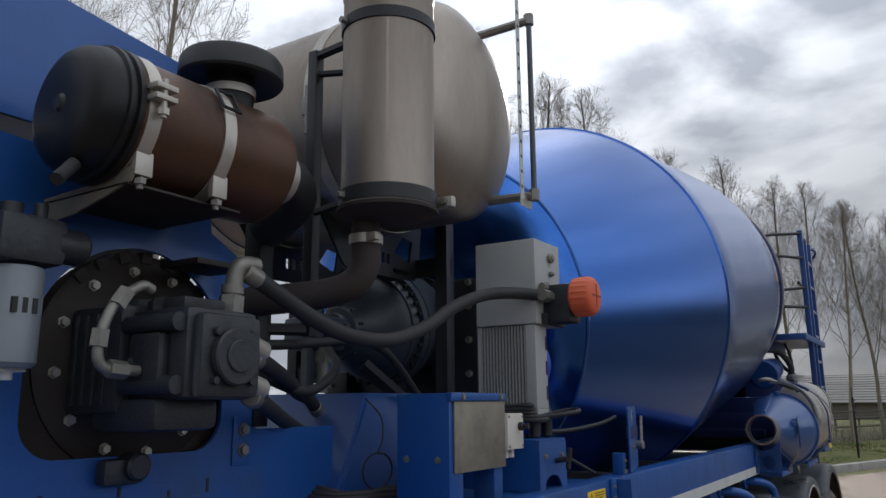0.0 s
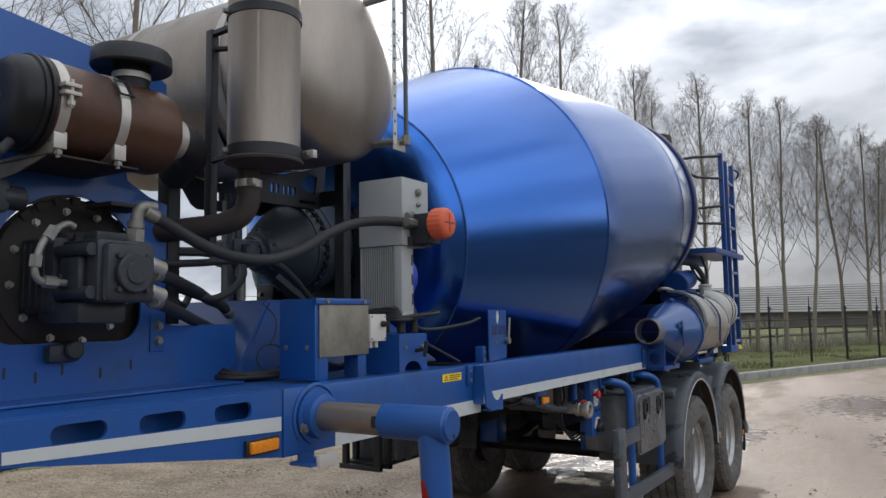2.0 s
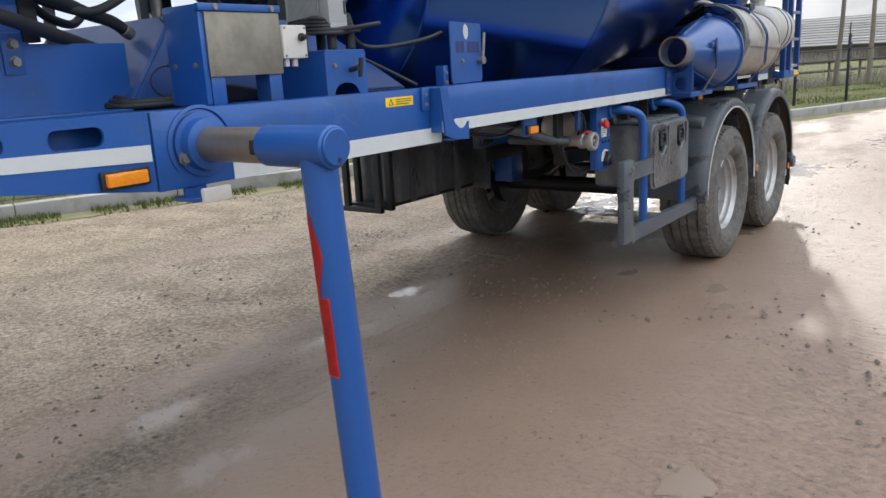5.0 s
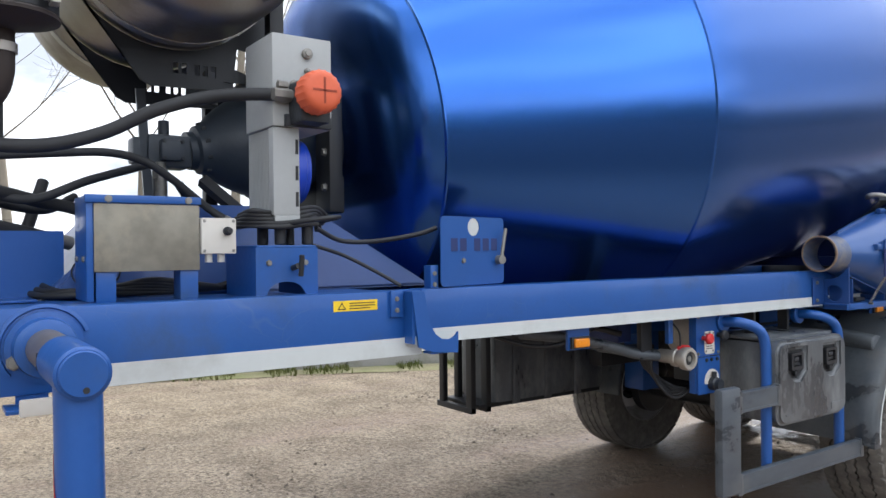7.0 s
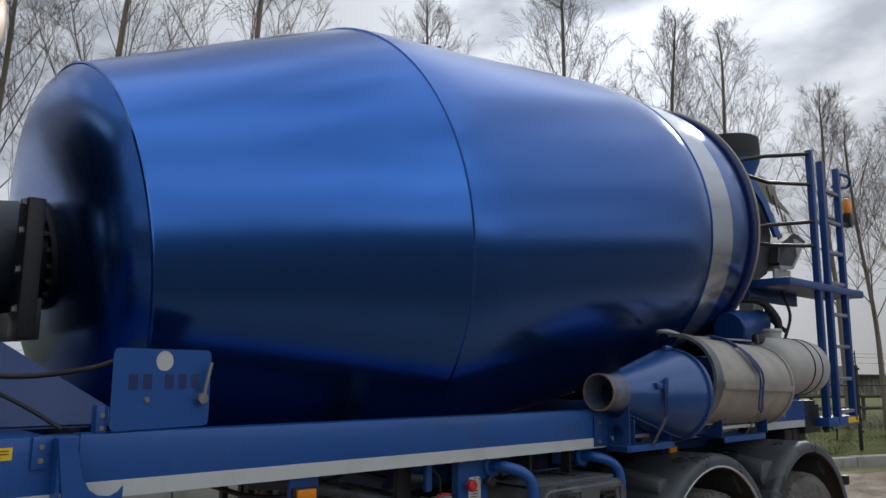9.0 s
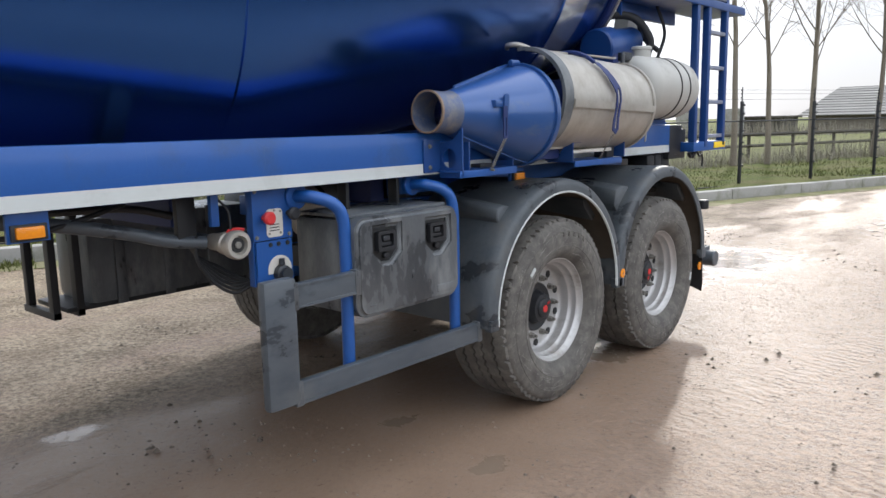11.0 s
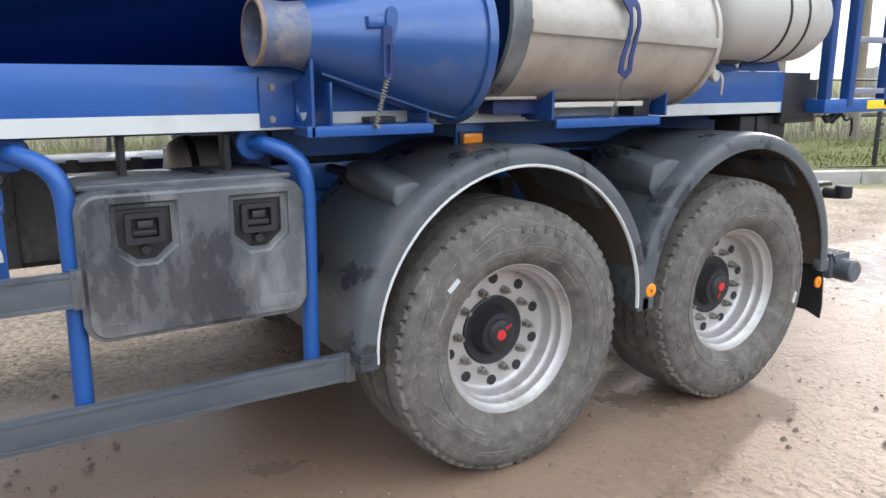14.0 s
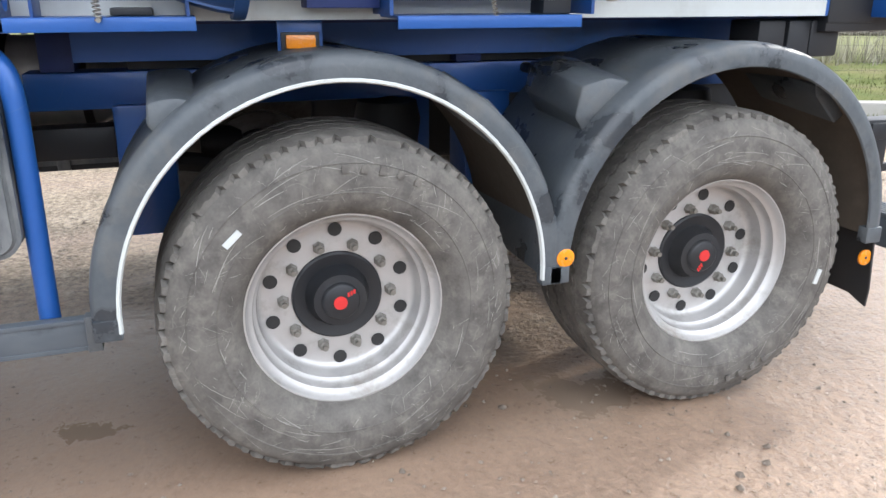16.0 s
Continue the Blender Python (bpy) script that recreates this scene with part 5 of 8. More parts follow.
def build_tank():
    y, z, r = -4.17, 2.92, 0.43
    dome = [(0.62, r), (0.68, r - 0.004), (0.73, r - 0.03), (0.775, r - 0.10), (0.81, r - 0.20), (0.828, r - 0.32), (0.832, 0)]
    prof = [(-s, q) for s, q in reversed(dome)] + dome
    tank = part("water_tank", lathe(bmesh.new(), prof, (1, 0, 0), (0, y, z), 72), STEEL, trailer, "stainless steel water tank with dished ends", smooth=50)
    for x in (0.36, -0.36):
        part("tank_strap", lathe(bmesh.new(), [(x - 0.025, r), (x - 0.025, r + 0.005), (x + 0.025, r + 0.005), (x + 0.025, r)], (1, 0, 0), (0, y, z), 72), STRAP, tank, "bright clamp strap")
    bm = bmesh.new()
    for x in (0.36,):
        box(bm, (x - 0.02, y - r - 0.02, z - 0.09), (x + 0.02, y - r + 0.002, z - 0.02), 0.004)
        rod(bm, (x, y - r - 0.012, z - 0.16), (x, y - r - 0.012, z + 0.02), 0.008, 8)
    part("strap_bolt", bm, ZINC, tank)
    # sight gauge on the near end
    gx, gy = 0.90, -3.99
    bm = bmesh.new()
    rod(bm, (gx + 0.02, gy + 0.05, 2.60), (gx + 0.02, gy + 0.05, 3.33), 0.011, 10)
    gauge = part("sight_tube", bm, GUARD, tank, "clear sight tube in a steel holder")
    part("scale_strip", boxed((gx - 0.004, gy - 0.022, 2.58), (gx - 0.001, gy + 0.006, 3.42), 0), WHITE, gauge, "slim white scale strip with marks")
    for k in range(13):
        part("scale_mark", boxed((gx - 0.001, gy - 0.016, 2.62 + k * 0.06), (gx + 0.0002, gy - 0.004, 2.632 + k * 0.06), 0), INK_SHADE, gauge)
    part("gauge_foot", boxed((gx - 0.006, gy - 0.022, 2.552), (gx - 0.003, gy + 0.075, 2.60), 0.001), STRAP, gauge)
    for zz in (2.60, 3.33):
        bm = bmesh.new()
        tube(bm, [(0.70 if zz > 3 else 0.72, gy + 0.02, zz - (0.02 if zz > 3 else 0)), (gx + 0.025, gy + 0.05, zz)], 0.018, 8, straight=True)
        rod(bm, (gx + 0.02, gy + 0.05, zz - 0.02), (gx + 0.02, gy + 0.05, zz + 0.025), 0.020, 6)
        part("gauge_fitting", bm, ZINC, gauge)
    # struts under the tank
    for x in (0.42, -0.42):
        part("tank_leg", boxed((x - 0.03, y + 0.34, 1.75), (x + 0.03, y + 0.40, 2.72), 0.004), BLACK, trailer)


build_tank()


def build_muffler():
    c, r = Vector((0.86, -4.80, 0)), 0.1355
    mf = part("muffler", lathe(bmesh.new(), [(2.388, 0.06), (2.388, r - 0.006), (2.395, r), (3.014, r), (3.022, r + 0.004), (3.030, r + 0.004), (3.036, r - 0.008), (3.046, 0.06), (3.051, 0)], (0, 0, 1), c, 56), STEEL, trailer, "upright stainless exhaust silencer")
    for z0, z1 in ((2.372, 2.413), (2.905, 2.938)):
        part("clamp_band", lathe(bmesh.new(), [(z0, r - 0.002), (z0, r + 0.006), (z1, r + 0.006), (z1, r - 0.002)], (0, 0, 1), c, 56), BLACK, mf, "dark clamp band")
    part("base_cup", lathe(bmesh.new(), [(2.336, 0.0), (2.336, r - 0.055), (2.348, r - 0.02), (2.355, r + 0.010), (2.364, r + 0.012), (2.372, r + 0.004), (2.372, 0)], (0, 0, 1), c, 48), RUSTPIPE, mf)
    n = Vector((0.58, -0.81, 0))
    bm = bmesh.new()
    p = c + n * r
    box(bm, (-0.004, -0.002, 2.42), (0.004, 0.0012, 2.902), 0, Matrix.Translation((p.x, p.y, 0)) @ Matrix.Rotation(math.atan2(n.y, n.x) + math.pi / 2, 4, "Z"))
    part("weld_seam", bm, STEEL, mf)
    bm = bmesh.new()
    rod(bm, c + Vector((0, 0, 3.04)), c + Vector((0, 0, 3.61)), 0.037, 18)
    rod(bm, c + Vector((0, 0, 3.082)), c + Vector((0, 0, 3.103)), 0.052, 18)
    part("tail_pipe", bm, RUSTPIPE, mf)
    e = Vector((0.79, -4.81, 0))
    bm = bmesh.new()
    tube(bm, [(e.x, e.y, 2.35), (e.x, e.y, 2.26), (e.x, e.y - 0.002, 2.215), (e.x - 0.025, e.y - 0.015, 2.165), (e.x - 0.09, e.y - 0.05, 2.135), (0.60, -4.92, 2.120), (0.45, -4.99, 2.11)], 0.043, 18)
    part("inlet_elbow", bm, RUSTPIPE, mf)
    bm = bmesh.new()
    lathe(bm, [(2.272, 0.044), (2.272, 0.050), (2.299, 0.050), (2.299, 0.044)], (0, 0, 1), e, 32)
    box(bm, (e.x + 0.035, e.y - 0.045, 2.274), (e.x + 0.068, e.y - 0.02, 2.297), 0.003)
    part("pipe_clamp", bm, STRAP, mf)
    # square-tube frame that carries it
    bm = bmesh.new()
    f = (0.57, -4.80)
    box(bm, (f[0] - 0.018, f[1] - 0.018, 2.02), (f[0] + 0.018, f[1] + 0.018, 2.935), 0.003)
    tube(bm, [(f[0], f[1], 2.92), (c.x - 0.11, c.y - 0.02, 2.92)], 0.016, 6, straight=True)
    tube(bm, [(f[0], f[1], 2.40), (c.x - 0.10, c.y - 0.05, 2.40)], 0.012, 6, straight=True)
    tube(bm, [(f[0], f[1], 2.86), (c.x - 0.11, c.y + 0.06, 2.85)], 0.012, 6, straight=True)
    tube(bm, [(f[0], f[1], 2.04), (0.45, -4.95, 2.04)], 0.018, 6, straight=True)
    part("exhaust_frame", bm, BLACK, trailer)
    for z in (2.392, 2.921):
        bolt(mf, c + Vector((-0.06, -0.127, z)), (-0.3, -1, 0), 0.011, 0.02)
    lug = part("clamp_lug", boxed((c.x + 0.10, c.y + 0.10, 2.380), (c.x + 0.155, c.y + 0.125, 2.412), 0.004), STRAP, mf)
    bolt(lug, (c.x + 0.13, c.y + 0.10, 2.396), (0, -1, 0), 0.010, 0.014)


build_muffler()


def build_engine_bay():
    # blue side plate with the arched opening
    cy, cz, r = -5.335, 1.93, 0.275
    arch = circle(cy, cz, r, 28, 0, 180) + circle(cy - r + 0.09, 1.795, 0.09, 8, 180, 270) + circle(cy + r - 0.09, 1.795, 0.09, 8, 270, 360)
    outer = [(-5.98, 1.525), (-4.60, 1.525), (-4.60, 1.755), (-4.93, 1.755), (-4.95, 1.78), (-4.95, 2.215), (-5.03, 2.235), (-5.125, 2.285), (-5.14, 2.37), (-5.98, 2.42)]
    pl = part("bulkhead_plate", side_plate(outer, [arch], 0.50, 0.012), BLUE, trailer)
    part("bulkhead_flange", boxed((0.44, -4.948, 1.76), (0.506, -4.893, 2.46), 0.002), BLACK, trailer)
    part("bulkhead_foot", boxed((0.50, -5.86, 1.525), (0.66, -4.70, 1.533), 0.002), BLUE, trailer)
    hinge = part("bolt_plate", boxed((0.50, -5.02, 1.66), (0.506, -4.955, 1.79), 0.002), BLUE, pl)
    for z in (1.70, 1.755):
        bolt(hinge, (0.506, -4.985, z), r=0.014, h=0.014)
    # slots are black bars on the plate that paint their shade
    for i, y in enumerate((-5.55, -5.45, -5.36, -5.22, -5.10)):
        part("slot", boxed((0.497, y, 1.60 - 0.02 * (i % 2)), (0.5015, y + 0.008, 1.635 - 0.02 * (i % 2)), 0), INK_SHADE, pl)
    # second skin behind: a stand-in engine block added so that the bay reads dark
    part("engine_stand_in", boxed((-0.55, -5.75, 1.55), (0.40, -5.15, 2.10), 0.04), CAST, trailer, "dark block standing in for the engine in the bay")
    # bell housing and its bolts
    bell = part("bell_housing", lathe(bmesh.new(), [(0.41, 0), (0.41, 0.268), (0.462, 0.268), (0.470, 0.25), (0.474, 0.14), (0.49, 0.12), (0.49, 0)], (1, 0, 0), (0, cy + 0.03, cz), 48), BROWN, trailer, "rust-brown bell housing")
    for k in range(12):
        a = 2 * math.pi * (k + 0.3) / 12
        bolt(bell, (0.470, cy + 0.03 + 0.222 * math.cos(a), cz + 0.222 * math.sin(a)), (1, 0, 0), 0.0105, 0.014, STRAP)
    skirt = rounded(cy - r - 0.05, 1.68, cy + r + 0.06, 2.02, 0.04)
    for k in range(7):
        a = radians(48 + 14 * k)
        part("cast_tab", boxed((0.452, -0.016, -0.014), (0.476, 0.016, 0.016), 0.003, pose(0, cy + 0.03 + 0.258 * math.cos(a), cz + 0.258 * math.sin(a), math.degrees(a) - 90)), BROWN, bell)
    part("bell_skirt", plate(bmesh.new(), skirt, [], lambda u, v, w: (0.455 - w, u, v), 0.03), BROWN, bell)
    # hood panels above
    hood = part("engine_hood", plate(bmesh.new(), [(-6.02, 2.46), (-4.93, 2.46), (-4.93, 2.70), (-5.02, 2.735), (-5.62, 2.795), (-5.98, 2.66), (-6.02, 2.62)], [], lambda u, v, w: (0.46 - w, u, v), 0.012), BLUE, trailer)
    part("hood_top", plate(bmesh.new(), [(-5.62, -0.6), (-4.93, -0.6), (-4.93, 0.448), (-5.62, 0.448)], [], lambda u, v, w: (v, u, 2.79 - (u + 5.62) * 0.13 - w), 0.012), BLUE, hood)
    part("hood_nose", plate(bmesh.new(), [(-6.02, -0.6), (-5.62, -0.6), (-5.62, 0.448), (-6.02, 0.448)], [], lambda u, v, w: (v, u, 2.79 + (u + 5.62) * 0.40 - w), 0.012), BLUE, hood)
    part("hood_end", boxed((-0.6, -4.945, 2.46), (0.448, -4.932, 2.70), 0), BLUE, hood)
    # black box added to fill the shaded gap below the hood
    part("hood_shade", boxed((-0.6, -5.9, 2.25), (0.40, -5.12, 2.40), 0.02), INK_SHADE, trailer)
    # dented corner panel at the front of the bay
    bm = plate(bmesh.new(), [(-6.02, 1.53), (-5.80, 1.53), (-5.78, 2.36), (-5.86, 2.47), (-6.02, 2.40)], [], lambda u, v, w: (0.56 - w, u, v), 0.012)
    part("corner_panel", bm, BLUE, trailer)


build_engine_bay()


def build_pump():
    bm = bmesh.new()
    y, z = -5.365, 1.922
    box(bm, (0.47, y - 0.13, z - 0.12), (0.66, y + 0.11, z + 0.12), 0.02)
    box(bm, (0.64, y - 0.10, z - 0.09), (0.84, y + 0.10, z + 0.105), 0.018)
    rod(bm, (0.60, y - 0.02, z + 0.10), (0.60, y - 0.02, z + 0.135), 0.06, 18)
    studs = []
    for dy in (-0.11, 0.09):
        studs += [(dy, -0.06), (dy, 0.07)]
    pump = part("hydraulic_pump", bm, CAST, trailer, "grimy cast-iron hydraulic pump")
    for dy, dz in studs:
        part("pump_stud", rod(bmesh.new(), (0.66, y + dy, z + dz), (0.83, y + dy, z + dz), 0.02, 10), CAST, pump)
    part("pump_sump", boxed((0.56, y - 0.12, z - 0.155), (0.78, y + 0.05, z - 0.085), 0.02), CAST, pump)
    bm = bmesh.new()
    box(bm, (0.83, y - 0.085, z - 0.088), (0.87, y + 0.085, z + 0.092), 0.02)
    rod(bm, (0.87, y, z), (0.892, y, z), 0.062, 28, cap=0.004)
    rod(bm, (0.89, y, z), (0.897, y, z), 0.035, 24, cap=0.003)
    cover = part("end_cover", bm, CAST, pump)
    for a in (45, 135, 225, 315):
        bolt(cover, (0.868, y + 0.07 * math.cos(radians(a)) * 1.0, z + 0.072 * math.sin(radians(a))), (1, 0, 0), 0.009, 0.014, CAST)
    for dy, dz, q in ((-0.06, 0.115, 0.022), (0.03, 0.112, 0.017), (-0.115, -0.02, 0.018)):
        part("port_plug", rod(bmesh.new(), (0.70, y + dy, z + dz - 0.02), (0.70, y + dy, z + dz + 0.018), q, 6), CAST, pump)
    for k in range(4):
        part("cast_rib", boxed((0.50 + 0.036 * k, y - 0.137, z - 0.10), (0.512 + 0.036 * k, y - 0.128, z + 0.10), 0.003), CAST, pump)
    part("side_port", boxed((0.69, y - 0.128, z - 0.06), (0.79, y - 0.10, z + 0.05), 0.01), CAST, pump)
    part("control_block", boxed((0.66, y - 0.07, z + 0.103), (0.79, y + 0.045, z + 0.132), 0.008), CAST, pump)
    # steel elbow with fittings in front
    bm = bmesh.new()
    tube(bm, [(0.72, y - 0.10, z + 0.145), (0.72, y - 0.13, z + 0.15), (0.725, y - 0.195, z + 0.10), (0.73, y - 0.225, z + 0.02), (0.73, y - 0.21, z - 0.025), (0.73, y - 0.13, z - 0.03)], 0.0115, 12)
    for p, q in (((0.722, y - 0.165, z + 0.135), (0.726, y - 0.19, z + 0.10)), ((0.73, y - 0.222, z + 0.05), (0.73, y - 0.226, z + 0.015)), ((0.73, y - 0.20, z - 0.027), (0.73, y - 0.16, z - 0.03))):
        rod(bm, p, q, 0.019, 6)
    part("feed_pipe", bm, ZINC, pump, "dull zinc elbow pipe")
    # upright elbow on top
    bm = bmesh.new()
    tube(bm, [(0.76, y + 0.085, z + 0.08), (0.765, y + 0.09, z + 0.19), (0.77, y + 0.105, z + 0.225), (0.775, y + 0.15, z + 0.228)], 0.021, 12)
    rod(bm, (0.76, y + 0.085, z + 0.10), (0.762, y + 0.087, z + 0.15), 0.030, 6)
    rod(bm, (0.762, y + 0.087, z + 0.155), (0.763, y + 0.088, z + 0.175), 0.027, 12)
    part("top_elbow", bm, ZINC, pump, "zinc hose elbow")
    bm = bmesh.new()
    for zz in (z + 0.045, z - 0.045):
        rod(bm, (0.78, y + 0.09, zz), (0.77, y + 0.14, zz - 0.004), 0.022, 6)
        rod(bm, (0.77, y + 0.13, zz - 0.003), (0.755, y + 0.20, zz - 0.02), 0.026, 12, cap=0.004)
    part("hose_fitting", bm, STRAP, pump)
    bm = bmesh.new()
    rod(bm, (0.50, y + 0.02, z - 0.24), (0.56, y + 0.02, z - 0.24), 0.032, 16, cap=0.006)
    box(bm, (0.50, y - 0.06, z - 0.28), (0.54, y + 0.05, z - 0.22), 0.015)
    part("drain_valve", bm, CAST, trailer)


build_pump()


def hose(points, r, name="hose", mat=None, ends=True):
    h = part(name, tube(bmesh.new(), points, r, 14, 10), mat or RUBBER, trailer)
    if ends:
        for a, b in ((points[0], points[1]), (points[-1], points[-2])):
            d = (Vector(b) - Vector(a)).normalized()
            bm = bmesh.new()
            rod(bm, Vector(a) - d * 0.005, Vector(a) + d * 0.045, r * 1.12, 14, cap=0.004)
            part("ferrule", bm, ZINC, h)
    return h


def build_hoses():
    hose([(0.775, -5.25, 2.133), (0.78, -5.17, 2.10), (0.80, -5.03, 2.035), (0.80, -4.88, 2.003), (0.80, -4.70, 2.005), (0.81, -4.53, 2.055), (0.83, -4.38, 2.135), (0.86, -4.22, 2.19), (0.92, -4.08, 2.205), (0.98, -3.985, 2.20)], 0.0215)
    hose([(0.62, -5.16, 1.985), (0.56, -5.0, 1.985), (0.52, -4.80, 2.0), (0.50, -4.62, 2.02), (0.50, -4.46, 2.032), (0.50, -4.34, 2.01), (0.50, -4.24, 1.95), (0.50, -4.10, 1.84), (0.55, -4.02, 1.78)], 0.015)
    hose([(0.755, -5.20, 1.93), (0.66, -5.05, 1.92), (0.50, -4.80, 1.885), (0.40, -4.66, 1.86), (0.34, -4.54, 1.84), (0.30, -4.45, 1.80)], 0.0225)
    hose([(0.755, -5.20, 1.84), (0.66, -5.06, 1.82), (0.50, -4.82, 1.775), (0.42, -4.68, 1.745), (0.36, -4.56, 1.715)], 0.0225)
    hose([(0.10, -4.50, 1.90), (0.20, -4.62, 1.84), (0.36, -4.80, 1.86), (0.46, -4.88, 1.90), (0.48, -4.70, 1.86), (0.42, -4.5, 1.94), (0.14, -4.22, 2.04)], 0.016, ends=False)
    hose([(0.02, -4.60, 1.96), (0.12, -4.66, 1.80), (0.20, -4.70, 1.70), (0.26, -4.72, 1.66)], 0.022, ends=False)
    # cables on the deck and to the sign plate
    for k in range(5):
        o = 0.018 * k
        hose([(0.30, -4.66 + o, 1.60), (0.50, -4.70 + o, 1.545 + 0.012 * (k % 3)), (0.62, -4.60 + o, 1.54 + 0.012 * (k % 2)), (0.70, -4.40 + o * 0.5, 1.545 + 0.01 * k), (0.66, -4.15 + o, 1.55), (0.70, -4.0, 1.60)], 0.011, "cable", BLACK, False)
    ring = [(0.62, -4.52 + 0.075 * math.sin(a), 1.615 + 0.055 * math.cos(a)) for a in [k * 0.4 for k in range(17)]]
    hose([(0.52, -4.46, 1.84), (0.57, -4.44, 1.78), (0.60, -4.47, 1.71)] + ring, 0.003, "cable", BLACK, False)
    hose([(0.86, -3.83, 1.76), (0.84, -3.72, 1.715), (0.88, -3.60, 1.712), (0.96, -3.47, 1.735), (1.0, -3.40, 1.76)], 0.009, "cable", BLACK, False)
    hose([(0.80, -3.82, 1.70), (0.82, -3.70, 1.66), (0.88, -3.60, 1.60), (0.95, -3.53, 1.545)], 0.007, "cable", BLACK, False)
    hose([(0.90, -4.0, 1.765), (1.0, -3.93, 1.78), (1.03, -3.86, 1.79), (0.98, -3.80, 1.795), (0.9, -3.84, 1.78)], 0.008, "cable", BLACK, False)


build_hoses()


def build_air_filter():
    x, z = 0.70, 2.425
    ax, o = Vector((0.03, 1, -0.02)).normalized(), Vector((x, -5.70, z))
    body = [(0.100, 0), (0.100, 0.146), (0.50, 0.146), (0.535, 0.136), (0.56, 0.10), (0.575, 0.06), (0.575, 0)]
    can = part("air_filter", lathe(bmesh.new(), body, ax, o, 56), FILTERBODY, trailer, "worn black and rust-brown air filter canister", smooth=35)
    cap = [(0.0, 0), (0.0, 0.096), (0.010, 0.120), (0.026, 0.134), (0.050, 0.141), (0.062, 0.142), (0.064, 0.149), (0.072, 0.150), (0.075, 0.143), (0.082, 0.143), (0.085, 0.151), (0.096, 0.151), (0.0995, 0.146), (0.0995, 0)]
    part("end_cap", lathe(bmesh.new(), cap, ax, o, 56), FILTERCAN, can, "black ribbed end cap", smooth=35)
    bm = bmesh.new()
    lathe(bm, [(-0.006, 0), (-0.006, 0.014), (0.001, 0.022)], ax, o, 20)
    part("cap_boss", bm, BLACK, can)
    bm = bmesh.new()
    tube(bm, [o + Vector((0.04, 0.02, -0.13)), o + Vector((0.045, -0.01, -0.165)), o + Vector((0.05, -0.02, -0.175))], 0.014, 10)
    part("dust_valve", bm, RUBBER, can)
    for s in (0.106, 0.300):
        strap = part("strap", lathe(bmesh.new(), [(s, 0.146), (s, 0.150), (s + 0.032, 0.150), (s + 0.032, 0.146)], ax, o, 56), STRAP, can, "zinc clamp strap")
        c = o + ax * (s + 0.016)
        if s < 0.2:
            bm = bmesh.new()
            for dz in (0.008, 0.032):
                box(bm, (c.x + 0.135, c.y - 0.026, c.z + dz), (c.x + 0.176, c.y + 0.026, c.z + dz + 0.012), 0.002)
            rod(bm, (c.x + 0.165, c.y, c.z - 0.028), (c.x + 0.165, c.y, c.z + 0.056), 0.007, 8)
            rod(bm, (c.x + 0.165, c.y, c.z - 0.022), (c.x + 0.165, c.y, c.z - 0.008), 0.012, 6)
            part("clasp", bm, STRAP, strap)
        else:
            bm = bmesh.new()
            tube(bm, [(c.x + 0.112, c.y - 0.024, c.z + 0.112), (c.x + 0.112, c.y + 0.024, c.z + 0.112), (c.x + 0.144, c.y + 0.024, c.z + 0.062), (c.x + 0.144, c.y - 0.024, c.z + 0.062), (c.x + 0.112, c.y - 0.024, c.z + 0.112)], 0.0045, 6, straight=True)
            part("buckle", bm, BLACK, strap)
        # the strap's foot sits low on the outer side
        foot = pose(c.x + 0.104, c.y, c.z - 0.112)
        bm = boxed((-0.006, -0.021, -0.030), (0.012, 0.021, 0.022), 0.003, foot)
        part("strap_foot", bm, STRAP, strap)
        bm = bmesh.new()
        rod(bm, (c.x + 0.104, c.y, c.z - 0.168), (c.x + 0.104, c.y, c.z - 0.135), 0.007, 8)
        rod(bm, (c.x + 0.104, c.y, c.z - 0.158), (c.x + 0.104, c.y, c.z - 0.146), 0.013, 6)
        part("foot_bolt", bm, ZINC, strap)
    # folded plate that carries the canister off the bulkhead
    bm = plate(bmesh.new(), [(0.50, 2.275), (0.50, 2.215), (0.62, 2.225), (0.805, 2.268), (0.82, 2.29), (0.80, 2.30), (0.70, 2.282)], [], lambda a, b, w: (a, -5.60 + w, b), 0.006)
    part("bracket", bm, GALV, trailer)
    part("bracket_ledge", boxed((0.50, -5.60, 2.262), (0.80, -5.30, 2.268), 0.001), BROWN, trailer)
    # intake neck and rain cap
    c = o + ax * 0.43
    bm = bmesh.new()
    rod(bm, c + Vector((0, 0, 0.13)), c + Vector((0, 0, 0.225)), 0.058, 28)
    part("intake_neck", bm, FILTERCAN, can)
    part("neck_clamp", lathe(bmesh.new(), [(0.165, 0.058), (0.165, 0.063), (0.185, 0.063), (0.185, 0.058)], (0, 0, 1), c, 28), STRAP, can)
    part("rain_cap", lathe(bmesh.new(), [(0.215, 0.055), (0.205, 0.115), (0.202, 0.126), (0.208, 0.131), (0.250, 0.129), (0.262, 0.122), (0.266, 0.10), (0.268, 0)], (0, 0, 1), c, 48), BLACK, can, "black mushroom rain cap")
    # outlet hose
    e = o + ax * 0.565
    part("outlet_hose", tube(bmesh.new(), [e, e + Vector((0, 0.08, 0)), e + Vector((-0.06, 0.16, -0.03)), e + Vector((-0.2, 0.2, -0.08))], 0.062, 20), RUBBER, can)
    part("hose_clamp", lathe(bmesh.new(), [(0.02, 0.063), (0.02, 0.070), (0.05, 0.070), (0.05, 0.063)], (0, 1, 0), e, 28), STRAP, can)
    bm = boxed((0.52, -5.30, 2.16), (0.66, -5.14, 2.175), 0.003)
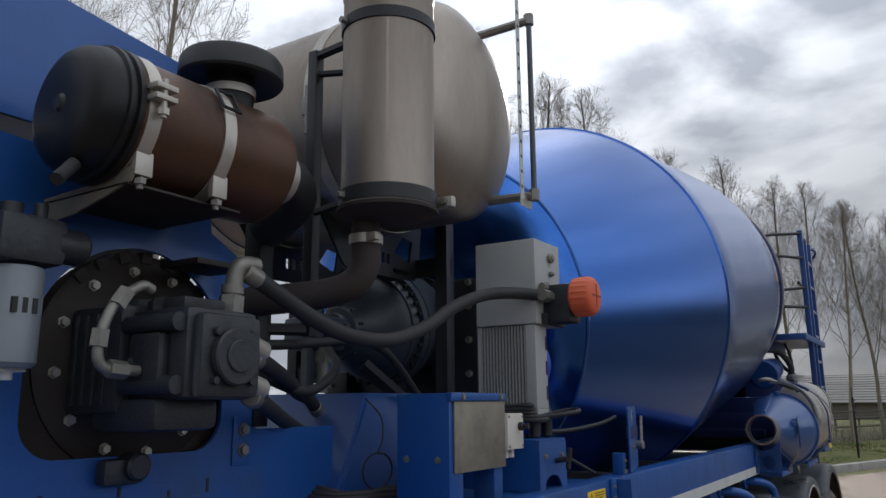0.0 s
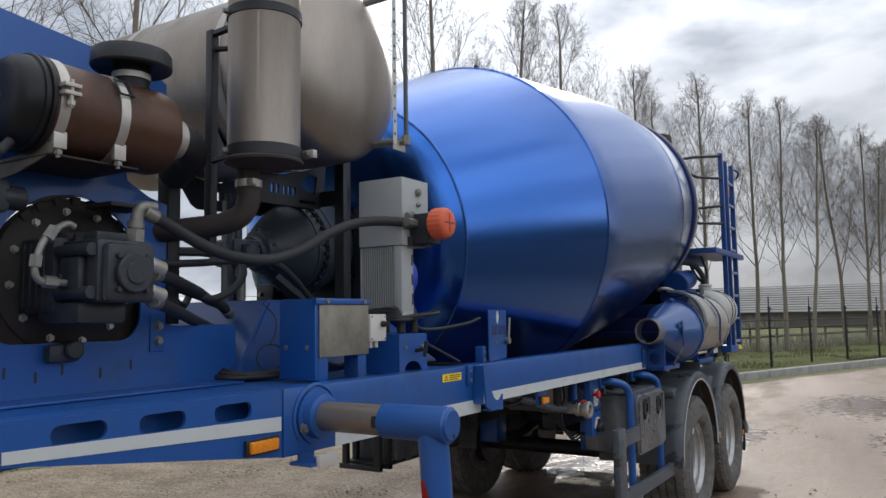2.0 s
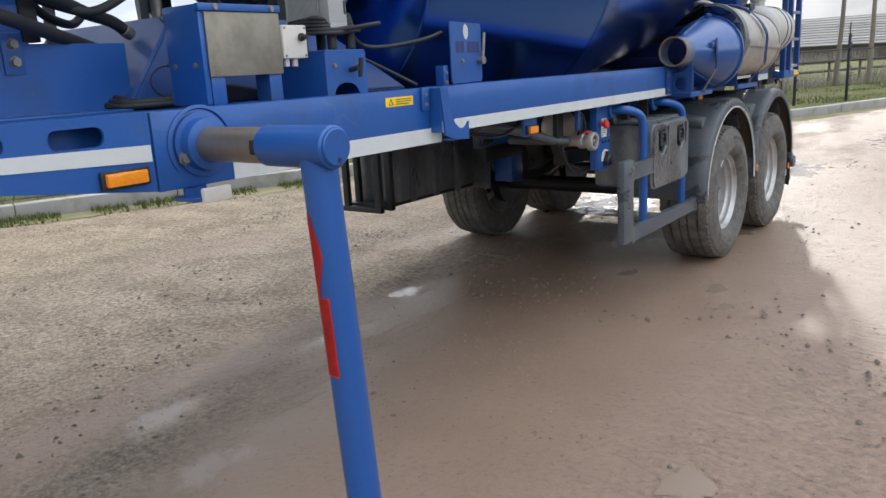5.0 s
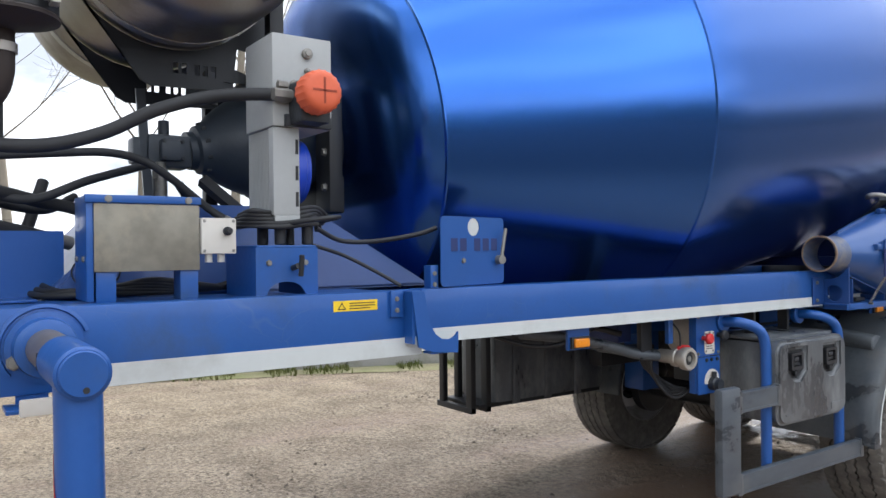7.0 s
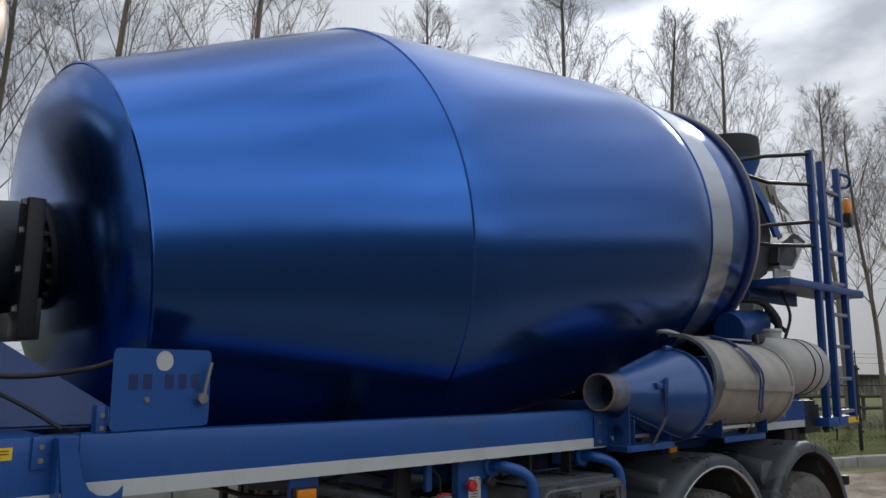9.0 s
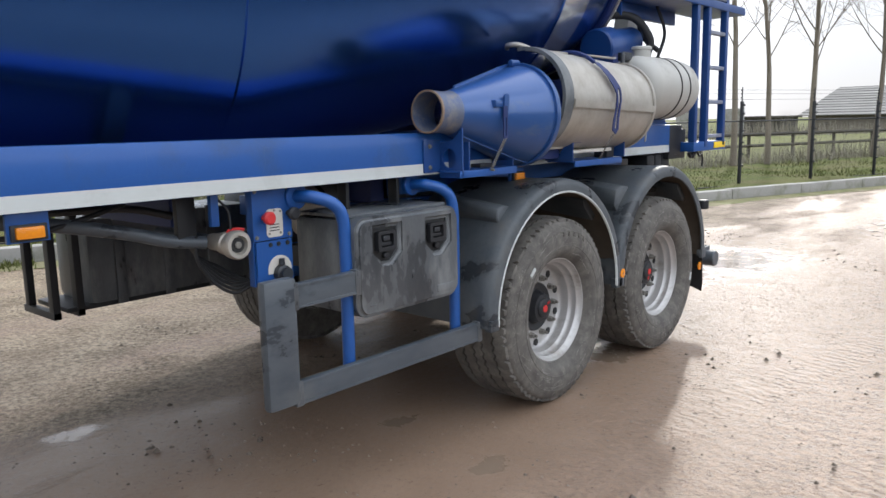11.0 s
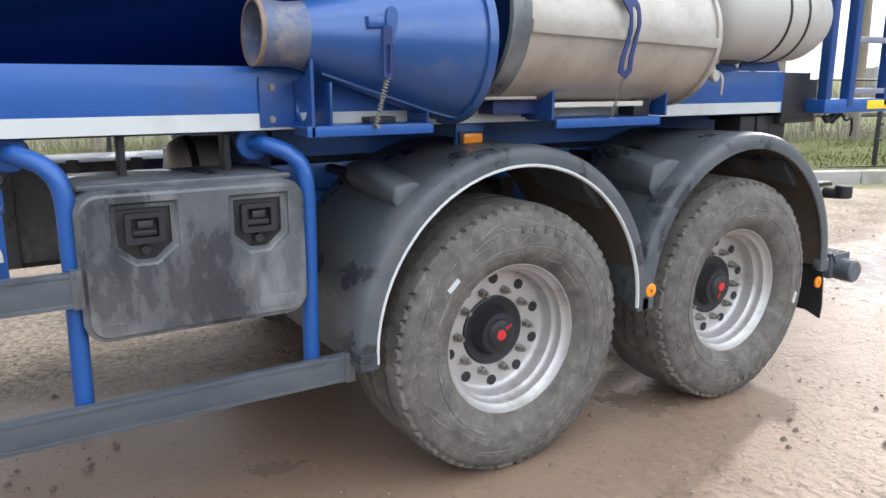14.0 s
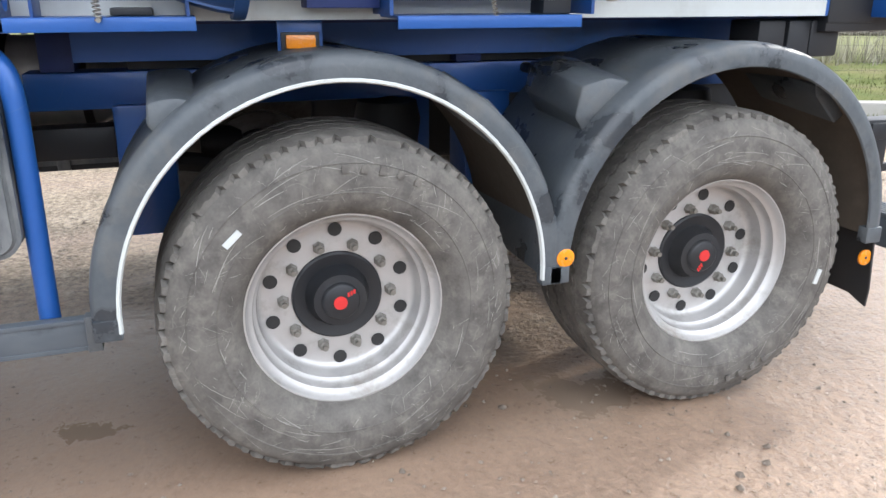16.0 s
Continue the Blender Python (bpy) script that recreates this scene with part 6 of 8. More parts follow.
    part("heat_shield", bm, BROWN, trailer)


build_air_filter()


def build_fuel_filter():
    c = Vector((0.60, -5.70, 0))
    f = part("fuel_filter", lathe(bmesh.new(), [(1.895, 0), (1.895, 0.045), (1.905, 0.054), (2.085, 0.055), (2.095, 0.050), (2.095, 0)], (0, 0, 1), c, 32), FILTERWHITE, trailer, "white screw-on fuel filter")
    rod_bm = bmesh.new()
    rod(rod_bm, c + Vector((0, 0, 1.872)), c + Vector((0, 0, 1.896)), 0.014, 12)
    box(rod_bm, (c.x - 0.02, c.y - 0.03, 1.888), (c.x + 0.02, c.y + 0.03, 1.895), 0)
    part("drain_tap", rod_bm, WHITE, f)
    bm = bmesh.new()
    box(bm, (c.x - 0.055, c.y - 0.065, 2.10), (c.x + 0.055, c.y + 0.075, 2.20), 0.02)
    rod(bm, (c.x + 0.02, c.y + 0.05, 2.15), (c.x + 0.02, c.y + 0.13, 2.15), 0.038, 18, cap=0.008)
    rod(bm, (c.x, c.y - 0.02, 2.19), (c.x, c.y - 0.02, 2.225), 0.022, 12)
    rod(bm, (c.x, c.y + 0.04, 2.19), (c.x, c.y + 0.04, 2.235), 0.014, 12)
    part("filter_head", bm, CAST, f)
    for i in range(3):
        part("label_bar", boxed((c.x + 0.045, c.y - 0.028 + i * 0.02, 2.0), (c.x + 0.0556, c.y - 0.018 + i * 0.02, 2.03), 0), INK_SHADE, f)


build_fuel_filter()


def build_cooler():
    cool = part("oil_cooler", boxed((0.705, -4.03, 2.10), (0.955, -3.81, 2.415), 0.008), GREYBOX, trailer, "grey hydraulic oil tank with cooler below")
    for y, z, r in ((-3.905, 2.355, 0.019), (-3.905, 2.295, 0.011), (-3.955, 2.245, 0.015)):
        bm = bmesh.new()
        rod(bm, (0.955, y, z), (0.970, y, z), r, 16, cap=0.003)
        rod(bm, (0.968, y, z), (0.976, y, z), r * 0.6, 16, cap=0.002)
        part("sight_plug", bm, ZINC, cool)
    for x in (0.72, 0.78):
        part("lid_hinge", boxed((x, -3.98, 2.414), (x + 0.05, -3.96, 2.424), 0.002), GREYBOX, cool)
    # return filter with its orange cap
    bm = bmesh.new()
    box(bm, (0.955, -3.975, 2.105), (1.06, -3.865, 2.245), 0.012)
    box(bm, (0.955, -3.99, 2.10), (0.975, -3.82, 2.14), 0.002)
    filt = part("return_filter", bm, CAST, cool)
    bm = bmesh.new()
    n, ring = 40, []
    prof = [(1.06, 0.058), (1.07, 0.068), (1.125, 0.068), (1.14, 0.060), (1.146, 0.045)]
    for s, r in prof:
        ring.append([bm.verts.new((s, -3.93 + (r + (0.0035 if k % 2 else 0)) * math.cos(6.2832 * k / n), 2.195 + (r + (0.0035 if k % 2 else 0)) * math.sin(6.2832 * k / n))) for k in range(n)])
    for p, q in zip(ring, ring[1:]):
        for k in range(n):
            bm.faces.new((p[k], p[(k + 1) % n], q[(k + 1) % n], q[k]))
    bm.faces.new(ring[-1])
    bmesh.ops.recalc_face_normals(bm, faces=bm.faces)
    cap = part("filler_cap", bm, ORANGE, filt, "orange ribbed filler cap")
    # darker bars laid on the cap paint the shade of its grooves
    for a, b in (((1.144, -3.972, 2.1915), (1.1475, -3.888, 2.1985)), ((1.144, -3.9335, 2.153), (1.1475, -3.9265, 2.237))):
        part("cap_groove", boxed(a, b, 0), GROOVE, cap)
    bm = bmesh.new()
    rod(bm, (0.985, -4.04, 2.20), (0.985, -3.97, 2.20), 0.022, 6)
    rod(bm, (0.975, -4.02, 2.235), (0.975, -3.985, 2.235), 0.014, 6)
    part("fitting", bm, ZINC, filt)
    # cooler matrix
    core = part("cooler_frame", boxed((0.905, -4.025, 1.80), (0.945, -3.93, 2.098), 0.003), GREYBOX, cool)
    for lo, hi in (((0.705, -4.025, 1.80), (0.905, -3.93, 1.815)), ((0.705, -4.02, 1.815), (0.715, -3.93, 2.098)), ((0.705, -4.02, 1.775), (0.945, -3.93, 1.80))):
        part("frame_bar", boxed(lo, hi, 0.002), GREYBOX, core)
    # the core's dark colour holds the shade between the fins
    part("core", boxed((0.715, -4.013, 1.815), (0.905, -3.94, 2.098), 0), FINS, cool)
    for i in range(15):
        x = 0.718 + i * 0.0128
        part("fin", boxed((x, -4.022, 1.817), (x + 0.0042, -4.010, 2.097), 0), GREYBOX, core)
    for z in (1.86, 1.95, 2.04):
        part("edge_slot", boxed((0.944, -3.945, z - 0.03), (0.9465, -3.935, z + 0.02), 0), INK_SHADE, core)
    bm = bmesh.new()
    lathe(bm, [(0.0, 0.120), (0.03, 0.120), (0.035, 0.112), (0.05, 0.112), (0.05, 0.0)], (0, 1, 0), (0.825, -3.93, 1.96), 32)
    part("fan_shroud", bm, BRIGHTBLUE, cool, "bright blue fan shroud")
    bm = bmesh.new()
    box(bm, (0.72, -4.02, 1.765), (0.95, -3.86, 1.778), 0.003)
    for x in (0.755, 0.915):
        for y in (-3.99, -3.89):
            rod(bm, (x, y, 1.70), (x, y, 1.767), 0.02, 12, cap=0.004)
    part("rubber_mount", bm, BLACK, cool)
    # blue stand with a scalloped foot
    foot = [(-4.105, 1.527), (-4.07, 1.527)] + [(-4.065 + 0.065 * (1 - math.cos(radians(a))), 1.527 + 0.05 * math.sin(radians(a)) ** 0.7) for a in range(20, 180, 20)] + [(-3.925, 1.527), (-3.885, 1.527), (-3.885, 1.69), (-4.105, 1.69)]
    st = part("cooler_stand", side_plate(foot, [], 0.985, 0.008), BLUE, trailer)
    part("stand_top", boxed((0.68, -4.10, 1.690), (0.985, -3.89, 1.698), 0.002), BLUE, st)
    for y in (-4.098, -3.90):
        part("stand_side", boxed((0.68, y, 1.525), (0.977, y + 0.008, 1.69), 0), BLUE, st)
    for y in (-4.06, -3.93):
        bolt(st, (0.985, y, 1.64), r=0.008, h=0.008)
    bm = bmesh.new()
    rod(bm, (0.985, -3.975, 1.622), (1.03, -3.975, 1.63), 0.010, 10)
    rod(bm, (1.025, -3.965, 1.595), (1.035, -3.965, 1.665), 0.009, 10)
    part("latch", bm, BLACK, st)


build_cooler()


def build_foot_cables():
    for k in range(5):
        z, q = 1.755 + 0.012 * k, 0.012 * k
        hose([(0.80, -4.14 + q, z), (0.90 + q, -4.10, z + 0.01), (0.955 - q, -4.00, z + 0.006), (0.93, -3.88 - q, z + 0.02), (0.86, -3.83, z + 0.03), (0.80, -3.80 + q, z)], 0.0085, "cable", RUBBER, False)


build_foot_cables()


def build_control_box():
    b = part("control_box", boxed((0.755, -4.605, 1.535), (0.94, -4.585, 1.85), 0.002), BLUE, trailer, "blue control box with a dull sheet-metal front")
    part("box_body", boxed((0.757, -4.585, 1.632), (0.94, -4.285, 1.846), 0.003), BLUE, b)
    part("front_sheet", boxed((0.941, -4.585, 1.622), (0.947, -4.275, 1.826), 0.002), GALV, b, "dull stained sheet-metal cover")
    part("top_lip", boxed((0.935, -4.61, 1.828), (0.952, -4.27, 1.852), 0.003), BLUE, b)
    for y in (-4.545, -4.31):
        bolt(b, (0.952, y, 1.840), r=0.009, h=0.006)
    for y in (-4.55, -4.305):
        part("leg", boxed((0.86, y - 0.028, 1.528), (0.935, y + 0.028, 1.632), 0.002), BLUE, b)
    for x in (0.79, 0.90):
        bolt(b, (x, -4.605, 1.66), (0, -1, 0), 0.008, 0.006)
    sw = part("switch_box", boxed((0.90, -4.272, 1.672), (0.955, -4.158, 1.787), 0.006), CREAM, trailer, "cream plastic switch box")
    bm = bmesh.new()
    rod(bm, (0.955, -4.19, 1.745), (0.972, -4.19, 1.745), 0.014, 14, cap=0.003)
    rod(bm, (0.972, -4.19, 1.745), (0.99, -4.19, 1.745), 0.009, 10)
    part("knob", bm, BLACK, sw)
    for y in (-4.24, -4.20):
        bm = bmesh.new()
        rod(bm, (0.925, y, 1.645), (0.925, y, 1.673), 0.012, 8)
        part("cable_gland", bm, CREAM, sw)
    for y in (-4.262, -4.168):
        for z in (1.682, 1.777):
            bolt(sw, (0.955, y, z), r=0.004, h=0.003)


build_control_box()


def build_landing_leg(sgn):
    y, z = -4.73, 1.425
    X = lambda v: sgn * v
    leg = new("landing_leg")
    leg.parent = trailer
    leg["label"] = "blue swing-out landing leg with bare steel arm"
    bm = bmesh.new()
    lathe(bm, [(0, 0.098), (0.012, 0.098), (0.014, 0.082), (0.045, 0.078), (0.05, 0.060), (0.05, 0)], (sgn, 0, 0), (X(1.05), y, z), 40)
    boss = part("boss", bm, BLUE, leg)
    bolt(boss, (X(1.064), y - 0.075, z - 0.035), (sgn, 0, 0), 0.016, 0.016)
    part("boss_rim", lathe(bmesh.new(), [(0, 0.118), (0.006, 0.118), (0.008, 0.108), (0, 0.104)], (sgn, 0, 0), (X(1.05), y, z), 40, -70, 130), BLUE, leg)
    bm = bmesh.new()
    rod(bm, (X(1.05), y, z), (X(1.37), y, z), 0.052, 32)
    part("arm", bm, STEEL, leg, "bare scratched steel arm")
    bm = bmesh.new()
    rod(bm, (X(1.36), y, z), (X(1.625), y, z), 0.058, 36, cap=0.006)
    rod(bm, (X(1.622), y, z), (X(1.632), y, z), 0.050, 36, cap=0.003)
    part("sleeve", bm, BLUE, leg)
    part("cap_hole", rod(bmesh.new(), (X(1.631), y + 0.004, z - 0.034), (X(1.6335), y + 0.004, z - 0.034), 0.007, 14), INK_SHADE, leg)
    part("pin_hole", boxed((X(1.355) - 0.01, y - 0.056, z - 0.02), (X(1.355) + 0.012, y - 0.048, z + 0.02), 0.008), INK_SHADE, leg)
    bm = bmesh.new()
    rod(bm, (X(1.555), y, z - 0.02), (X(1.640), y, 0.10), 0.050, 32)
    part("post", bm, BLUE, leg)
    bm = bmesh.new()
    rod(bm, (X(1.645), y, 0.02), (X(1.624), y, 0.34), 0.042, 24)
    box(bm, (X(1.645) - 0.11, y - 0.11, 0.0), (X(1.645) + 0.11, y + 0.11, 0.02), 0.004)
    part("foot", bm, BLUE, leg)
    if sgn > 0:
        # torn red tape on the post's front
        def tape(z0, z1, a0, a1, torn):
            bm = bmesh.new()
            rows = []
            n = 26
            for i in range(n + 1):
                t = i / n
                zz = z1 + (z0 - z1) * t
                lo = a0
                hi = a1
                if torn:
                    hi = a0 + (a1 - a0) * (0.45 + 0.55 * math.sin(min(1, t * 1.6) * math.pi * 0.5) - 0.75 * max(0, t - 0.5) * 1.4)
                cx = 1.555 + (1.405 - zz) * 0.065
                rows.append([bm.verts.new((cx + 0.0512 * math.cos(radians(lo + (hi - lo) * k / 8)), y + 0.0512 * math.sin(radians(lo + (hi - lo) * k / 8)), zz)) for k in range(9)])
            for p, q in zip(rows, rows[1:]):
                for k in range(8):
                    bm.faces.new((p[k], p[k + 1], q[k + 1], q[k]))
            bmesh.ops.solidify(bm, geom=bm.faces[:], thickness=0.0008)
            return bm
        part("red_tape", tape(1.02, 1.25, 225, 290, True), REDTAPE, leg, "torn red reflective tape")
        part("red_tape", tape(0.79, 1.02, 232, 292, False), REDTAPE, leg, "red reflective tape")
        # bracket and clear lamp below the boss
        bm = bmesh.new()
        box(bm, (1.02, -4.83, 1.262), (1.12, -4.69, 1.275), 0.003)
        box(bm, (1.03, -4.80, 1.275), (1.038, -4.72, 1.297), 0)
        br = part("lamp_bracket", bm, BLUE, trailer)
        part("work_lamp", boxed((1.115, -4.80, 1.255), (1.135, -4.70, 1.300), 0.006), CREAM, br, "small clear lamp")
    return leg


build_landing_leg(1)
build_landing_leg(-1)


def turned(profile, x, y, z, seg=64, sgn=1):
    return lathe(bmesh.new(), [(s * sgn, r) for s, r in profile], (1, 0, 0), (x, y, z), seg)


SCUFF = material("pale_rubber_scuff", (0.36, 0.35, 0.32), 0.9, second=(0.24, 0.23, 0.21), scale=20)


def build_wheel():
    """One wheel at the origin, its outer side towards +x."""
    w = new("wheel")
    w.parent = trailer
    w["label"] = "truck wheel with grey dusty tyre and silver rim"
    prof = [(-0.375, 0.286), (-0.378, 0.300), (-0.385, 0.33), (-0.392, 0.40), (-0.402, 0.46), (-0.398, 0.492), (-0.385, 0.504), (-0.075, 0.506), (-0.044, 0.507), (-0.028, 0.5005), (-0.017, 0.485), (-0.005, 0.452), (0.004, 0.405), (0.001, 0.365), (-0.010, 0.332), (-0.034, 0.308), (-0.062, 0.292), (-0.075, 0.284)]
    tyre = part("tyre", turned(prof, 0, 0, 0, 72), TYRE, w, smooth=60)
    # tread: five ribs with zigzag edges; the outer ribs are notched at the shoulder
    bm = bmesh.new()
    n = 264
    for row, (xa, xb) in enumerate(((-0.396, -0.324), (-0.311, -0.250), (-0.237, -0.190), (-0.177, -0.112), (-0.099, -0.036))):
        rings = []
        for k in range(n):
            a, z = 2 * math.pi * k / n, 0.0055 * (1 if k % 4 < 2 else -1)
            x0, x1, top = xa + (z if row else 0), xb + (z if row < 4 else 0), 0.530
            t0 = t1 = top
            notch = k % 4 == 3 and (k * 7) % 11 > 1
            if row == 4:
                x1, t1 = (x1 - 0.020, top - 0.006) if notch else (x1, top - 0.012 + 0.003 * ((k * 5) % 7 - 3) / 3)
            if row == 0:
                x0, t0 = (x0 + 0.008, top - 0.008) if notch else (x0, top - 0.011)
            rings.append([bm.verts.new((x, q * math.cos(a), q * math.sin(a))) for x, q in ((x0, 0.503), (x0, t0), (x1, t1), (x1 + (0.006 if row == 4 and not notch else 0), 0.492 if row == 4 else 0.503))])
        for k in range(n):
            p, q = rings[k], rings[(k + 1) % n]
            for m in range(3):
                bm.faces.new((p[m], p[m + 1], q[m + 1], q[m]))
    bmesh.ops.recalc_face_normals(bm, faces=bm.faces)
    tagged(part("tread", bm, TYRE, tyre), kind="stuff")
    for r, h in ((0.452, 0.0012), (0.372, 0.0012)):
        x = 0.0025 if r < 0.42 else -0.0045
        part("sidewall_ring", turned([(x - 0.004, r - 0.004), (x + h, r - 0.0015), (x + h, r + 0.0015), (x - 0.006, r + 0.004)], 0, 0, 0, 64), TYRE, tyre)
    # scuffs and stamped marks on the sidewall
    rng = random.Random(77)
    wall = [(0.325, -0.016), (0.34, -0.006), (0.365, 0.001), (0.405, 0.004), (0.452, -0.005), (0.485, -0.017), (0.5005, -0.028)]
    verts, faces = [], []
    for k in range(230):
        r0, a0 = rng.uniform(0.33, 0.485), rng.uniform(0, 6.283)
        arc, drift, wd = rng.uniform(0.02, 0.09) * (5 if rng.random() < 0.2 else 1), rng.gauss(0, 0.035), rng.uniform(0.0003, 0.0009)
        rows = []
        for i in range(6):
            t = i / 5
            rr = min(0.480, max(0.33, r0 + drift * t))
            xx = np.interp(rr, [w[0] for w in wall], [w[1] for w in wall]) + 0.0012
            a = a0 + arc * t
            ww = wd * math.sin(math.pi * (0.08 + 0.84 * t))
            rows.append([(xx, (rr + e * ww) * math.cos(a), (rr + e * ww) * math.sin(a)) for e in (-1, 1)])
        for p, q in zip(rows, rows[1:]):
            i = len(verts)
            verts += [p[0], p[1], q[1], q[0]]
            faces.append((i, i + 1, i + 2, i + 3))
    me = bpy.data.meshes.new("scuff")
    me.from_pydata(verts, [], faces)
    me.materials.append(SCUFF)
    sc = new("scuff", me)
    sc.parent = tyre
    tagged(sc, kind="stuff")
    for k in range(5):
        a = radians(62 + 7 * k)
        part("stamped_mark", boxed((0.0025, -0.010, -0.012), (0.0060, 0.010, 0.012), 0.0015, pose(0, 0.437 * math.cos(a), 0.437 * math.sin(a)) @ pose(0, 0, 0, math.degrees(a) - 90, 0, 0)), TYRE, tyre)
    rim = part("rim", turned([(-0.38, 0.284), (-0.376, 0.288), (-0.070, 0.2935), (-0.056, 0.2975), (-0.052, 0.2965), (-0.052, 0.2925), (-0.060, 0.2885), (-0.072, 0.284), (-0.080, 0.276), (-0.084, 0.2695), (-0.098, 0.2685), (-0.112, 0.2675), (-0.122, 0.261), (-0.128, 0.254), (-0.150, 0.2515), (-0.170, 0.2495), (-0.182, 0.245), (-0.1885, 0.237), (-0.1910, 0.228), (-0.1905, 0.20), (-0.190, 0.142), (-0.205, 0.135), (-0.215, 0.135), (-0.215, 0.20), (-0.30, 0.26), (-0.38, 0.296)], 0, 0, 0, 72), RIM, w, "silver painted steel rim", smooth=35)
    hole_bm, nut_bm = bmesh.new(), bmesh.new()
    # a black disc on the rim paints each vent hole's shade
    rod(hole_bm, (0, 0, 0), (0.0025, 0, 0), 0.0215, 20)
    hole = part("vent_hole", hole_bm, INK_SHADE, rim)
    lathe(nut_bm, [(0, 0), (0, 0.019), (0.008, 0.019), (0.010, 0.0165), (0.026, 0.0165), (0.030, 0.013), (0.030, 0.009), (0.046, 0.009), (0.046, 0)], (1, 0, 0), (0, 0, 0), 6)
    nut = part("wheel_nut", nut_bm, ZINC, rim, smooth=20)
    for k in range(10):
        for proto, r, off in ((hole, 0.212, 18), (nut, 0.1675, 0)):
            a = radians(36 * k + off)
            ob = proto if k == 0 else new(proto.name.split(".")[0], proto.data)
            ob.parent = rim
            ob.location = (-0.1905 + (0.002 if proto is hole else 0), r * math.cos(a), r * math.sin(a))
    hub = part("hub", turned([(-0.20, 0.142), (-0.184, 0.1405), (-0.180, 0.134), (-0.188, 0.10), (-0.160, 0.086), (-0.138, 0.082), (-0.135, 0.060), (-0.124, 0.056), (-0.120, 0.050), (-0.120, 0)], 0, 0, 0, 48), BLACK, w, "black hub cap with red disc")
    part("hub_disc", turned([(-0.120, 0.0215), (-0.117, 0.020), (-0.117, 0)], 0, -0.004, -0.002, 24), RED, hub)
    for i in range(3):
        part("logo_bar", boxed((-0.120, 0.018 + i * 0.009, 0.016 + i * 0.004), (-0.1175, 0.024 + i * 0.009, 0.030 + i * 0.004), 0), RED, hub)
    part("weight_label", boxed((0.004, -0.028, -0.009), (0.0085, 0.028, 0.009), 0, pose(0, -0.31, 0.27) @ pose(0, 0, 0, 43, 0, 0)), WHITE, tyre, "small white sticker")
    return w


def build_running_gear():
    w = build_wheel()
    for y, sgn, turn in ((0.0, 1, 0), (1.305, 1, -150), (0.0, -1, 20), (1.305, -1, 100)):
        m = pose(sgn * 1.272, y, 0.522, 0, 0, 0 if sgn > 0 else 180) @ pose(0, 0, 0, turn if sgn > 0 else -turn, 0, 0)
        if y == 0.0 and sgn == 1:
            w.matrix_basis = m
        else:
            copy_thing(w, m)
    for y in (0.0, 1.305):
        bm = bmesh.new()
        rod(bm, (-1.08, y, 0.522), (1.08, y, 0.522), 0.07, 20)
        for sgn in (1, -1):
            rod(bm, (sgn * 0.80, y, 0.522), (sgn * 0.875, y, 0.522), 0.20, 32)
        part("axle", bm, BLACK, trailer)
        for sgn in (1, -1):
            bm = bmesh.new()
            tube(bm, [(sgn * 0.49, y - 0.52, 0.66), (sgn * 0.49, y, 0.60), (sgn * 0.49, y + 0.35, 0.66)], 0.05, 8)
            part("spring_arm", bm, BLACK, trailer)
            bm = bmesh.new()
            lathe(bm, [(0.70, 0.05), (0.72, 0.11), (0.80, 0.125), (0.88, 0.115), (0.96, 0.125), (1.03, 0.11), (1.05, 0.05)], (0, 0, 1), (sgn * 0.49, y + 0.33, 0), 28)
            part("air_spring", bm, RUBBER, trailer)


build_running_gear()


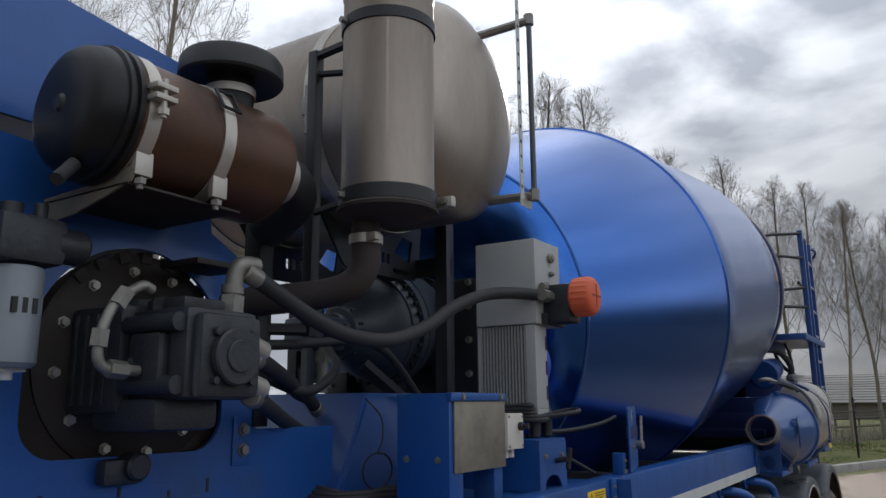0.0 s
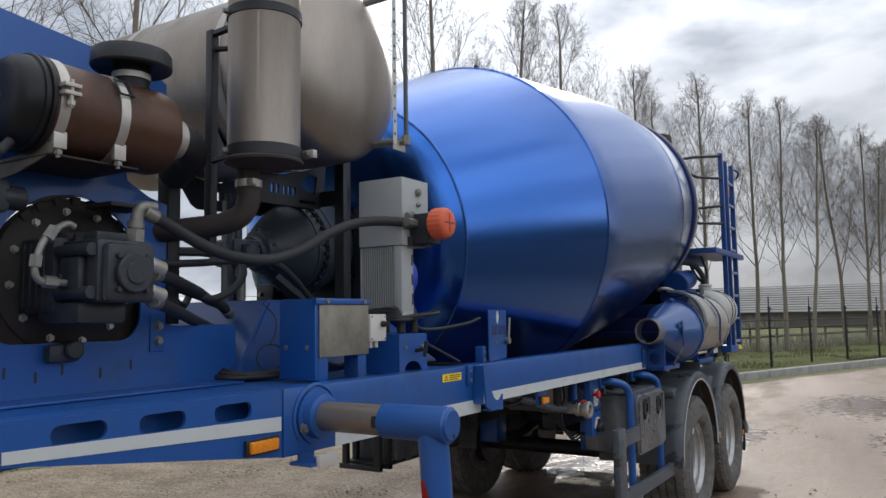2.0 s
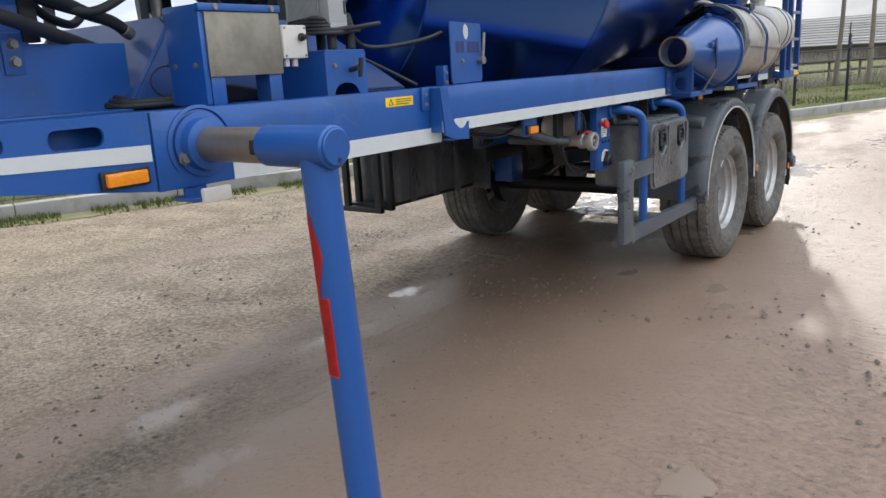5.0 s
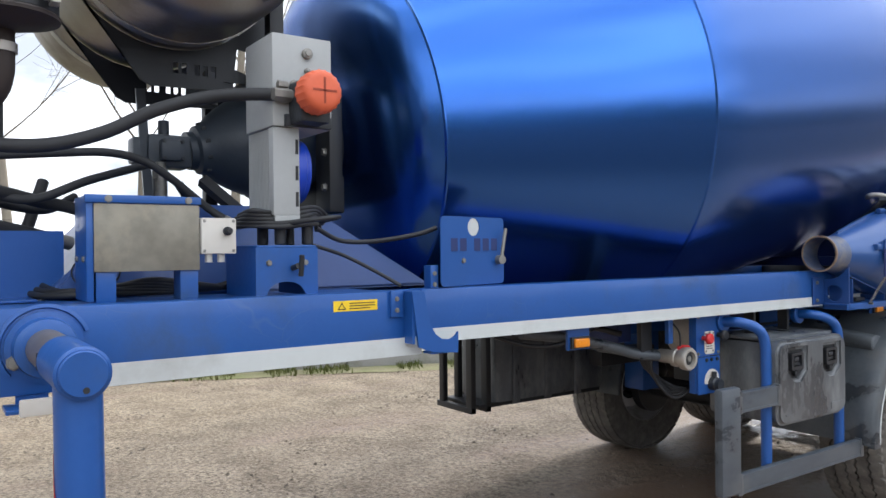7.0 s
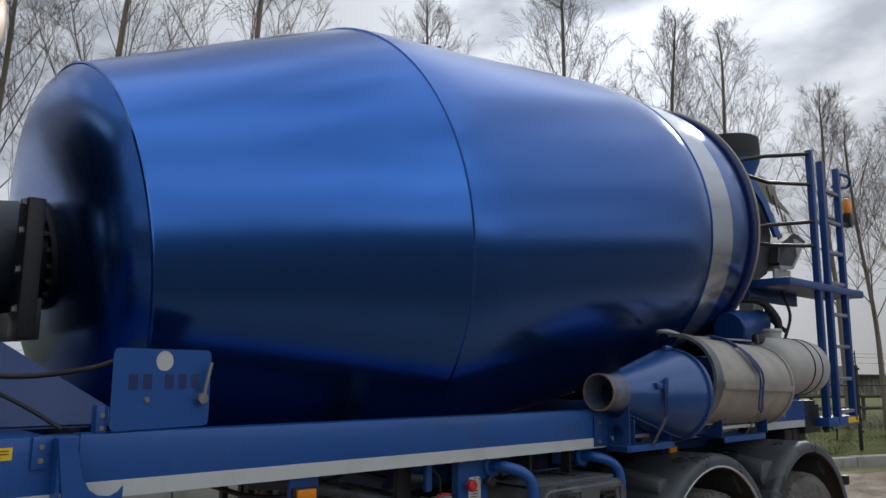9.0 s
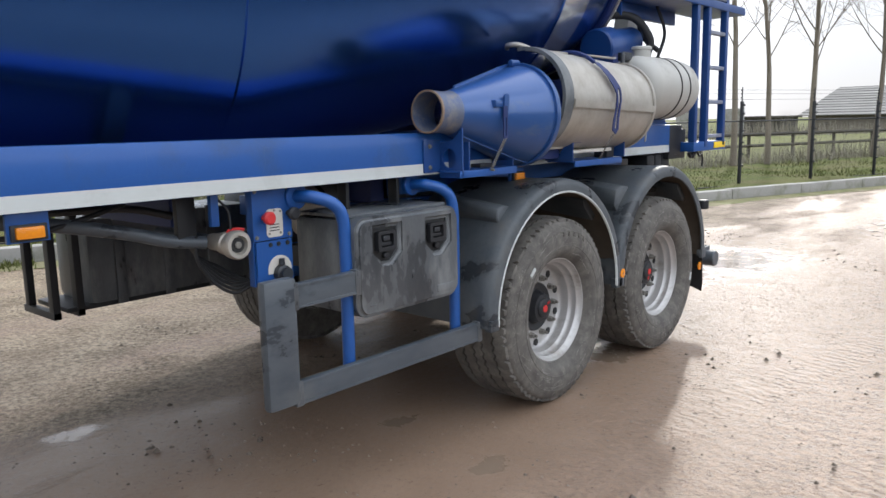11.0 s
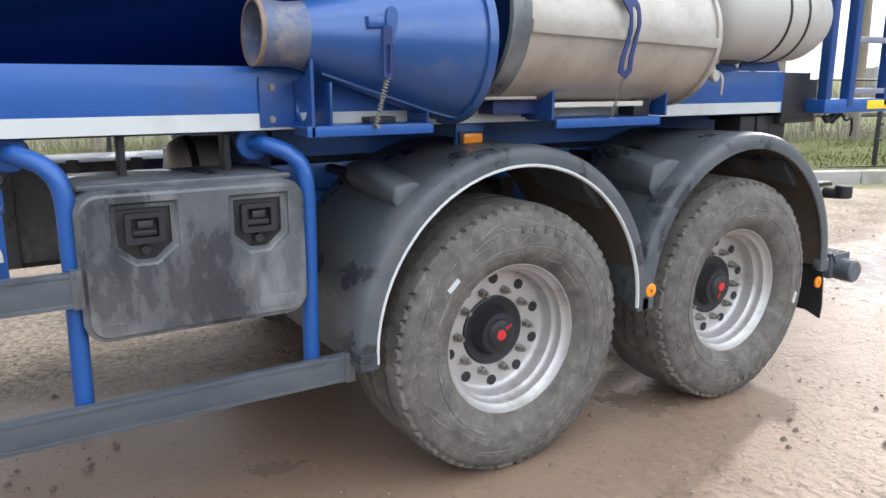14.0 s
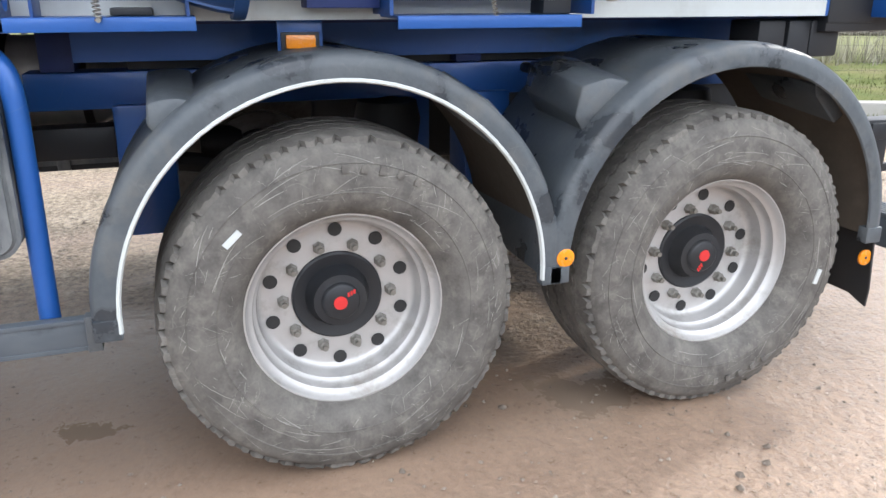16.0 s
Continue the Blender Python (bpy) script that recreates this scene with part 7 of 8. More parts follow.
def build_mudguard(cy, sgn, trim):
    """A moulded half-round wing: shell, rolled lip and mounting blocks."""
    cz, r = 0.585, 0.672
    xo, xi = sgn * 1.275, sgn * 0.59
    g = new("mudguard")
    g.parent = trailer
    g["label"] = "dark grey moulded plastic mudguard"
    bm = bmesh.new()
    sec = [(xi, r - 0.02), (xi, r), (xo - sgn * 0.10, r + 0.008), (xo - sgn * 0.07, r + 0.012), (xo - sgn * 0.02, r + 0.006), (xo - sgn * 0.004, r - 0.008), (xo, r - 0.030), (xo, r - 0.062), (xo - sgn * 0.006, r - 0.066), (xo - sgn * 0.014, r - 0.060), (xo - sgn * 0.02, r - 0.02), (xi, r - 0.02)]
    n = 40
    rings = []
    for i in range(n + 1):
        a = radians(-2 + 184 * i / n)
        rings.append([bm.verts.new((x, cy - q * math.cos(a), cz + q * math.sin(a))) for x, q in sec])
    for p, q in zip(rings, rings[1:]):
        for k in range(len(sec) - 1):
            bm.faces.new((p[k], p[k + 1], q[k + 1], q[k]))
    bm.faces.new(rings[0][:-1]), bm.faces.new(rings[-1][:-1])
    bmesh.ops.remove_doubles(bm, verts=bm.verts, dist=1e-5)
    bmesh.ops.recalc_face_normals(bm, faces=bm.faces)
    shell = part("shell", bm, WING, g, smooth=50)
    shell.data.materials.append(MUD)
    for f in shell.data.polygons:            # mud thrown up inside the wing
        if math.hypot(f.center.y - cy, f.center.z - cz) < r - 0.012 and abs(f.center.x) < 1.257:
            f.material_index = 1
    front = [(-0.42, 1.195), (-0.485, 1.185), (-0.49, 1.13), (-0.45, 1.08), (-0.36, 1.14), (-0.36, 1.185)]
    for poly in (front if trim else [(-0.45, 1.205), (-0.545, 1.185), (-0.56, 1.09), (-0.50, 1.00), (-0.36, 1.12), (-0.36, 1.19)], [(0.36, 1.16), (0.37, 1.12), (0.47, 1.02), (0.505, 1.05), (0.49, 1.12), (0.45, 1.16)]):
        bm = plate(bmesh.new(), [(cy + a, b) for a, b in poly], [], lambda u, v, w: (sgn * (0.80 + w), u, v), 0.38)
        bmesh.ops.bevel(bm, geom=bm.edges[:], offset=0.006, segments=1, affect="EDGES")
        for v in bm.verts:                   # the block dies away into the shell towards its outer end
            v.co.z -= max(0.0, abs(v.co.x) - 1.05) * 0.35
        part("mount_block", bm, WING, g)
    part("bracket_pipe", rod(bmesh.new(), (sgn * 0.5, cy - 0.44, 1.14), (sgn * 1.0, cy - 0.44, 1.14), 0.02, 10), BLACK, g)
    if trim:
        bm = bmesh.new()
        rings = []
        for i in range(n + 1):
            a = radians(-2 + 184 * i / n)
            rings.append([bm.verts.new((x, cy - q * math.cos(a), cz + q * math.sin(a))) for x, q in ((sgn * 1.2755, r - 0.057), (sgn * 1.2785, r - 0.059), (sgn * 1.2785, r - 0.066), (sgn * 1.268, r - 0.070))])
        for p, q in zip(rings, rings[1:]):
            for k in range(3):
                bm.faces.new((p[k], p[k + 1], q[k + 1], q[k]))
        bmesh.ops.recalc_face_normals(bm, faces=bm.faces)
        part("white_trim", bm, WHITE, g, "white edge trim")
    for k, s in enumerate((-1, 1)):
        part("end_cap", boxed((min(xo - sgn * 0.04, xo + sgn * 0.003), cy + s * 0.64 - 0.035, 0.545), (max(xo - sgn * 0.04, xo + sgn * 0.003), cy + s * 0.64 + 0.035, 0.605), 0.006), WING, g)
    return g


def build_reflector(y, z, x=1.268):
    r = part("reflector", lathe(bmesh.new(), [(0, 0), (0, 0.030), (0.008, 0.030), (0.010, 0.026), (0.010, 0)], (1, 0, 0), (x, y, z), 28), AMBER, trailer, "round amber reflector")
    part("reflector_screw", lathe(bmesh.new(), [(0.010, 0.006), (0.012, 0.004), (0.012, 0)], (1, 0, 0), (x, y, z), 10), INK_SHADE, r)


for sg in (1, -1):
    build_mudguard(0.0, sg, sg > 0)
    build_mudguard(1.305, sg, False)
build_reflector(0.684, 0.628)
build_reflector(1.965, 0.475, 1.235)


def build_mudflap():
    for sgn in (1, -1):
        bm = plate(bmesh.new(), [(0.87, 0.60), (1.25, 0.60), (1.25, 0.34), (1.24, 0.27), (1.16, 0.30), (0.87, 0.30)], [], lambda a, b, w, s=sgn: (s * a, 1.975 + w + (0.6 - b) * 0.10, b), 0.008)
        part("mudflap", bm, RUBBER, trailer)


build_mudflap()


def build_toolbox():
    lo, hi = (0.80, -1.475, 0.765), (1.20, -0.815, 1.195)
    tb = part("toolbox", boxed((0.78, lo[1] + 0.012, lo[2] + 0.01), (1.13, hi[1] - 0.012, hi[2] - 0.008), 0.03), PLASTIC, trailer, "dusty dark grey plastic toolbox with two latches")
    pockets = [[(y - 0.074, 1.142), (y + 0.074, 1.142), (y + 0.074, 1.036), (y + 0.026, 0.994), (y - 0.026, 0.994), (y - 0.074, 1.036)] for y in (-1.295, -0.965)]
    bm = side_plate(rounded(lo[1], lo[2], hi[1], hi[2], 0.065, 6), pockets, 1.20, 0.085)
    bmesh.ops.bevel(bm, geom=[e for e in bm.edges if all(v.co.x > 1.199 for v in e.verts) and len(e.link_faces) == 2 and e.calc_face_angle(0) > 0.5], offset=0.018, segments=3, affect="EDGES")
    door = part("door", bm, PLASTIC, tb)
    for y in (-1.295, -0.965):
        # the pointed pocket goes right through the door's skin
        pocket = part("latch", boxed((1.16, y - 0.10, 0.975), (1.172, y + 0.10, 1.165), 0.002), INK_SHADE, door, "black latch")
        part("latch_frame", side_plate(rounded(y - 0.054, 1.040, y + 0.054, 1.128, 0.010), [rounded(y - 0.037, 1.058, y + 0.037, 1.114, 0.006)], 1.199, 0.024), BLACK, pocket)
        part("latch_handle", boxed((1.176, y - 0.034, 1.062), (1.190, y + 0.034, 1.078), 0.003), BLACK, pocket)
        part("latch_bolt", boxed((1.174, y - 0.020, 1.084), (1.194, y + 0.022, 1.106), 0.004), CAST, pocket)
        part("lock", rod(bmesh.new(), (1.172, y, 1.020), (1.194, y, 1.020), 0.015, 14, cap=0.003), BLACK, pocket)
    for lo2, hi2 in (((-0.98, 0.800), (-0.86, 0.835)), ((-1.41, 0.815), (-1.37, 0.82)), ((-1.15, 0.895), (-1.142, 0.915))):
        part("embossed_panel", boxed((1.199, lo2[0], lo2[1]), (1.2035, hi2[0], hi2[1]), 0.001), PLASTIC, door)
    part("lid_flange", boxed((0.80, lo[1] + 0.02, hi[2] - 0.004), (1.13, hi[1] - 0.02, hi[2] + 0.012), 0.005), PLASTIC, tb)
    for y in (-1.30, -0.98):
        part("hanger", boxed((0.90, y - 0.010, 1.20), (0.96, y + 0.010, 1.324), 0.003), BLACK, tb)


build_toolbox()


def build_guard():
    g = new("side_guard")
    g.parent = trailer
    g["label"] = "dark grey side underrun guard"
    bm = bmesh.new()
    for lo, hi in (((1.165, -1.955, 0.505), (1.215, -1.805, 1.012)),):
        box(bm, lo, hi, 0.018)
    part("end_post", bm, GUARD, g)
    part("lower_rail", boxed((1.175, -1.82, 0.50), (1.21, -0.672, 0.592), 0.005), GUARD, g)
    part("upper_rail", boxed((1.175, -1.82, 0.885), (1.21, -1.478, 0.983), 0.005), GUARD, g)
    for lo, hi in (((1.174, -0.70, 0.495), (1.214, -0.664, 0.597)), ((1.174, -1.50, 0.880), (1.214, -1.470, 0.988)), ((1.174, -1.83, 0.495), (1.2135, -1.795, 0.597)), ((1.174, -1.83, 0.88), (1.2135, -1.795, 0.988))):
        part("end_cap", boxed(lo, hi, 0.004), PLASTIC, g)
    for y0, y1, z0, z1 in ((-1.795, -0.70, 0.50, 0.592), (-1.795, -1.50, 0.885, 0.983)):
        for z in (z0 + 0.001, z1 - 0.013):
            part("folded_edge", boxed((1.209, y0, z), (1.2125, y1, z + 0.012), 0.001), GUARD, g)
    for y0 in (-1.60, -0.90):
        bm = bmesh.new()
        tube(bm, [(0.98, y0, 1.292), (1.06, y0 + 0.02, 1.29), (1.115, y0 + 0.075, 1.262), (1.135, y0 + 0.11, 1.20), (1.14, y0 + 0.115, 1.05), (1.14, y0 + 0.112, 0.80), (1.14, y0 + 0.110, 0.56)], 0.027, 16)
        p = part("stay_pipe", bm, BLUE, g, "bent blue tube stay")
        part("stay_flange", rod(bmesh.new(), (0.955, y0, 1.292), (0.985, y0, 1.292), 0.055, 24, cap=0.004), BLUE, p)


build_guard()


def build_valve_panel():
    p = part("valve_panel", side_plate(rounded(-1.815, 1.125, -1.625, 1.335, 0.004), [], 0.97, 0.008), BLUE, trailer, "blue panel with air brake valves")
    part("lower_panel", side_plate(rounded(-1.808, 0.935, -1.632, 1.121, 0.004), [], 0.974, 0.008), BLUE, p)
    part("side_wall", boxed((0.925, -1.815, 0.94), (0.962, -1.803, 1.33), 0.002), BLUE, p)
    part("instruction_plate", side_plate(rounded(-1.752, 1.135, -1.672, 1.250, 0.015), [], 0.9725, 0.0025), CREAM, p, "off-white instruction plate")
    for y, z, mat in ((-1.762, 1.218, RED), (-1.640, 1.226, BLACK)):
        bm = bmesh.new()
        lathe(bm, [(0, 0.012), (0.025, 0.012), (0.030, 0.026), (0.045, 0.027), (0.052, 0.020), (0.052, 0)], (1, 0, 0), (0.97, y, z), 20)
        part("brake_knob", bm, mat, p, "red push-pull knob" if mat is RED else "black push-pull knob")
    part("gauge_plate", side_plate(circle(-1.70, 1.0, 0.058, 20, 0, 180) + [(-1.758, 0.985), (-1.642, 0.985)], [], 0.977, 0.003), CREAM, p, "half-round off-white plate")
    bm = bmesh.new()
    lathe(bm, [(0, 0.034), (0.03, 0.034), (0.035, 0.026), (0.055, 0.026), (0.055, 0)], (1, 0, 0), (0.974, -1.70, 0.985), 24)
    rod(bm, (0.99, -1.70, 1.02), (0.99, -1.70, 1.045), 0.012, 10)
    part("coupling", bm, CAST, p)
    for y in (-1.80, -1.64):
        for z in (1.325, 1.14):
            bolt(p, (0.97, y, z), r=0.007, h=0.006)
    for y in (-1.74, -1.70, -1.655):
        bolt(p, (0.974, y, 1.105), r=0.008, h=0.006, mat=BLACK)
    for y, z in ((-1.745, 1.238), (-1.712, 1.243), (-1.682, 1.238), (-1.74, 1.15), (-1.685, 1.15)):
        bolt(p, (0.9725, y, z), r=0.004, h=0.004)
    for i in range(3):
        part("text_bar", boxed((0.9725, -1.738, 1.160 + i * 0.012), (0.9732, -1.69, 1.164 + i * 0.012), 0), INK_SHADE, p)
    # water valve beside it
    v = part("water_valve", lathe(bmesh.new(), [(0.82, 0.034), (0.90, 0.034), (0.905, 0.046), (0.93, 0.046), (0.935, 0.040), (0.96, 0.040), (0.965, 0.056), (0.995, 0.058), (1.005, 0.052), (1.005, 0.038), (0.985, 0.034), (0.985, 0.022), (0.99, 0.018), (0.99, 0)], (1, 0, 0), (0, -1.905, 1.128), 28), STRAP, trailer, "grey hose coupling with red handle")
    part("coupling_bore", rod(bmesh.new(), (0.9885, -1.905, 1.128), (0.992, -1.905, 1.128), 0.030, 20), INK_SHADE, v)
    part("coupling_pin", rod(bmesh.new(), (0.991, -1.905, 1.128), (1.0, -1.905, 1.128), 0.014, 14, cap=0.003), ZINC, v)
    bm = bmesh.new()
    tube(bm, [(0.93, -1.905, 1.165), (0.93, -1.90, 1.178), (0.94, -1.875, 1.182), (0.95, -1.845, 1.178)], 0.008, 8)
    part("handle", bm, RED, v, "red lever handle")
    bm = bmesh.new()
    rod(bm, (0.40, -1.905, 1.128), (0.86, -1.905, 1.128), 0.028, 14)
    part("pipe", bm, GUARD, v)
    part("support", boxed((0.80, -2.06, 1.12), (0.83, -1.98, 1.32), 0.004), BLACK, trailer)
    part("support", boxed((0.90, -1.97, 1.20), (0.925, -1.935, 1.323), 0.004), BLUE, trailer)
    part("drain_pipe", tube(bmesh.new(), [(0.72, -2.75, 1.29), (0.74, -2.5, 1.255), (0.77, -2.25, 1.20), (0.80, -2.08, 1.15), (0.84, -1.95, 1.13)], 0.026, 12), GUARD, trailer)
    for k in range(6):
        hose([(0.84 - 0.02 * k, -1.99, 1.16), (0.83 - 0.02 * k, -1.985 + 0.012 * k, 1.06), (0.84 - 0.02 * k, -1.92 + 0.015 * k, 0.96 + 0.01 * k), (0.86 - 0.02 * k, -1.84 + 0.01 * k, 0.91 + 0.012 * k), (0.90 - 0.02 * k, -1.76, 0.95)], 0.007, "air_line", BLACK, False)
    hose([(0.90, -1.93, 1.31), (0.93, -1.90, 1.26), (0.935, -1.895, 1.20), (0.93, -1.90, 1.165)], 0.005, "air_line", BLACK, False)


build_valve_panel()


def build_underside():
    # air reservoir above the toolbox
    bm = bmesh.new()
    lathe(bm, [(-1.02, 0), (-1.02, 0.07), (-1.0, 0.13), (-0.96, 0.155), (-0.66, 0.155), (-0.60, 0.13), (-0.56, 0.07), (-0.55, 0)], (0, 1, 0), (0.25, 0, 1.115), 36)
    tank = part("air_reservoir", bm, CHUTE, trailer, "pale cylindrical air reservoir")
    for y in (-0.94, -0.70):
        part("reservoir_strap", lathe(bmesh.new(), [(y - 0.015, 0.155), (y - 0.015, 0.159), (y + 0.015, 0.159), (y + 0.015, 0.155)], (0, 1, 0), (0.25, 0, 1.115), 32), BROWN, tank)
    # far-side box and its guard frame
    box_ = part("far_locker", boxed((-1.18, -1.73, 0.60), (-0.74, -0.66, 1.10), 0.05), PLASTIC, trailer, "black plastic locker under the far beam")
    for y in (-1.55, -1.25, -0.95):
        part("locker_rib", boxed((-0.745, y - 0.03, 0.59), (-0.725, y + 0.03, 1.105), 0.006), PLASTIC, box_)
    for y in (-1.92, -1.79):
        bm = bmesh.new()
        for lo, hi in (((-1.12, y - 0.02, 0.56), (-1.07, y + 0.02, 1.30)), ((-0.80, y - 0.02, 0.56), (-0.74, y + 0.02, 1.30)), ((-1.15, y - 0.021, 0.56), (-0.74, y + 0.021, 0.60))):
            box(bm, lo, hi, 0.004)
        part("locker_frame", bm, BLACK, trailer)
    part("locker_tray", boxed((-1.16, -1.86, 0.585), (-0.75, -0.70, 0.612), 0.004), BLACK, trailer)
    # dark beam, brake chambers and lines between the axles
    part("suspension_beam", boxed((0.30, -1.15, 0.86), (0.42, -0.60, 0.97), 0.01), BLACK, trailer)
    part("suspension_beam", boxed((-0.42, -1.15, 0.86), (-0.30, -0.60, 0.97), 0.01), BLACK, trailer)
    for x in (0.55, -0.55):
        for y in (-0.22, 1.09):
            part("brake_chamber", lathe(bmesh.new(), [(-0.10, 0), (-0.10, 0.07), (-0.06, 0.085), (0.05, 0.085), (0.10, 0.06), (0.10, 0)], (0, 1, 0), (x * 1.15, y, 0.70), 20), BLACK, trailer)
    # black plates added so that the arches look shaded inside
    for sgn in (1, -1):
        x0, x1 = sorted((sgn * 0.44, sgn * 0.452))
        part("arch_shade_plate", boxed((x0, 0.62, 0.62), (x1, 1.95, 1.322), 0), BLACK, trailer)
    # unseen panel added across the chassis to stop sun passing under it
    part("cross_member", boxed((-0.86, 1.98, 0.56), (0.34, 2.05, 1.322), 0.008), BLACK, trailer)
    # belly and cross members are a deeper blue than the beams
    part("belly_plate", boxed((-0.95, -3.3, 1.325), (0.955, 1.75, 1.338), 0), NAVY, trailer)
    for sgn in (1, -1):
        x0, x1 = sorted((sgn * 0.606, sgn * 0.60))
        part("inner_skirt", boxed((x0, -0.70, 1.20), (x1, 1.9, 1.322), 0), BLUE, trailer)
    hose([(0.7, -2.9, 1.29), (0.75, -2.75, 1.24), (0.78, -2.6, 1.23), (0.75, -2.4, 1.26), (0.7, -2.2, 1.30)], 0.010, "air_line", BLACK, False)
    hose([(0.4, -2.6, 1.30), (0.45, -2.4, 1.27), (0.5, -2.1, 1.26), (0.6, -1.95, 1.22)], 0.016, "air_line", BLACK, False)


build_underside()


def build_rear():
    # ladder and hand rail on the beam's tail
    lad = new("ladder")
    lad.parent = trailer
    lad["label"] = "blue steel ladder with hand rail"
    X = 1.13
    # rails in the darker blue, with their shade put into the colour
    for y in (2.22, 2.56):
        part("rail", boxed((X - 0.025, y - 0.025, 1.36), (X + 0.025, y + 0.025, 3.50), 0.004), DARKSHADEBLUE, lad)
    for k in range(8):
        z = 1.44 + 0.26 * k
        part("rung", boxed((X - 0.02, 2.24, z - 0.014), (X + 0.02, 2.54, z + 0.014), 0.003), RUNG, lad)
    part("hand_post", boxed((X - 0.03, 2.00, 1.40), (X + 0.02, 2.05, 3.56), 0.004), DARKSHADEBLUE, lad)
    for z, low in ((3.53, 3.27), (2.96, 2.76)):
        loop = [(X, 2.02, z), (0.92, 1.66, z - 0.05), (0.72, 1.36, z - 0.12), (0.72, 1.36, z - 0.17), (0.95, 1.62, low - 0.02), (X, 2.02, low)]
        # loops in black, standing for blue rails in shade
        part("hand_rail", tube(bmesh.new(), loop, 0.016, 8, straight=True), BLACK, lad)
    part("hand_rail", tube(bmesh.new(), [(X, 2.58, 3.47), (X + 0.05, 2.72, 3.44), (X, 2.80, 3.38), (X - 0.05, 2.60, 3.36)], 0.014, 8), DARKSHADEBLUE, lad)
    # slab in the darker blue, painted as its shaded underside looks
    bm = boxed((0.80, 1.42, 2.395), (1.16, 2.92, 2.455), 0.006)
    box(bm, (0.80, 1.42, 2.30), (0.84, 2.30, 2.395), 0.004)
    part("platform", bm, DARKSHADEBLUE, trailer, "blue rear platform beam in a shaded tone")
    lamp = part("beacon", lathe(bmesh.new(), [(3.21, 0), (3.21, 0.036), (3.23, 0.040), (3.32, 0.037), (3.345, 0.026), (3.352, 0)], (0, 0, 1), (1.0, 3.14, 0), 24), AMBER, trailer, "amber warning beacon")
    part("beacon_foot", boxed((0.968, 3.108, 3.08), (1.032, 3.172, 3.21), 0.006), BLACK, lamp)
    part("beacon_stem", boxed((0.985, 2.56, 3.08), (1.015, 3.12, 3.11), 0.004), BLACK, lamp)
    # bottom bracket and end light of the tail
    part("tail_bracket", boxed((1.0, 2.0, 1.33), (1.15, 2.62, 1.40), 0.005), BLUE, trailer)
    part("tail_reflector", boxed((1.15, 2.38, 1.345), (1.155, 2.60, 1.392), 0.002), YELLOW, trailer, "amber reflector strip")
    part("tail_plate", boxed((0.98, 1.805, 1.31), (1.045, 2.02, 1.532), 0.006), BLACK, trailer)
    for y, z, q in ((1.62, 1.25, 0.07), (1.74, 1.20, 0.06), (1.86, 1.24, 0.08)):
        part("valve_block", boxed((0.84, y - q, z - 0.05), (1.0, y + q * 0.7, 1.322), 0.015), BLACK, trailer)
    rng = random.Random(31)
    for k in range(9):                       # loose lines hanging under the tail
        y, x = 1.62 + 0.085 * k, rng.uniform(0.86, 1.02)
        hose([(x, y, 1.315), (x + 0.01, y + 0.02, 1.298 - rng.uniform(0, 0.02)), (x, y + 0.06, 1.292 - rng.uniform(0, 0.015)), (x, y + 0.11, 1.315)], rng.uniform(0.011, 0.017), "air_line", BLACK, False)
    hose([(1.0, 2.40, 1.33), (1.01, 2.44, 1.28), (1.01, 2.49, 1.29), (1.01, 2.51, 1.24), (1.01, 2.50, 1.19)], 0.007, "air_line", BLACK, False)
    # feed hopper over the drum mouth
    bm = bmesh.new()
    lathe(bm, [(3.42, 0.17), (3.56, 0.21), (3.74, 0.285), (3.75, 0.275), (3.58, 0.20), (3.41, 0.15)], (0, 0, 1), (0.15, 2.58, 0), 40)
    hop = part("feed_hopper", bm, BLUE, trailer, "blue feed hopper with black rubber apron")
    part("rubber_apron", lathe(bmesh.new(), [(3.74, 0.282), (3.84, 0.292), (3.97, 0.285), (3.96, 0.275), (3.76, 0.272)], (0, 0, 1), (0.15, 2.58, 0), 40), RUBBER, hop)
    # housing of the drum mouth with its perforated side, and the discharge scoop
    shell = [(1.62, 3.06), (1.80, 3.34), (2.12, 3.44), (2.45, 3.16), (2.52, 2.98), (2.40, 2.62), (2.02, 2.46), (1.62, 2.45)]
    house = part("discharge_housing", plate(bmesh.new(), shell, [], lambda a, b, w: (0.55 - w, a, b), 1.10), BLACK, trailer, "black housing of the drum mouth with pale perforated plates")
    part("edge_plate", plate(bmesh.new(), [(2.00, 3.38), (2.10, 3.42), (2.33, 3.26), (2.58, 2.97), (2.47, 2.95), (2.24, 3.22)], [], lambda a, b, w: (0.622 - w, a, b), 0.03), BLUE, house, "blue edge plate")
    holes = [circle(2.22 + 0.098 * i + 0.05 * k, 3.385 - 0.075 * i - 0.095 * k, 0.022, 8) for i in range(5) for k in range(3)]
    part("perforated_plate", plate(bmesh.new(), [(2.12, 3.455), (2.36, 3.50), (2.59, 3.43), (2.63, 3.34), (2.88, 3.23), (3.04, 3.05), (2.58, 2.965), (2.33, 3.24)], holes, lambda a, b, w: (0.585 - w, a, b), 0.012), GALV, house, "pale perforated sheet")
    for k in range(5):
        y, z = 2.40 + 0.11 * k, 3.42 - 0.075 * k
        part("sheet_rib", rod(bmesh.new(), (0.592, y, z), (0.592, y + 0.10, z - 0.16), 0.008, 6), GALV, house)
    scoop = part("discharge_scoop", plate(bmesh.new(), [(2.46, 2.72), (2.50, 2.88), (2.86, 3.04), (3.10, 2.99), (3.06, 2.96), (2.84, 2.99), (2.54, 2.86), (2.52, 2.72)], [], lambda a, b, w: (0.62 - w, a, b), 0.52), CAST, trailer, "dark discharge scoop with a pale worn end")
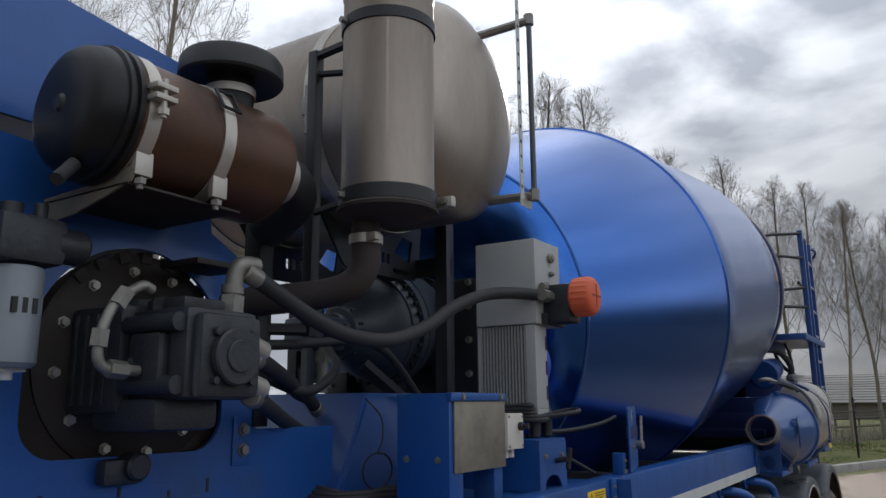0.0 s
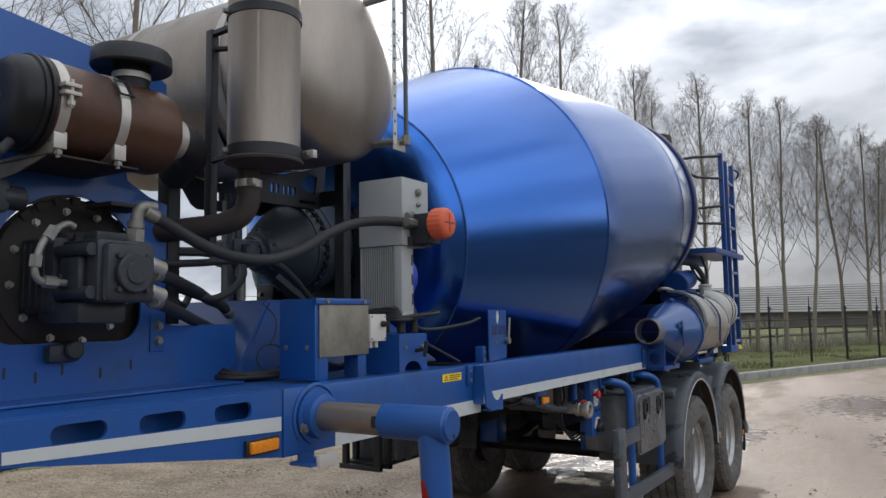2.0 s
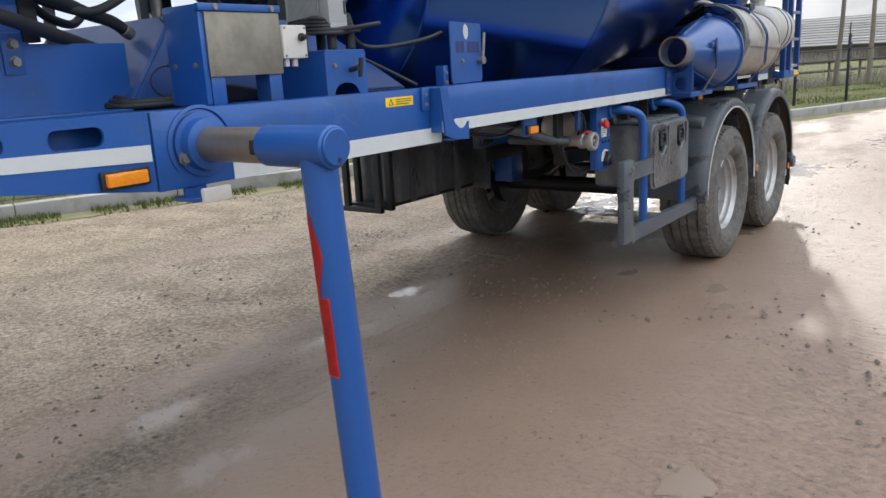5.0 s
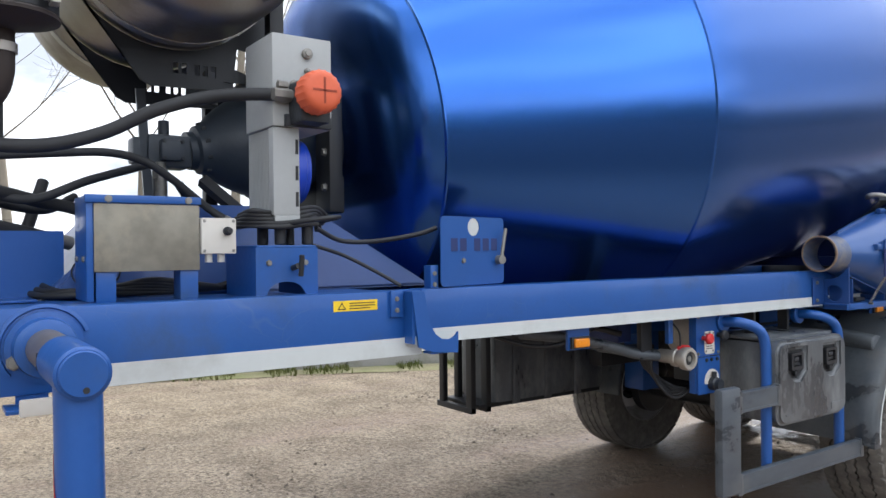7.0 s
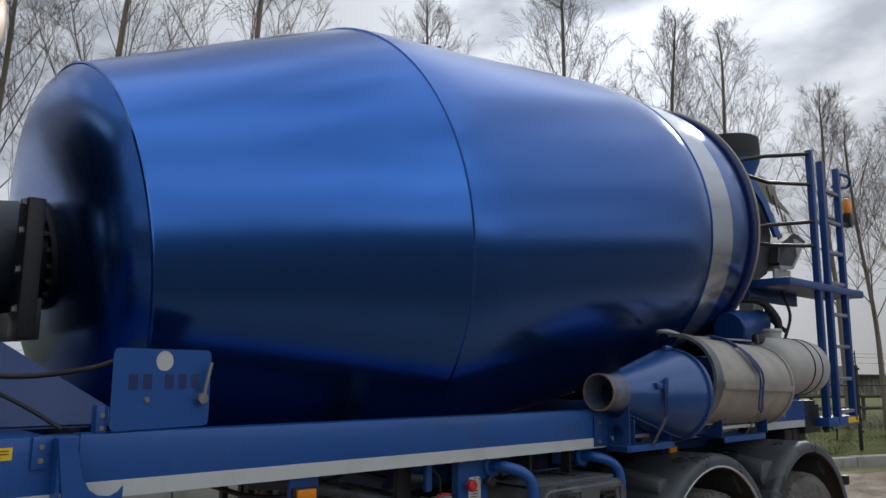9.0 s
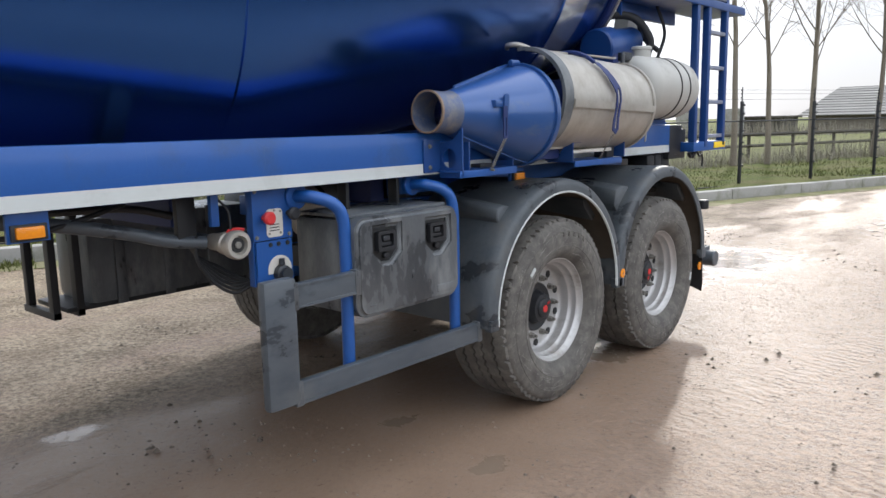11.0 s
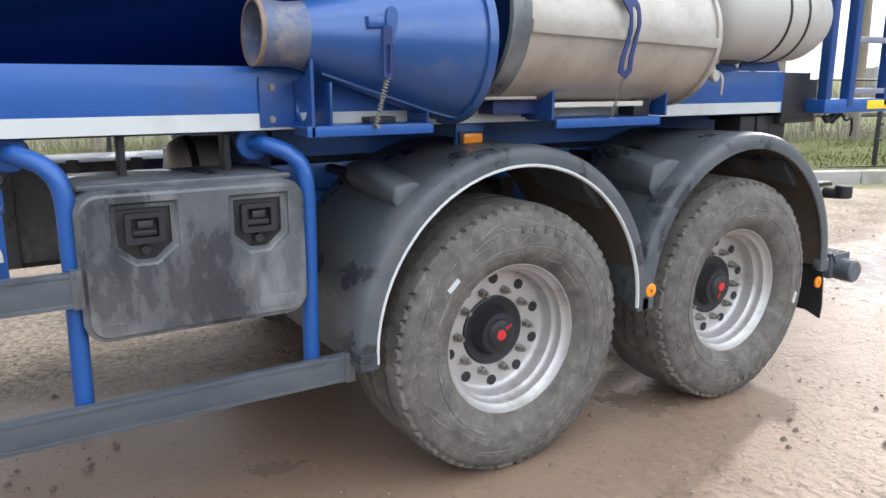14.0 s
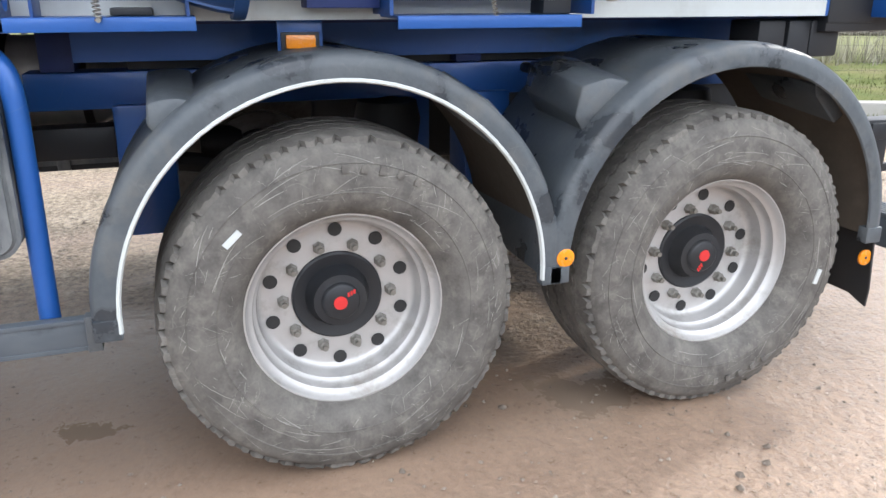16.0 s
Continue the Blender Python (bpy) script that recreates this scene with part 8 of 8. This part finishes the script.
    part("scoop_side", plate(bmesh.new(), [(2.52, 2.70), (2.54, 2.86), (2.84, 2.99), (2.90, 2.82), (2.78, 2.71)], [], lambda a, b, w: (0.612 - w, a, b), 0.012), CAST, scoop)
    part("scoop_end", plate(bmesh.new(), [(2.84, 2.985), (3.09, 2.975), (2.96, 2.84), (2.80, 2.69), (2.52, 2.66), (2.52, 2.70), (2.78, 2.715), (2.90, 2.82)], [], lambda a, b, w: (0.618 - w, a, b), 0.50), GREYBOX, scoop, "pale grey end of the scoop")
    part("lower_lip", plate(bmesh.new(), [(2.44, 2.665), (2.78, 2.675), (2.76, 2.575), (2.44, 2.56)], [], lambda a, b, w: (0.60 - w, a, b), 0.02), GREYBOX, scoop)
    # roller stand and lines under the ring
    for sgn in (1, -1):
        c = on_axis(3.26)
        p = Vector((sgn * 0.80, c.y, c.z - 0.84))
        bm = bmesh.new()
        rod(bm, p - DD * 0.08, p + DD * 0.10, 0.128, 28, cap=0.01)
        rod(bm, p + DD * 0.10, p + DD * 0.42, 0.105, 28, cap=0.012)
        part("support_roller", bm, DARKSHADEBLUE, trailer)
        x0, x1 = sorted((sgn * 0.62, sgn * 0.92))
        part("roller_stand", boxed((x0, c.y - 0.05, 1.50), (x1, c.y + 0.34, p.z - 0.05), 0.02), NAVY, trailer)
    # black screen added beneath the drum to block sky and low light
    part("drum_gap_screen", plate(bmesh.new(), [(-0.90, 1.537), (1.60, 1.537), (1.60, 1.95), (1.20, 1.90), (0.0, 1.70), (-0.90, 1.555)], [], lambda a, b, w: (-0.60 - w, a, b), 0.012), BLACK, trailer)
    # second added screen, where sky still showed under the drum mouth
    part("mouth_gap_screen", boxed((-0.68, 1.645, 1.50), (0.68, 1.665, 2.12), 0.004), BLACK, trailer)
    # boards added to keep bright ground out of the drum's reflection
    part("pedestal_screen", boxed((-0.94, 0.70, 1.537), (0.94, 0.76, 1.72), 0.006), NAVY, trailer)
    part("pedestal_screen", boxed((-0.94, 0.16, 1.537), (0.94, 0.20, 1.60), 0.006), NAVY, trailer)
    # dark boxes stand for the rear frame, added to block glare on the drum
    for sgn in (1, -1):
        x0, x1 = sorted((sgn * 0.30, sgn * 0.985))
        part("rear_frame_screen", boxed((x0, 0.98, 1.537), (x1, 1.14, 1.86), 0.02), NAVY, trailer)
    for sgn in (1, -1):
        x0, x1 = sorted((sgn * 0.50, sgn * 0.62))
        part("rear_pillar", plate(bmesh.new(), [(1.72, 1.50), (2.00, 1.50), (2.16, 2.44), (1.98, 2.44)], [], lambda a, b, w, q=x0: (q + w, a, b), x1 - x0), GREYBOX, trailer)
    hose([(0.95, 1.60, 2.02), (0.98, 1.58, 2.14), (0.90, 1.50, 2.28), (0.75, 1.40, 2.30), (0.62, 1.30, 2.22)], 0.028)
    hose([(0.80, 1.72, 2.42), (0.84, 1.70, 2.25), (0.90, 1.66, 2.15), (1.0, 1.68, 2.06)], 0.018, ends=False)
    hose([(0.90, 1.85, 2.40), (0.95, 1.88, 2.2), (0.93, 1.80, 2.0)], 0.012, ends=False)
    # tail end below: tow jaw, bumper bar
    bm = bmesh.new()
    box(bm, (0.34, 2.16, 0.86), (1.0, 2.24, 0.93), 0.01)
    box(bm, (0.90, 2.05, 0.915), (0.99, 2.42, 0.94), 0.006)
    box(bm, (0.95, 2.20, 0.74), (0.985, 2.27, 0.90), 0.008)
    box(bm, (0.95, 2.22, 0.725), (0.985, 2.36, 0.76), 0.008)
    rod(bm, (0.98, 2.35, 0.88), (1.10, 2.38, 0.885), 0.03, 12, cap=0.006)
    rod(bm, (1.08, 2.38, 0.86), (1.08, 2.38, 0.93), 0.045, 12, cap=0.006)
    part("coupling_arm", bm, BLACK, trailer)
    bp = part("rear_bumper", boxed((-1.12, 2.27, 0.42), (1.12, 2.43, 0.54), 0.012), GUARD, trailer, "grey rear bumper bar with a slatted step")
    for k in range(6):
        part("step_slat", boxed((0.55, 2.275 + k * 0.027, 0.542), (1.11, 2.288 + k * 0.027, 0.562), 0.002), GUARD, bp)
    part("bumper_end", rod(bmesh.new(), (1.10, 2.36, 0.47), (1.21, 2.36, 0.47), 0.062, 24, cap=0.008), GUARD, bp, "round light grey bumper end")
    part("bumper_gusset", plate(bmesh.new(), [(2.27, 0.56), (2.43, 0.56), (2.43, 0.40), (2.38, 0.40)], [], lambda a, b, w: (1.121 + w, a, b), 0.008), GUARD, bp)
    for x in (0.38, -0.38):
        part("bumper_arm", boxed((x - 0.04, 2.10, 0.45), (x + 0.04, 2.30, 1.30), 0.006), BLACK, trailer)


build_rear()


def build_spray_tank():
    c = (1.085, 0, 1.785)
    t = part("additive_tank", lathe(bmesh.new(), [(1.06, 0), (1.06, 0.10), (1.075, 0.16), (1.11, 0.195), (1.16, 0.207), (1.62, 0.209), (1.74, 0.200), (1.82, 0.168), (1.86, 0.11), (1.87, 0)], (0, 1, 0), c, 48), TANKCREAM, trailer, "cream plastic additive tank with black bands", smooth=50)
    for y in (1.44, 1.575):
        part("band", lathe(bmesh.new(), [(y - 0.006, 0.207), (y - 0.006, 0.213), (y + 0.006, 0.213), (y + 0.006, 0.207)], (0, 1, 0), c, 44), INK_SHADE, t, "black band")
    bm = bmesh.new()
    rod(bm, (1.06, 1.30, 1.975), (1.06, 1.30, 2.05), 0.060, 24, cap=0.006)
    rod(bm, (1.06, 1.30, 2.035), (1.06, 1.30, 2.062), 0.068, 24, cap=0.006)
    part("filler", bm, TANKCREAM, t)
    bm = bmesh.new()
    tube(bm, [(1.05, 1.14, 1.96), (1.06, 1.06, 2.00), (1.08, 1.00, 1.98), (1.10, 0.97, 1.90)], 0.016, 8)
    box(bm, (1.03, 1.02, 1.955), (1.09, 1.12, 2.01), 0.01)
    part("top_fitting", bm, CAST, t)
    part("tank_cradle", plate(bmesh.new(), [(1.10, TOP + 0.002), (1.80, TOP + 0.002), (1.74, 1.62), (1.16, 1.60)], [circle(1.47, 1.572, 0.024, 14)], lambda a, b, w: (1.02 - w, a, b), 0.012), BLUE, trailer)
    # brass valves and cocks below the tank's end
    v = part("brass_manifold", tube(bmesh.new(), [(1.11, 1.10, 1.63), (1.125, 1.09, 1.57), (1.13, 1.06, 1.535), (1.13, 1.02, 1.505)], 0.020, 12), ZINC, trailer, "dull brass valve manifold")
    for y, z, q, x1 in ((1.06, 1.60, 0.026, 1.15), (1.10, 1.545, 0.030, 1.16), (1.03, 1.515, 0.024, 1.15), (1.155, 1.585, 0.022, 1.14), (1.14, 1.52, 0.020, 1.165)):
        part("valve_body", rod(bmesh.new(), (1.05, y, z), (x1, y + 0.01, z - 0.004), q, 12, cap=0.005), ZINC if q < 0.025 else STRAP, v)
    part("valve_disc", rod(bmesh.new(), (1.15, 1.125, 1.512), (1.172, 1.128, 1.512), 0.026, 18, cap=0.003), TANKCREAM, v)
    part("valve_lever", tube(bmesh.new(), [(1.15, 1.165, 1.53), (1.165, 1.175, 1.50), (1.165, 1.172, 1.43)], 0.006, 8), STRAP, v)
    part("bottom_hose", tube(bmesh.new(), [(1.09, 1.14, 1.60), (1.12, 1.24, 1.575), (1.12, 1.34, 1.58), (1.09, 1.46, 1.60)], 0.012, 8), RUBBER, v)


build_spray_tank()


# ---- loose chutes strapped on the side ----
def build_cone_chute():
    ch = tagged(new("funnel_chute"), "scratched blue cone-shaped chute piece on a side bracket", "chute")
    ax = Vector((0, 1, -0.03))
    o = Vector((1.115, -0.93, 1.632))
    prof = [(0.14, 0.101), (0.20, 0.118), (0.58, 0.236), (0.645, 0.252), (0.69, 0.258), (0.72, 0.259)]
    inner = [(q, r - 0.006) for q, r in reversed(prof)]
    bm = lathe(bmesh.new(), prof + inner, ax, o, 40, -40, 222, up=(0, 0, 1))
    for v in bm.verts:                       # the shell lies against the side beam
        if v.co.x < SIDE + 0.006 and v.co.z < TOP + 0.01:
            v.co.x = SIDE + 0.006
    part("shell", bm, CHUTEBLUE, ch)
    part("mouth", lathe(bmesh.new(), [(0.0, 0.097), (0.012, 0.099), (0.10, 0.096), (0.16, 0.105), (0.16, 0.098), (0.10, 0.089), (0.0, 0.091), (0.0, 0.097)], ax, o, 40), material("worn_blue_mouth", (0.045, 0.085, 0.20), 0.42, metal=0.2, second=(0.16, 0.165, 0.18), scale=9, amount=1.0, fine=45, grime=(0.30, 0.27, 0.235), grime_at=0.58, grime_scale=13), ch, "mouth with paint worn to bare steel")
    part("mouth_lip", lathe(bmesh.new(), [(-0.003, 0.092), (-0.003, 0.100), (0.010, 0.100), (0.010, 0.092)], ax, o, 40), material("rusty_lip", (0.21, 0.125, 0.075), 0.7, second=(0.30, 0.25, 0.20), scale=25), ch, "rusty lip of the mouth")
    part("rim", lathe(bmesh.new(), [(0.685, 0.258), (0.685, 0.270), (0.705, 0.272), (0.718, 0.270), (0.722, 0.258)], ax, o, 40, -10, 190, up=(0, 0, 1)), CHUTEBLUE, ch)
    # folded edges along the open side
    up, low = [], []
    for q, r in prof[1:-1]:
        c = o + ax.normalized() * q
        up.append(c + Vector((-0.10 * r, 0, r * 0.995)))
        low.append(c + Vector((0.30 * r, 0, -r * 0.955)))
    for run in (up, low):
        bm = bmesh.new()
        rows = [[bm.verts.new(p + d) for d in (Vector((0, 0, -0.004)), Vector((0.012, 0, -0.004)), Vector((0.012, 0, 0.012)), Vector((0, 0, 0.012)))] for p in run]
        for p, q in zip(rows, rows[1:]):
            for k in range(4):
                bm.faces.new((p[k], p[(k + 1) % 4], q[(k + 1) % 4], q[k]))
        bm.faces.new(rows[0]), bm.faces.new(rows[-1])
        bmesh.ops.recalc_face_normals(bm, faces=bm.faces)
        part("folded_edge", bm, CHUTEBLUE, ch)
    part("lug", boxed((1.245, -0.625, 1.648), (1.283, -0.470, 1.682), 0.004), CHUTEBLUE, ch)
    part("hook_plate", side_plate(rounded(-0.568, 1.600, -0.530, 1.712, 0.017), [], 1.292, 0.009), CHUTEBLUE, ch)
    bm = side_plate(rounded(-0.584, 1.498, -0.552, 1.655, 0.01), [rounded(-0.575, 1.51, -0.561, 1.60, 0.006)], 1.298, 0.005)
    part("strap", bm, NAVY, ch)
    bm = bmesh.new()
    pts = [(1.295 - 0.090 * k / 110 + 0.008 * math.cos(k * 0.9), -0.570 + 0.004 * k / 110 + 0.008 * math.sin(k * 0.9), 1.498 - 0.00138 * k) for k in range(111)]
    tube(bm, pts, 0.0024, 5, straight=True)
    part("spring", bm, ZINC, ch)
    part("spring_bolt", rod(bmesh.new(), (1.17, -0.566, 1.346), (1.225, -0.566, 1.346), 0.006, 8), ZINC, ch)
    part("eye", rod(bmesh.new(), (1.13, -0.30, 1.878), (1.13, -0.23, 1.878), 0.018, 12, cap=0.004), CHUTEBLUE, ch)


def build_steel_chute():
    ch = tagged(new("discharge_chute"), "worn bare steel half-round chute on side brackets", "chute")
    o, ax = Vector((1.095, -0.09, 1.695)), Vector((0, 1, -0.035))
    bm = lathe(bmesh.new(), [(0.0, 0.272), (0.98, 0.262), (0.98, 0.256), (0.0, 0.266)], ax, o, 40, -6, 176, up=(0, 0, 1))
    part("shell", bm, CHUTE, ch)
    part("rubber_lip", lathe(bmesh.new(), [(-0.055, 0.256), (-0.055, 0.276), (0.020, 0.280), (0.020, 0.262)], ax, o, 36, -8, 180, up=(0, 0, 1)), PLASTIC, ch, "black rubber end lip")
    part("end_ring", lathe(bmesh.new(), [(0.965, 0.262), (0.965, 0.274), (0.985, 0.275), (0.995, 0.268), (0.995, 0.256)], ax, o, 36, -6, 178, up=(0, 0, 1)), CHUTE, ch)
    part("rib", lathe(bmesh.new(), [(0.02, 0.272), (0.02, 0.290), (0.96, 0.281), (0.96, 0.262)], ax, o, 3, 91, 99, up=(0, 0, 1)), CHUTE, ch, "pale folded ridge along the chute")
    part("top_flange", boxed((1.075, -0.06, 1.955), (1.11, 0.86, 1.966), 0.003), CHUTE, ch)
    part("end_hook", tube(bmesh.new(), [(1.10, -0.08, 1.965), (1.06, -0.13, 1.985), (1.01, -0.15, 1.985), (0.98, -0.12, 1.975)], 0.014, 8), CHUTE, ch)
    part("inner_plate", boxed((1.056, -0.16, 1.56), (1.064, 0.10, 1.85), 0.002), DARKSHADEBLUE, ch)
    dy = -0.045
    outer = [(0.325, 1.90), (0.375, 1.90), (0.462, 1.76), (0.466, 1.69), (0.434, 1.58), (0.430, 1.525), (0.40, 1.497), (0.364, 1.52), (0.372, 1.57), (0.405, 1.65), (0.412, 1.72), (0.365, 1.80)]
    slot = [(0.424, 1.745), (0.440, 1.755), (0.449, 1.735), (0.449, 1.68), (0.416, 1.58), (0.411, 1.535), (0.398, 1.520), (0.386, 1.535), (0.394, 1.575), (0.424, 1.665)]
    bm = side_plate([(a + dy, b) for a, b in outer], [[(a + dy, b) for a, b in slot]], 0.006, 0.006)
    bmesh.ops.subdivide_edges(bm, edges=[e for e in bm.edges if abs(e.verts[0].co.z - e.verts[1].co.z) > 0.05], cuts=2)
    for v in bm.verts:                       # the strap lies on the shell and hangs free below its widest point
        up = max(0.0, v.co.z - 1.685)
        v.co.x += o.x + 0.008 + math.sqrt(max(0.0, 0.280 ** 2 - up ** 2))
    tube(bm, [(o.x + 0.281 * math.sin(radians(q)), 0.345 + dy, 1.685 + 0.281 * math.cos(radians(q))) for q in range(-8, 46, 6)], 0.012, 6, straight=True)
    part("tie_strap", bm, NAVY, ch, "dark blue strap with loop")
    bm = bmesh.new()
    pts = [(1.375 - 0.15 * k / 110 + 0.007 * math.cos(k * 0.9), 0.398 + dy + 0.10 * k / 110 + 0.007 * math.sin(k * 0.9), 1.500 - 0.00142 * k) for k in range(111)]
    tube(bm, pts, 0.0022, 5, straight=True)
    part("spring", bm, ZINC, ch)


def build_chute_brackets():
    # upright plate with a round hole that carries the cone's mouth
    y = -0.784
    bm = plate(bmesh.new(), [(SIDE + 0.004, 1.318), (1.20, 1.318), (1.20, 1.555), (1.175, 1.53), (1.14, 1.500), (1.09, 1.488), (SIDE + 0.004, 1.488)], [circle(1.118, 1.410, 0.046, 20)], lambda a, b, w: (a, y + w, b), 0.010)
    end = part("end_bracket", bm, DARKSHADEBLUE, trailer, "dark blue bracket plate with a round hole")
    # plate added behind the round hole to make it look dark
    part("hole_backing", boxed((SIDE + 0.004, -0.715, 1.352), (1.185, -0.707, 1.486), 0.001), DARKSHADEBLUE, end)
    part("bracket_foot", boxed((SIDE + 0.004, -0.90, 1.345), (SIDE + 0.012, -0.785, 1.50), 0.002), DARKSHADEBLUE, end)
    for z in (1.37, 1.47):
        bolt(end, (SIDE + 0.012, -0.86, z), r=0.009, h=0.008)
    for y0, y1, xe in ((-0.800, -0.345, 1.198), (0.165, 0.712, 1.238)):
        bm = bmesh.new()
        box(bm, (SIDE + 0.004, y0, 1.344), (xe, y1, 1.352), 0)
        box(bm, (xe - 0.006, y0, 1.318), (xe + 0.002, y1, 1.350), 0.002)
        sh = part("chute_shelf", bm, BLUE, trailer)
        if y0 < 0:
            part("shelf_end", plate(bmesh.new(), [(SIDE + 0.004, 1.353), (1.19, 1.353), (1.19, 1.475), (1.15, 1.42), (SIDE + 0.004, 1.385)], [], lambda a, b, w, yy=y1: (a, yy - 0.02 + w, b), 0.008), DARKSHADEBLUE, sh)
            part("stop_block", boxed((SIDE + 0.006, y1 - 0.20, 1.353), (1.12, y1 - 0.10, 1.372), 0.004), BLACK, sh)
        else:
            for yy in (y0 - 0.022, y1 + 0.03):
                part("shelf_end", plate(bmesh.new(), [(SIDE + 0.004, 1.353), (1.236, 1.353), (1.236, 1.478), (1.21, 1.472), (1.15, 1.395), (SIDE + 0.004, 1.39)], [], lambda a, b, w, q=yy: (a, q + w, b), 0.010), DARKSHADEBLUE, sh)
            part("shelf_bar", boxed((1.226, y0 - 0.011, 1.454), (1.236, y1 + 0.029, 1.477), 0.002), DARKSHADEBLUE, sh)
            part("rest_strip", boxed((1.12, y0 + 0.02, 1.392), (1.20, y1 - 0.06, 1.412), 0.004), CREAM, sh, "worn pale rest strip")
            part("catch", boxed((1.10, y1 - 0.10, 1.353), (1.19, y1 - 0.01, 1.43), 0.006), BLACK, sh)
    part("chute_stop", boxed((SIDE + 0.004, -0.06, 1.370), (1.15, 0.14, 1.425), 0.004), NAVY, trailer)
    part("chute_tray", boxed((SIDE + 0.004, -0.19, 1.425), (1.20, 0.10, 1.436), 0.003), CHUTE, trailer)


build_chute_brackets()
build_cone_chute()
build_steel_chute()
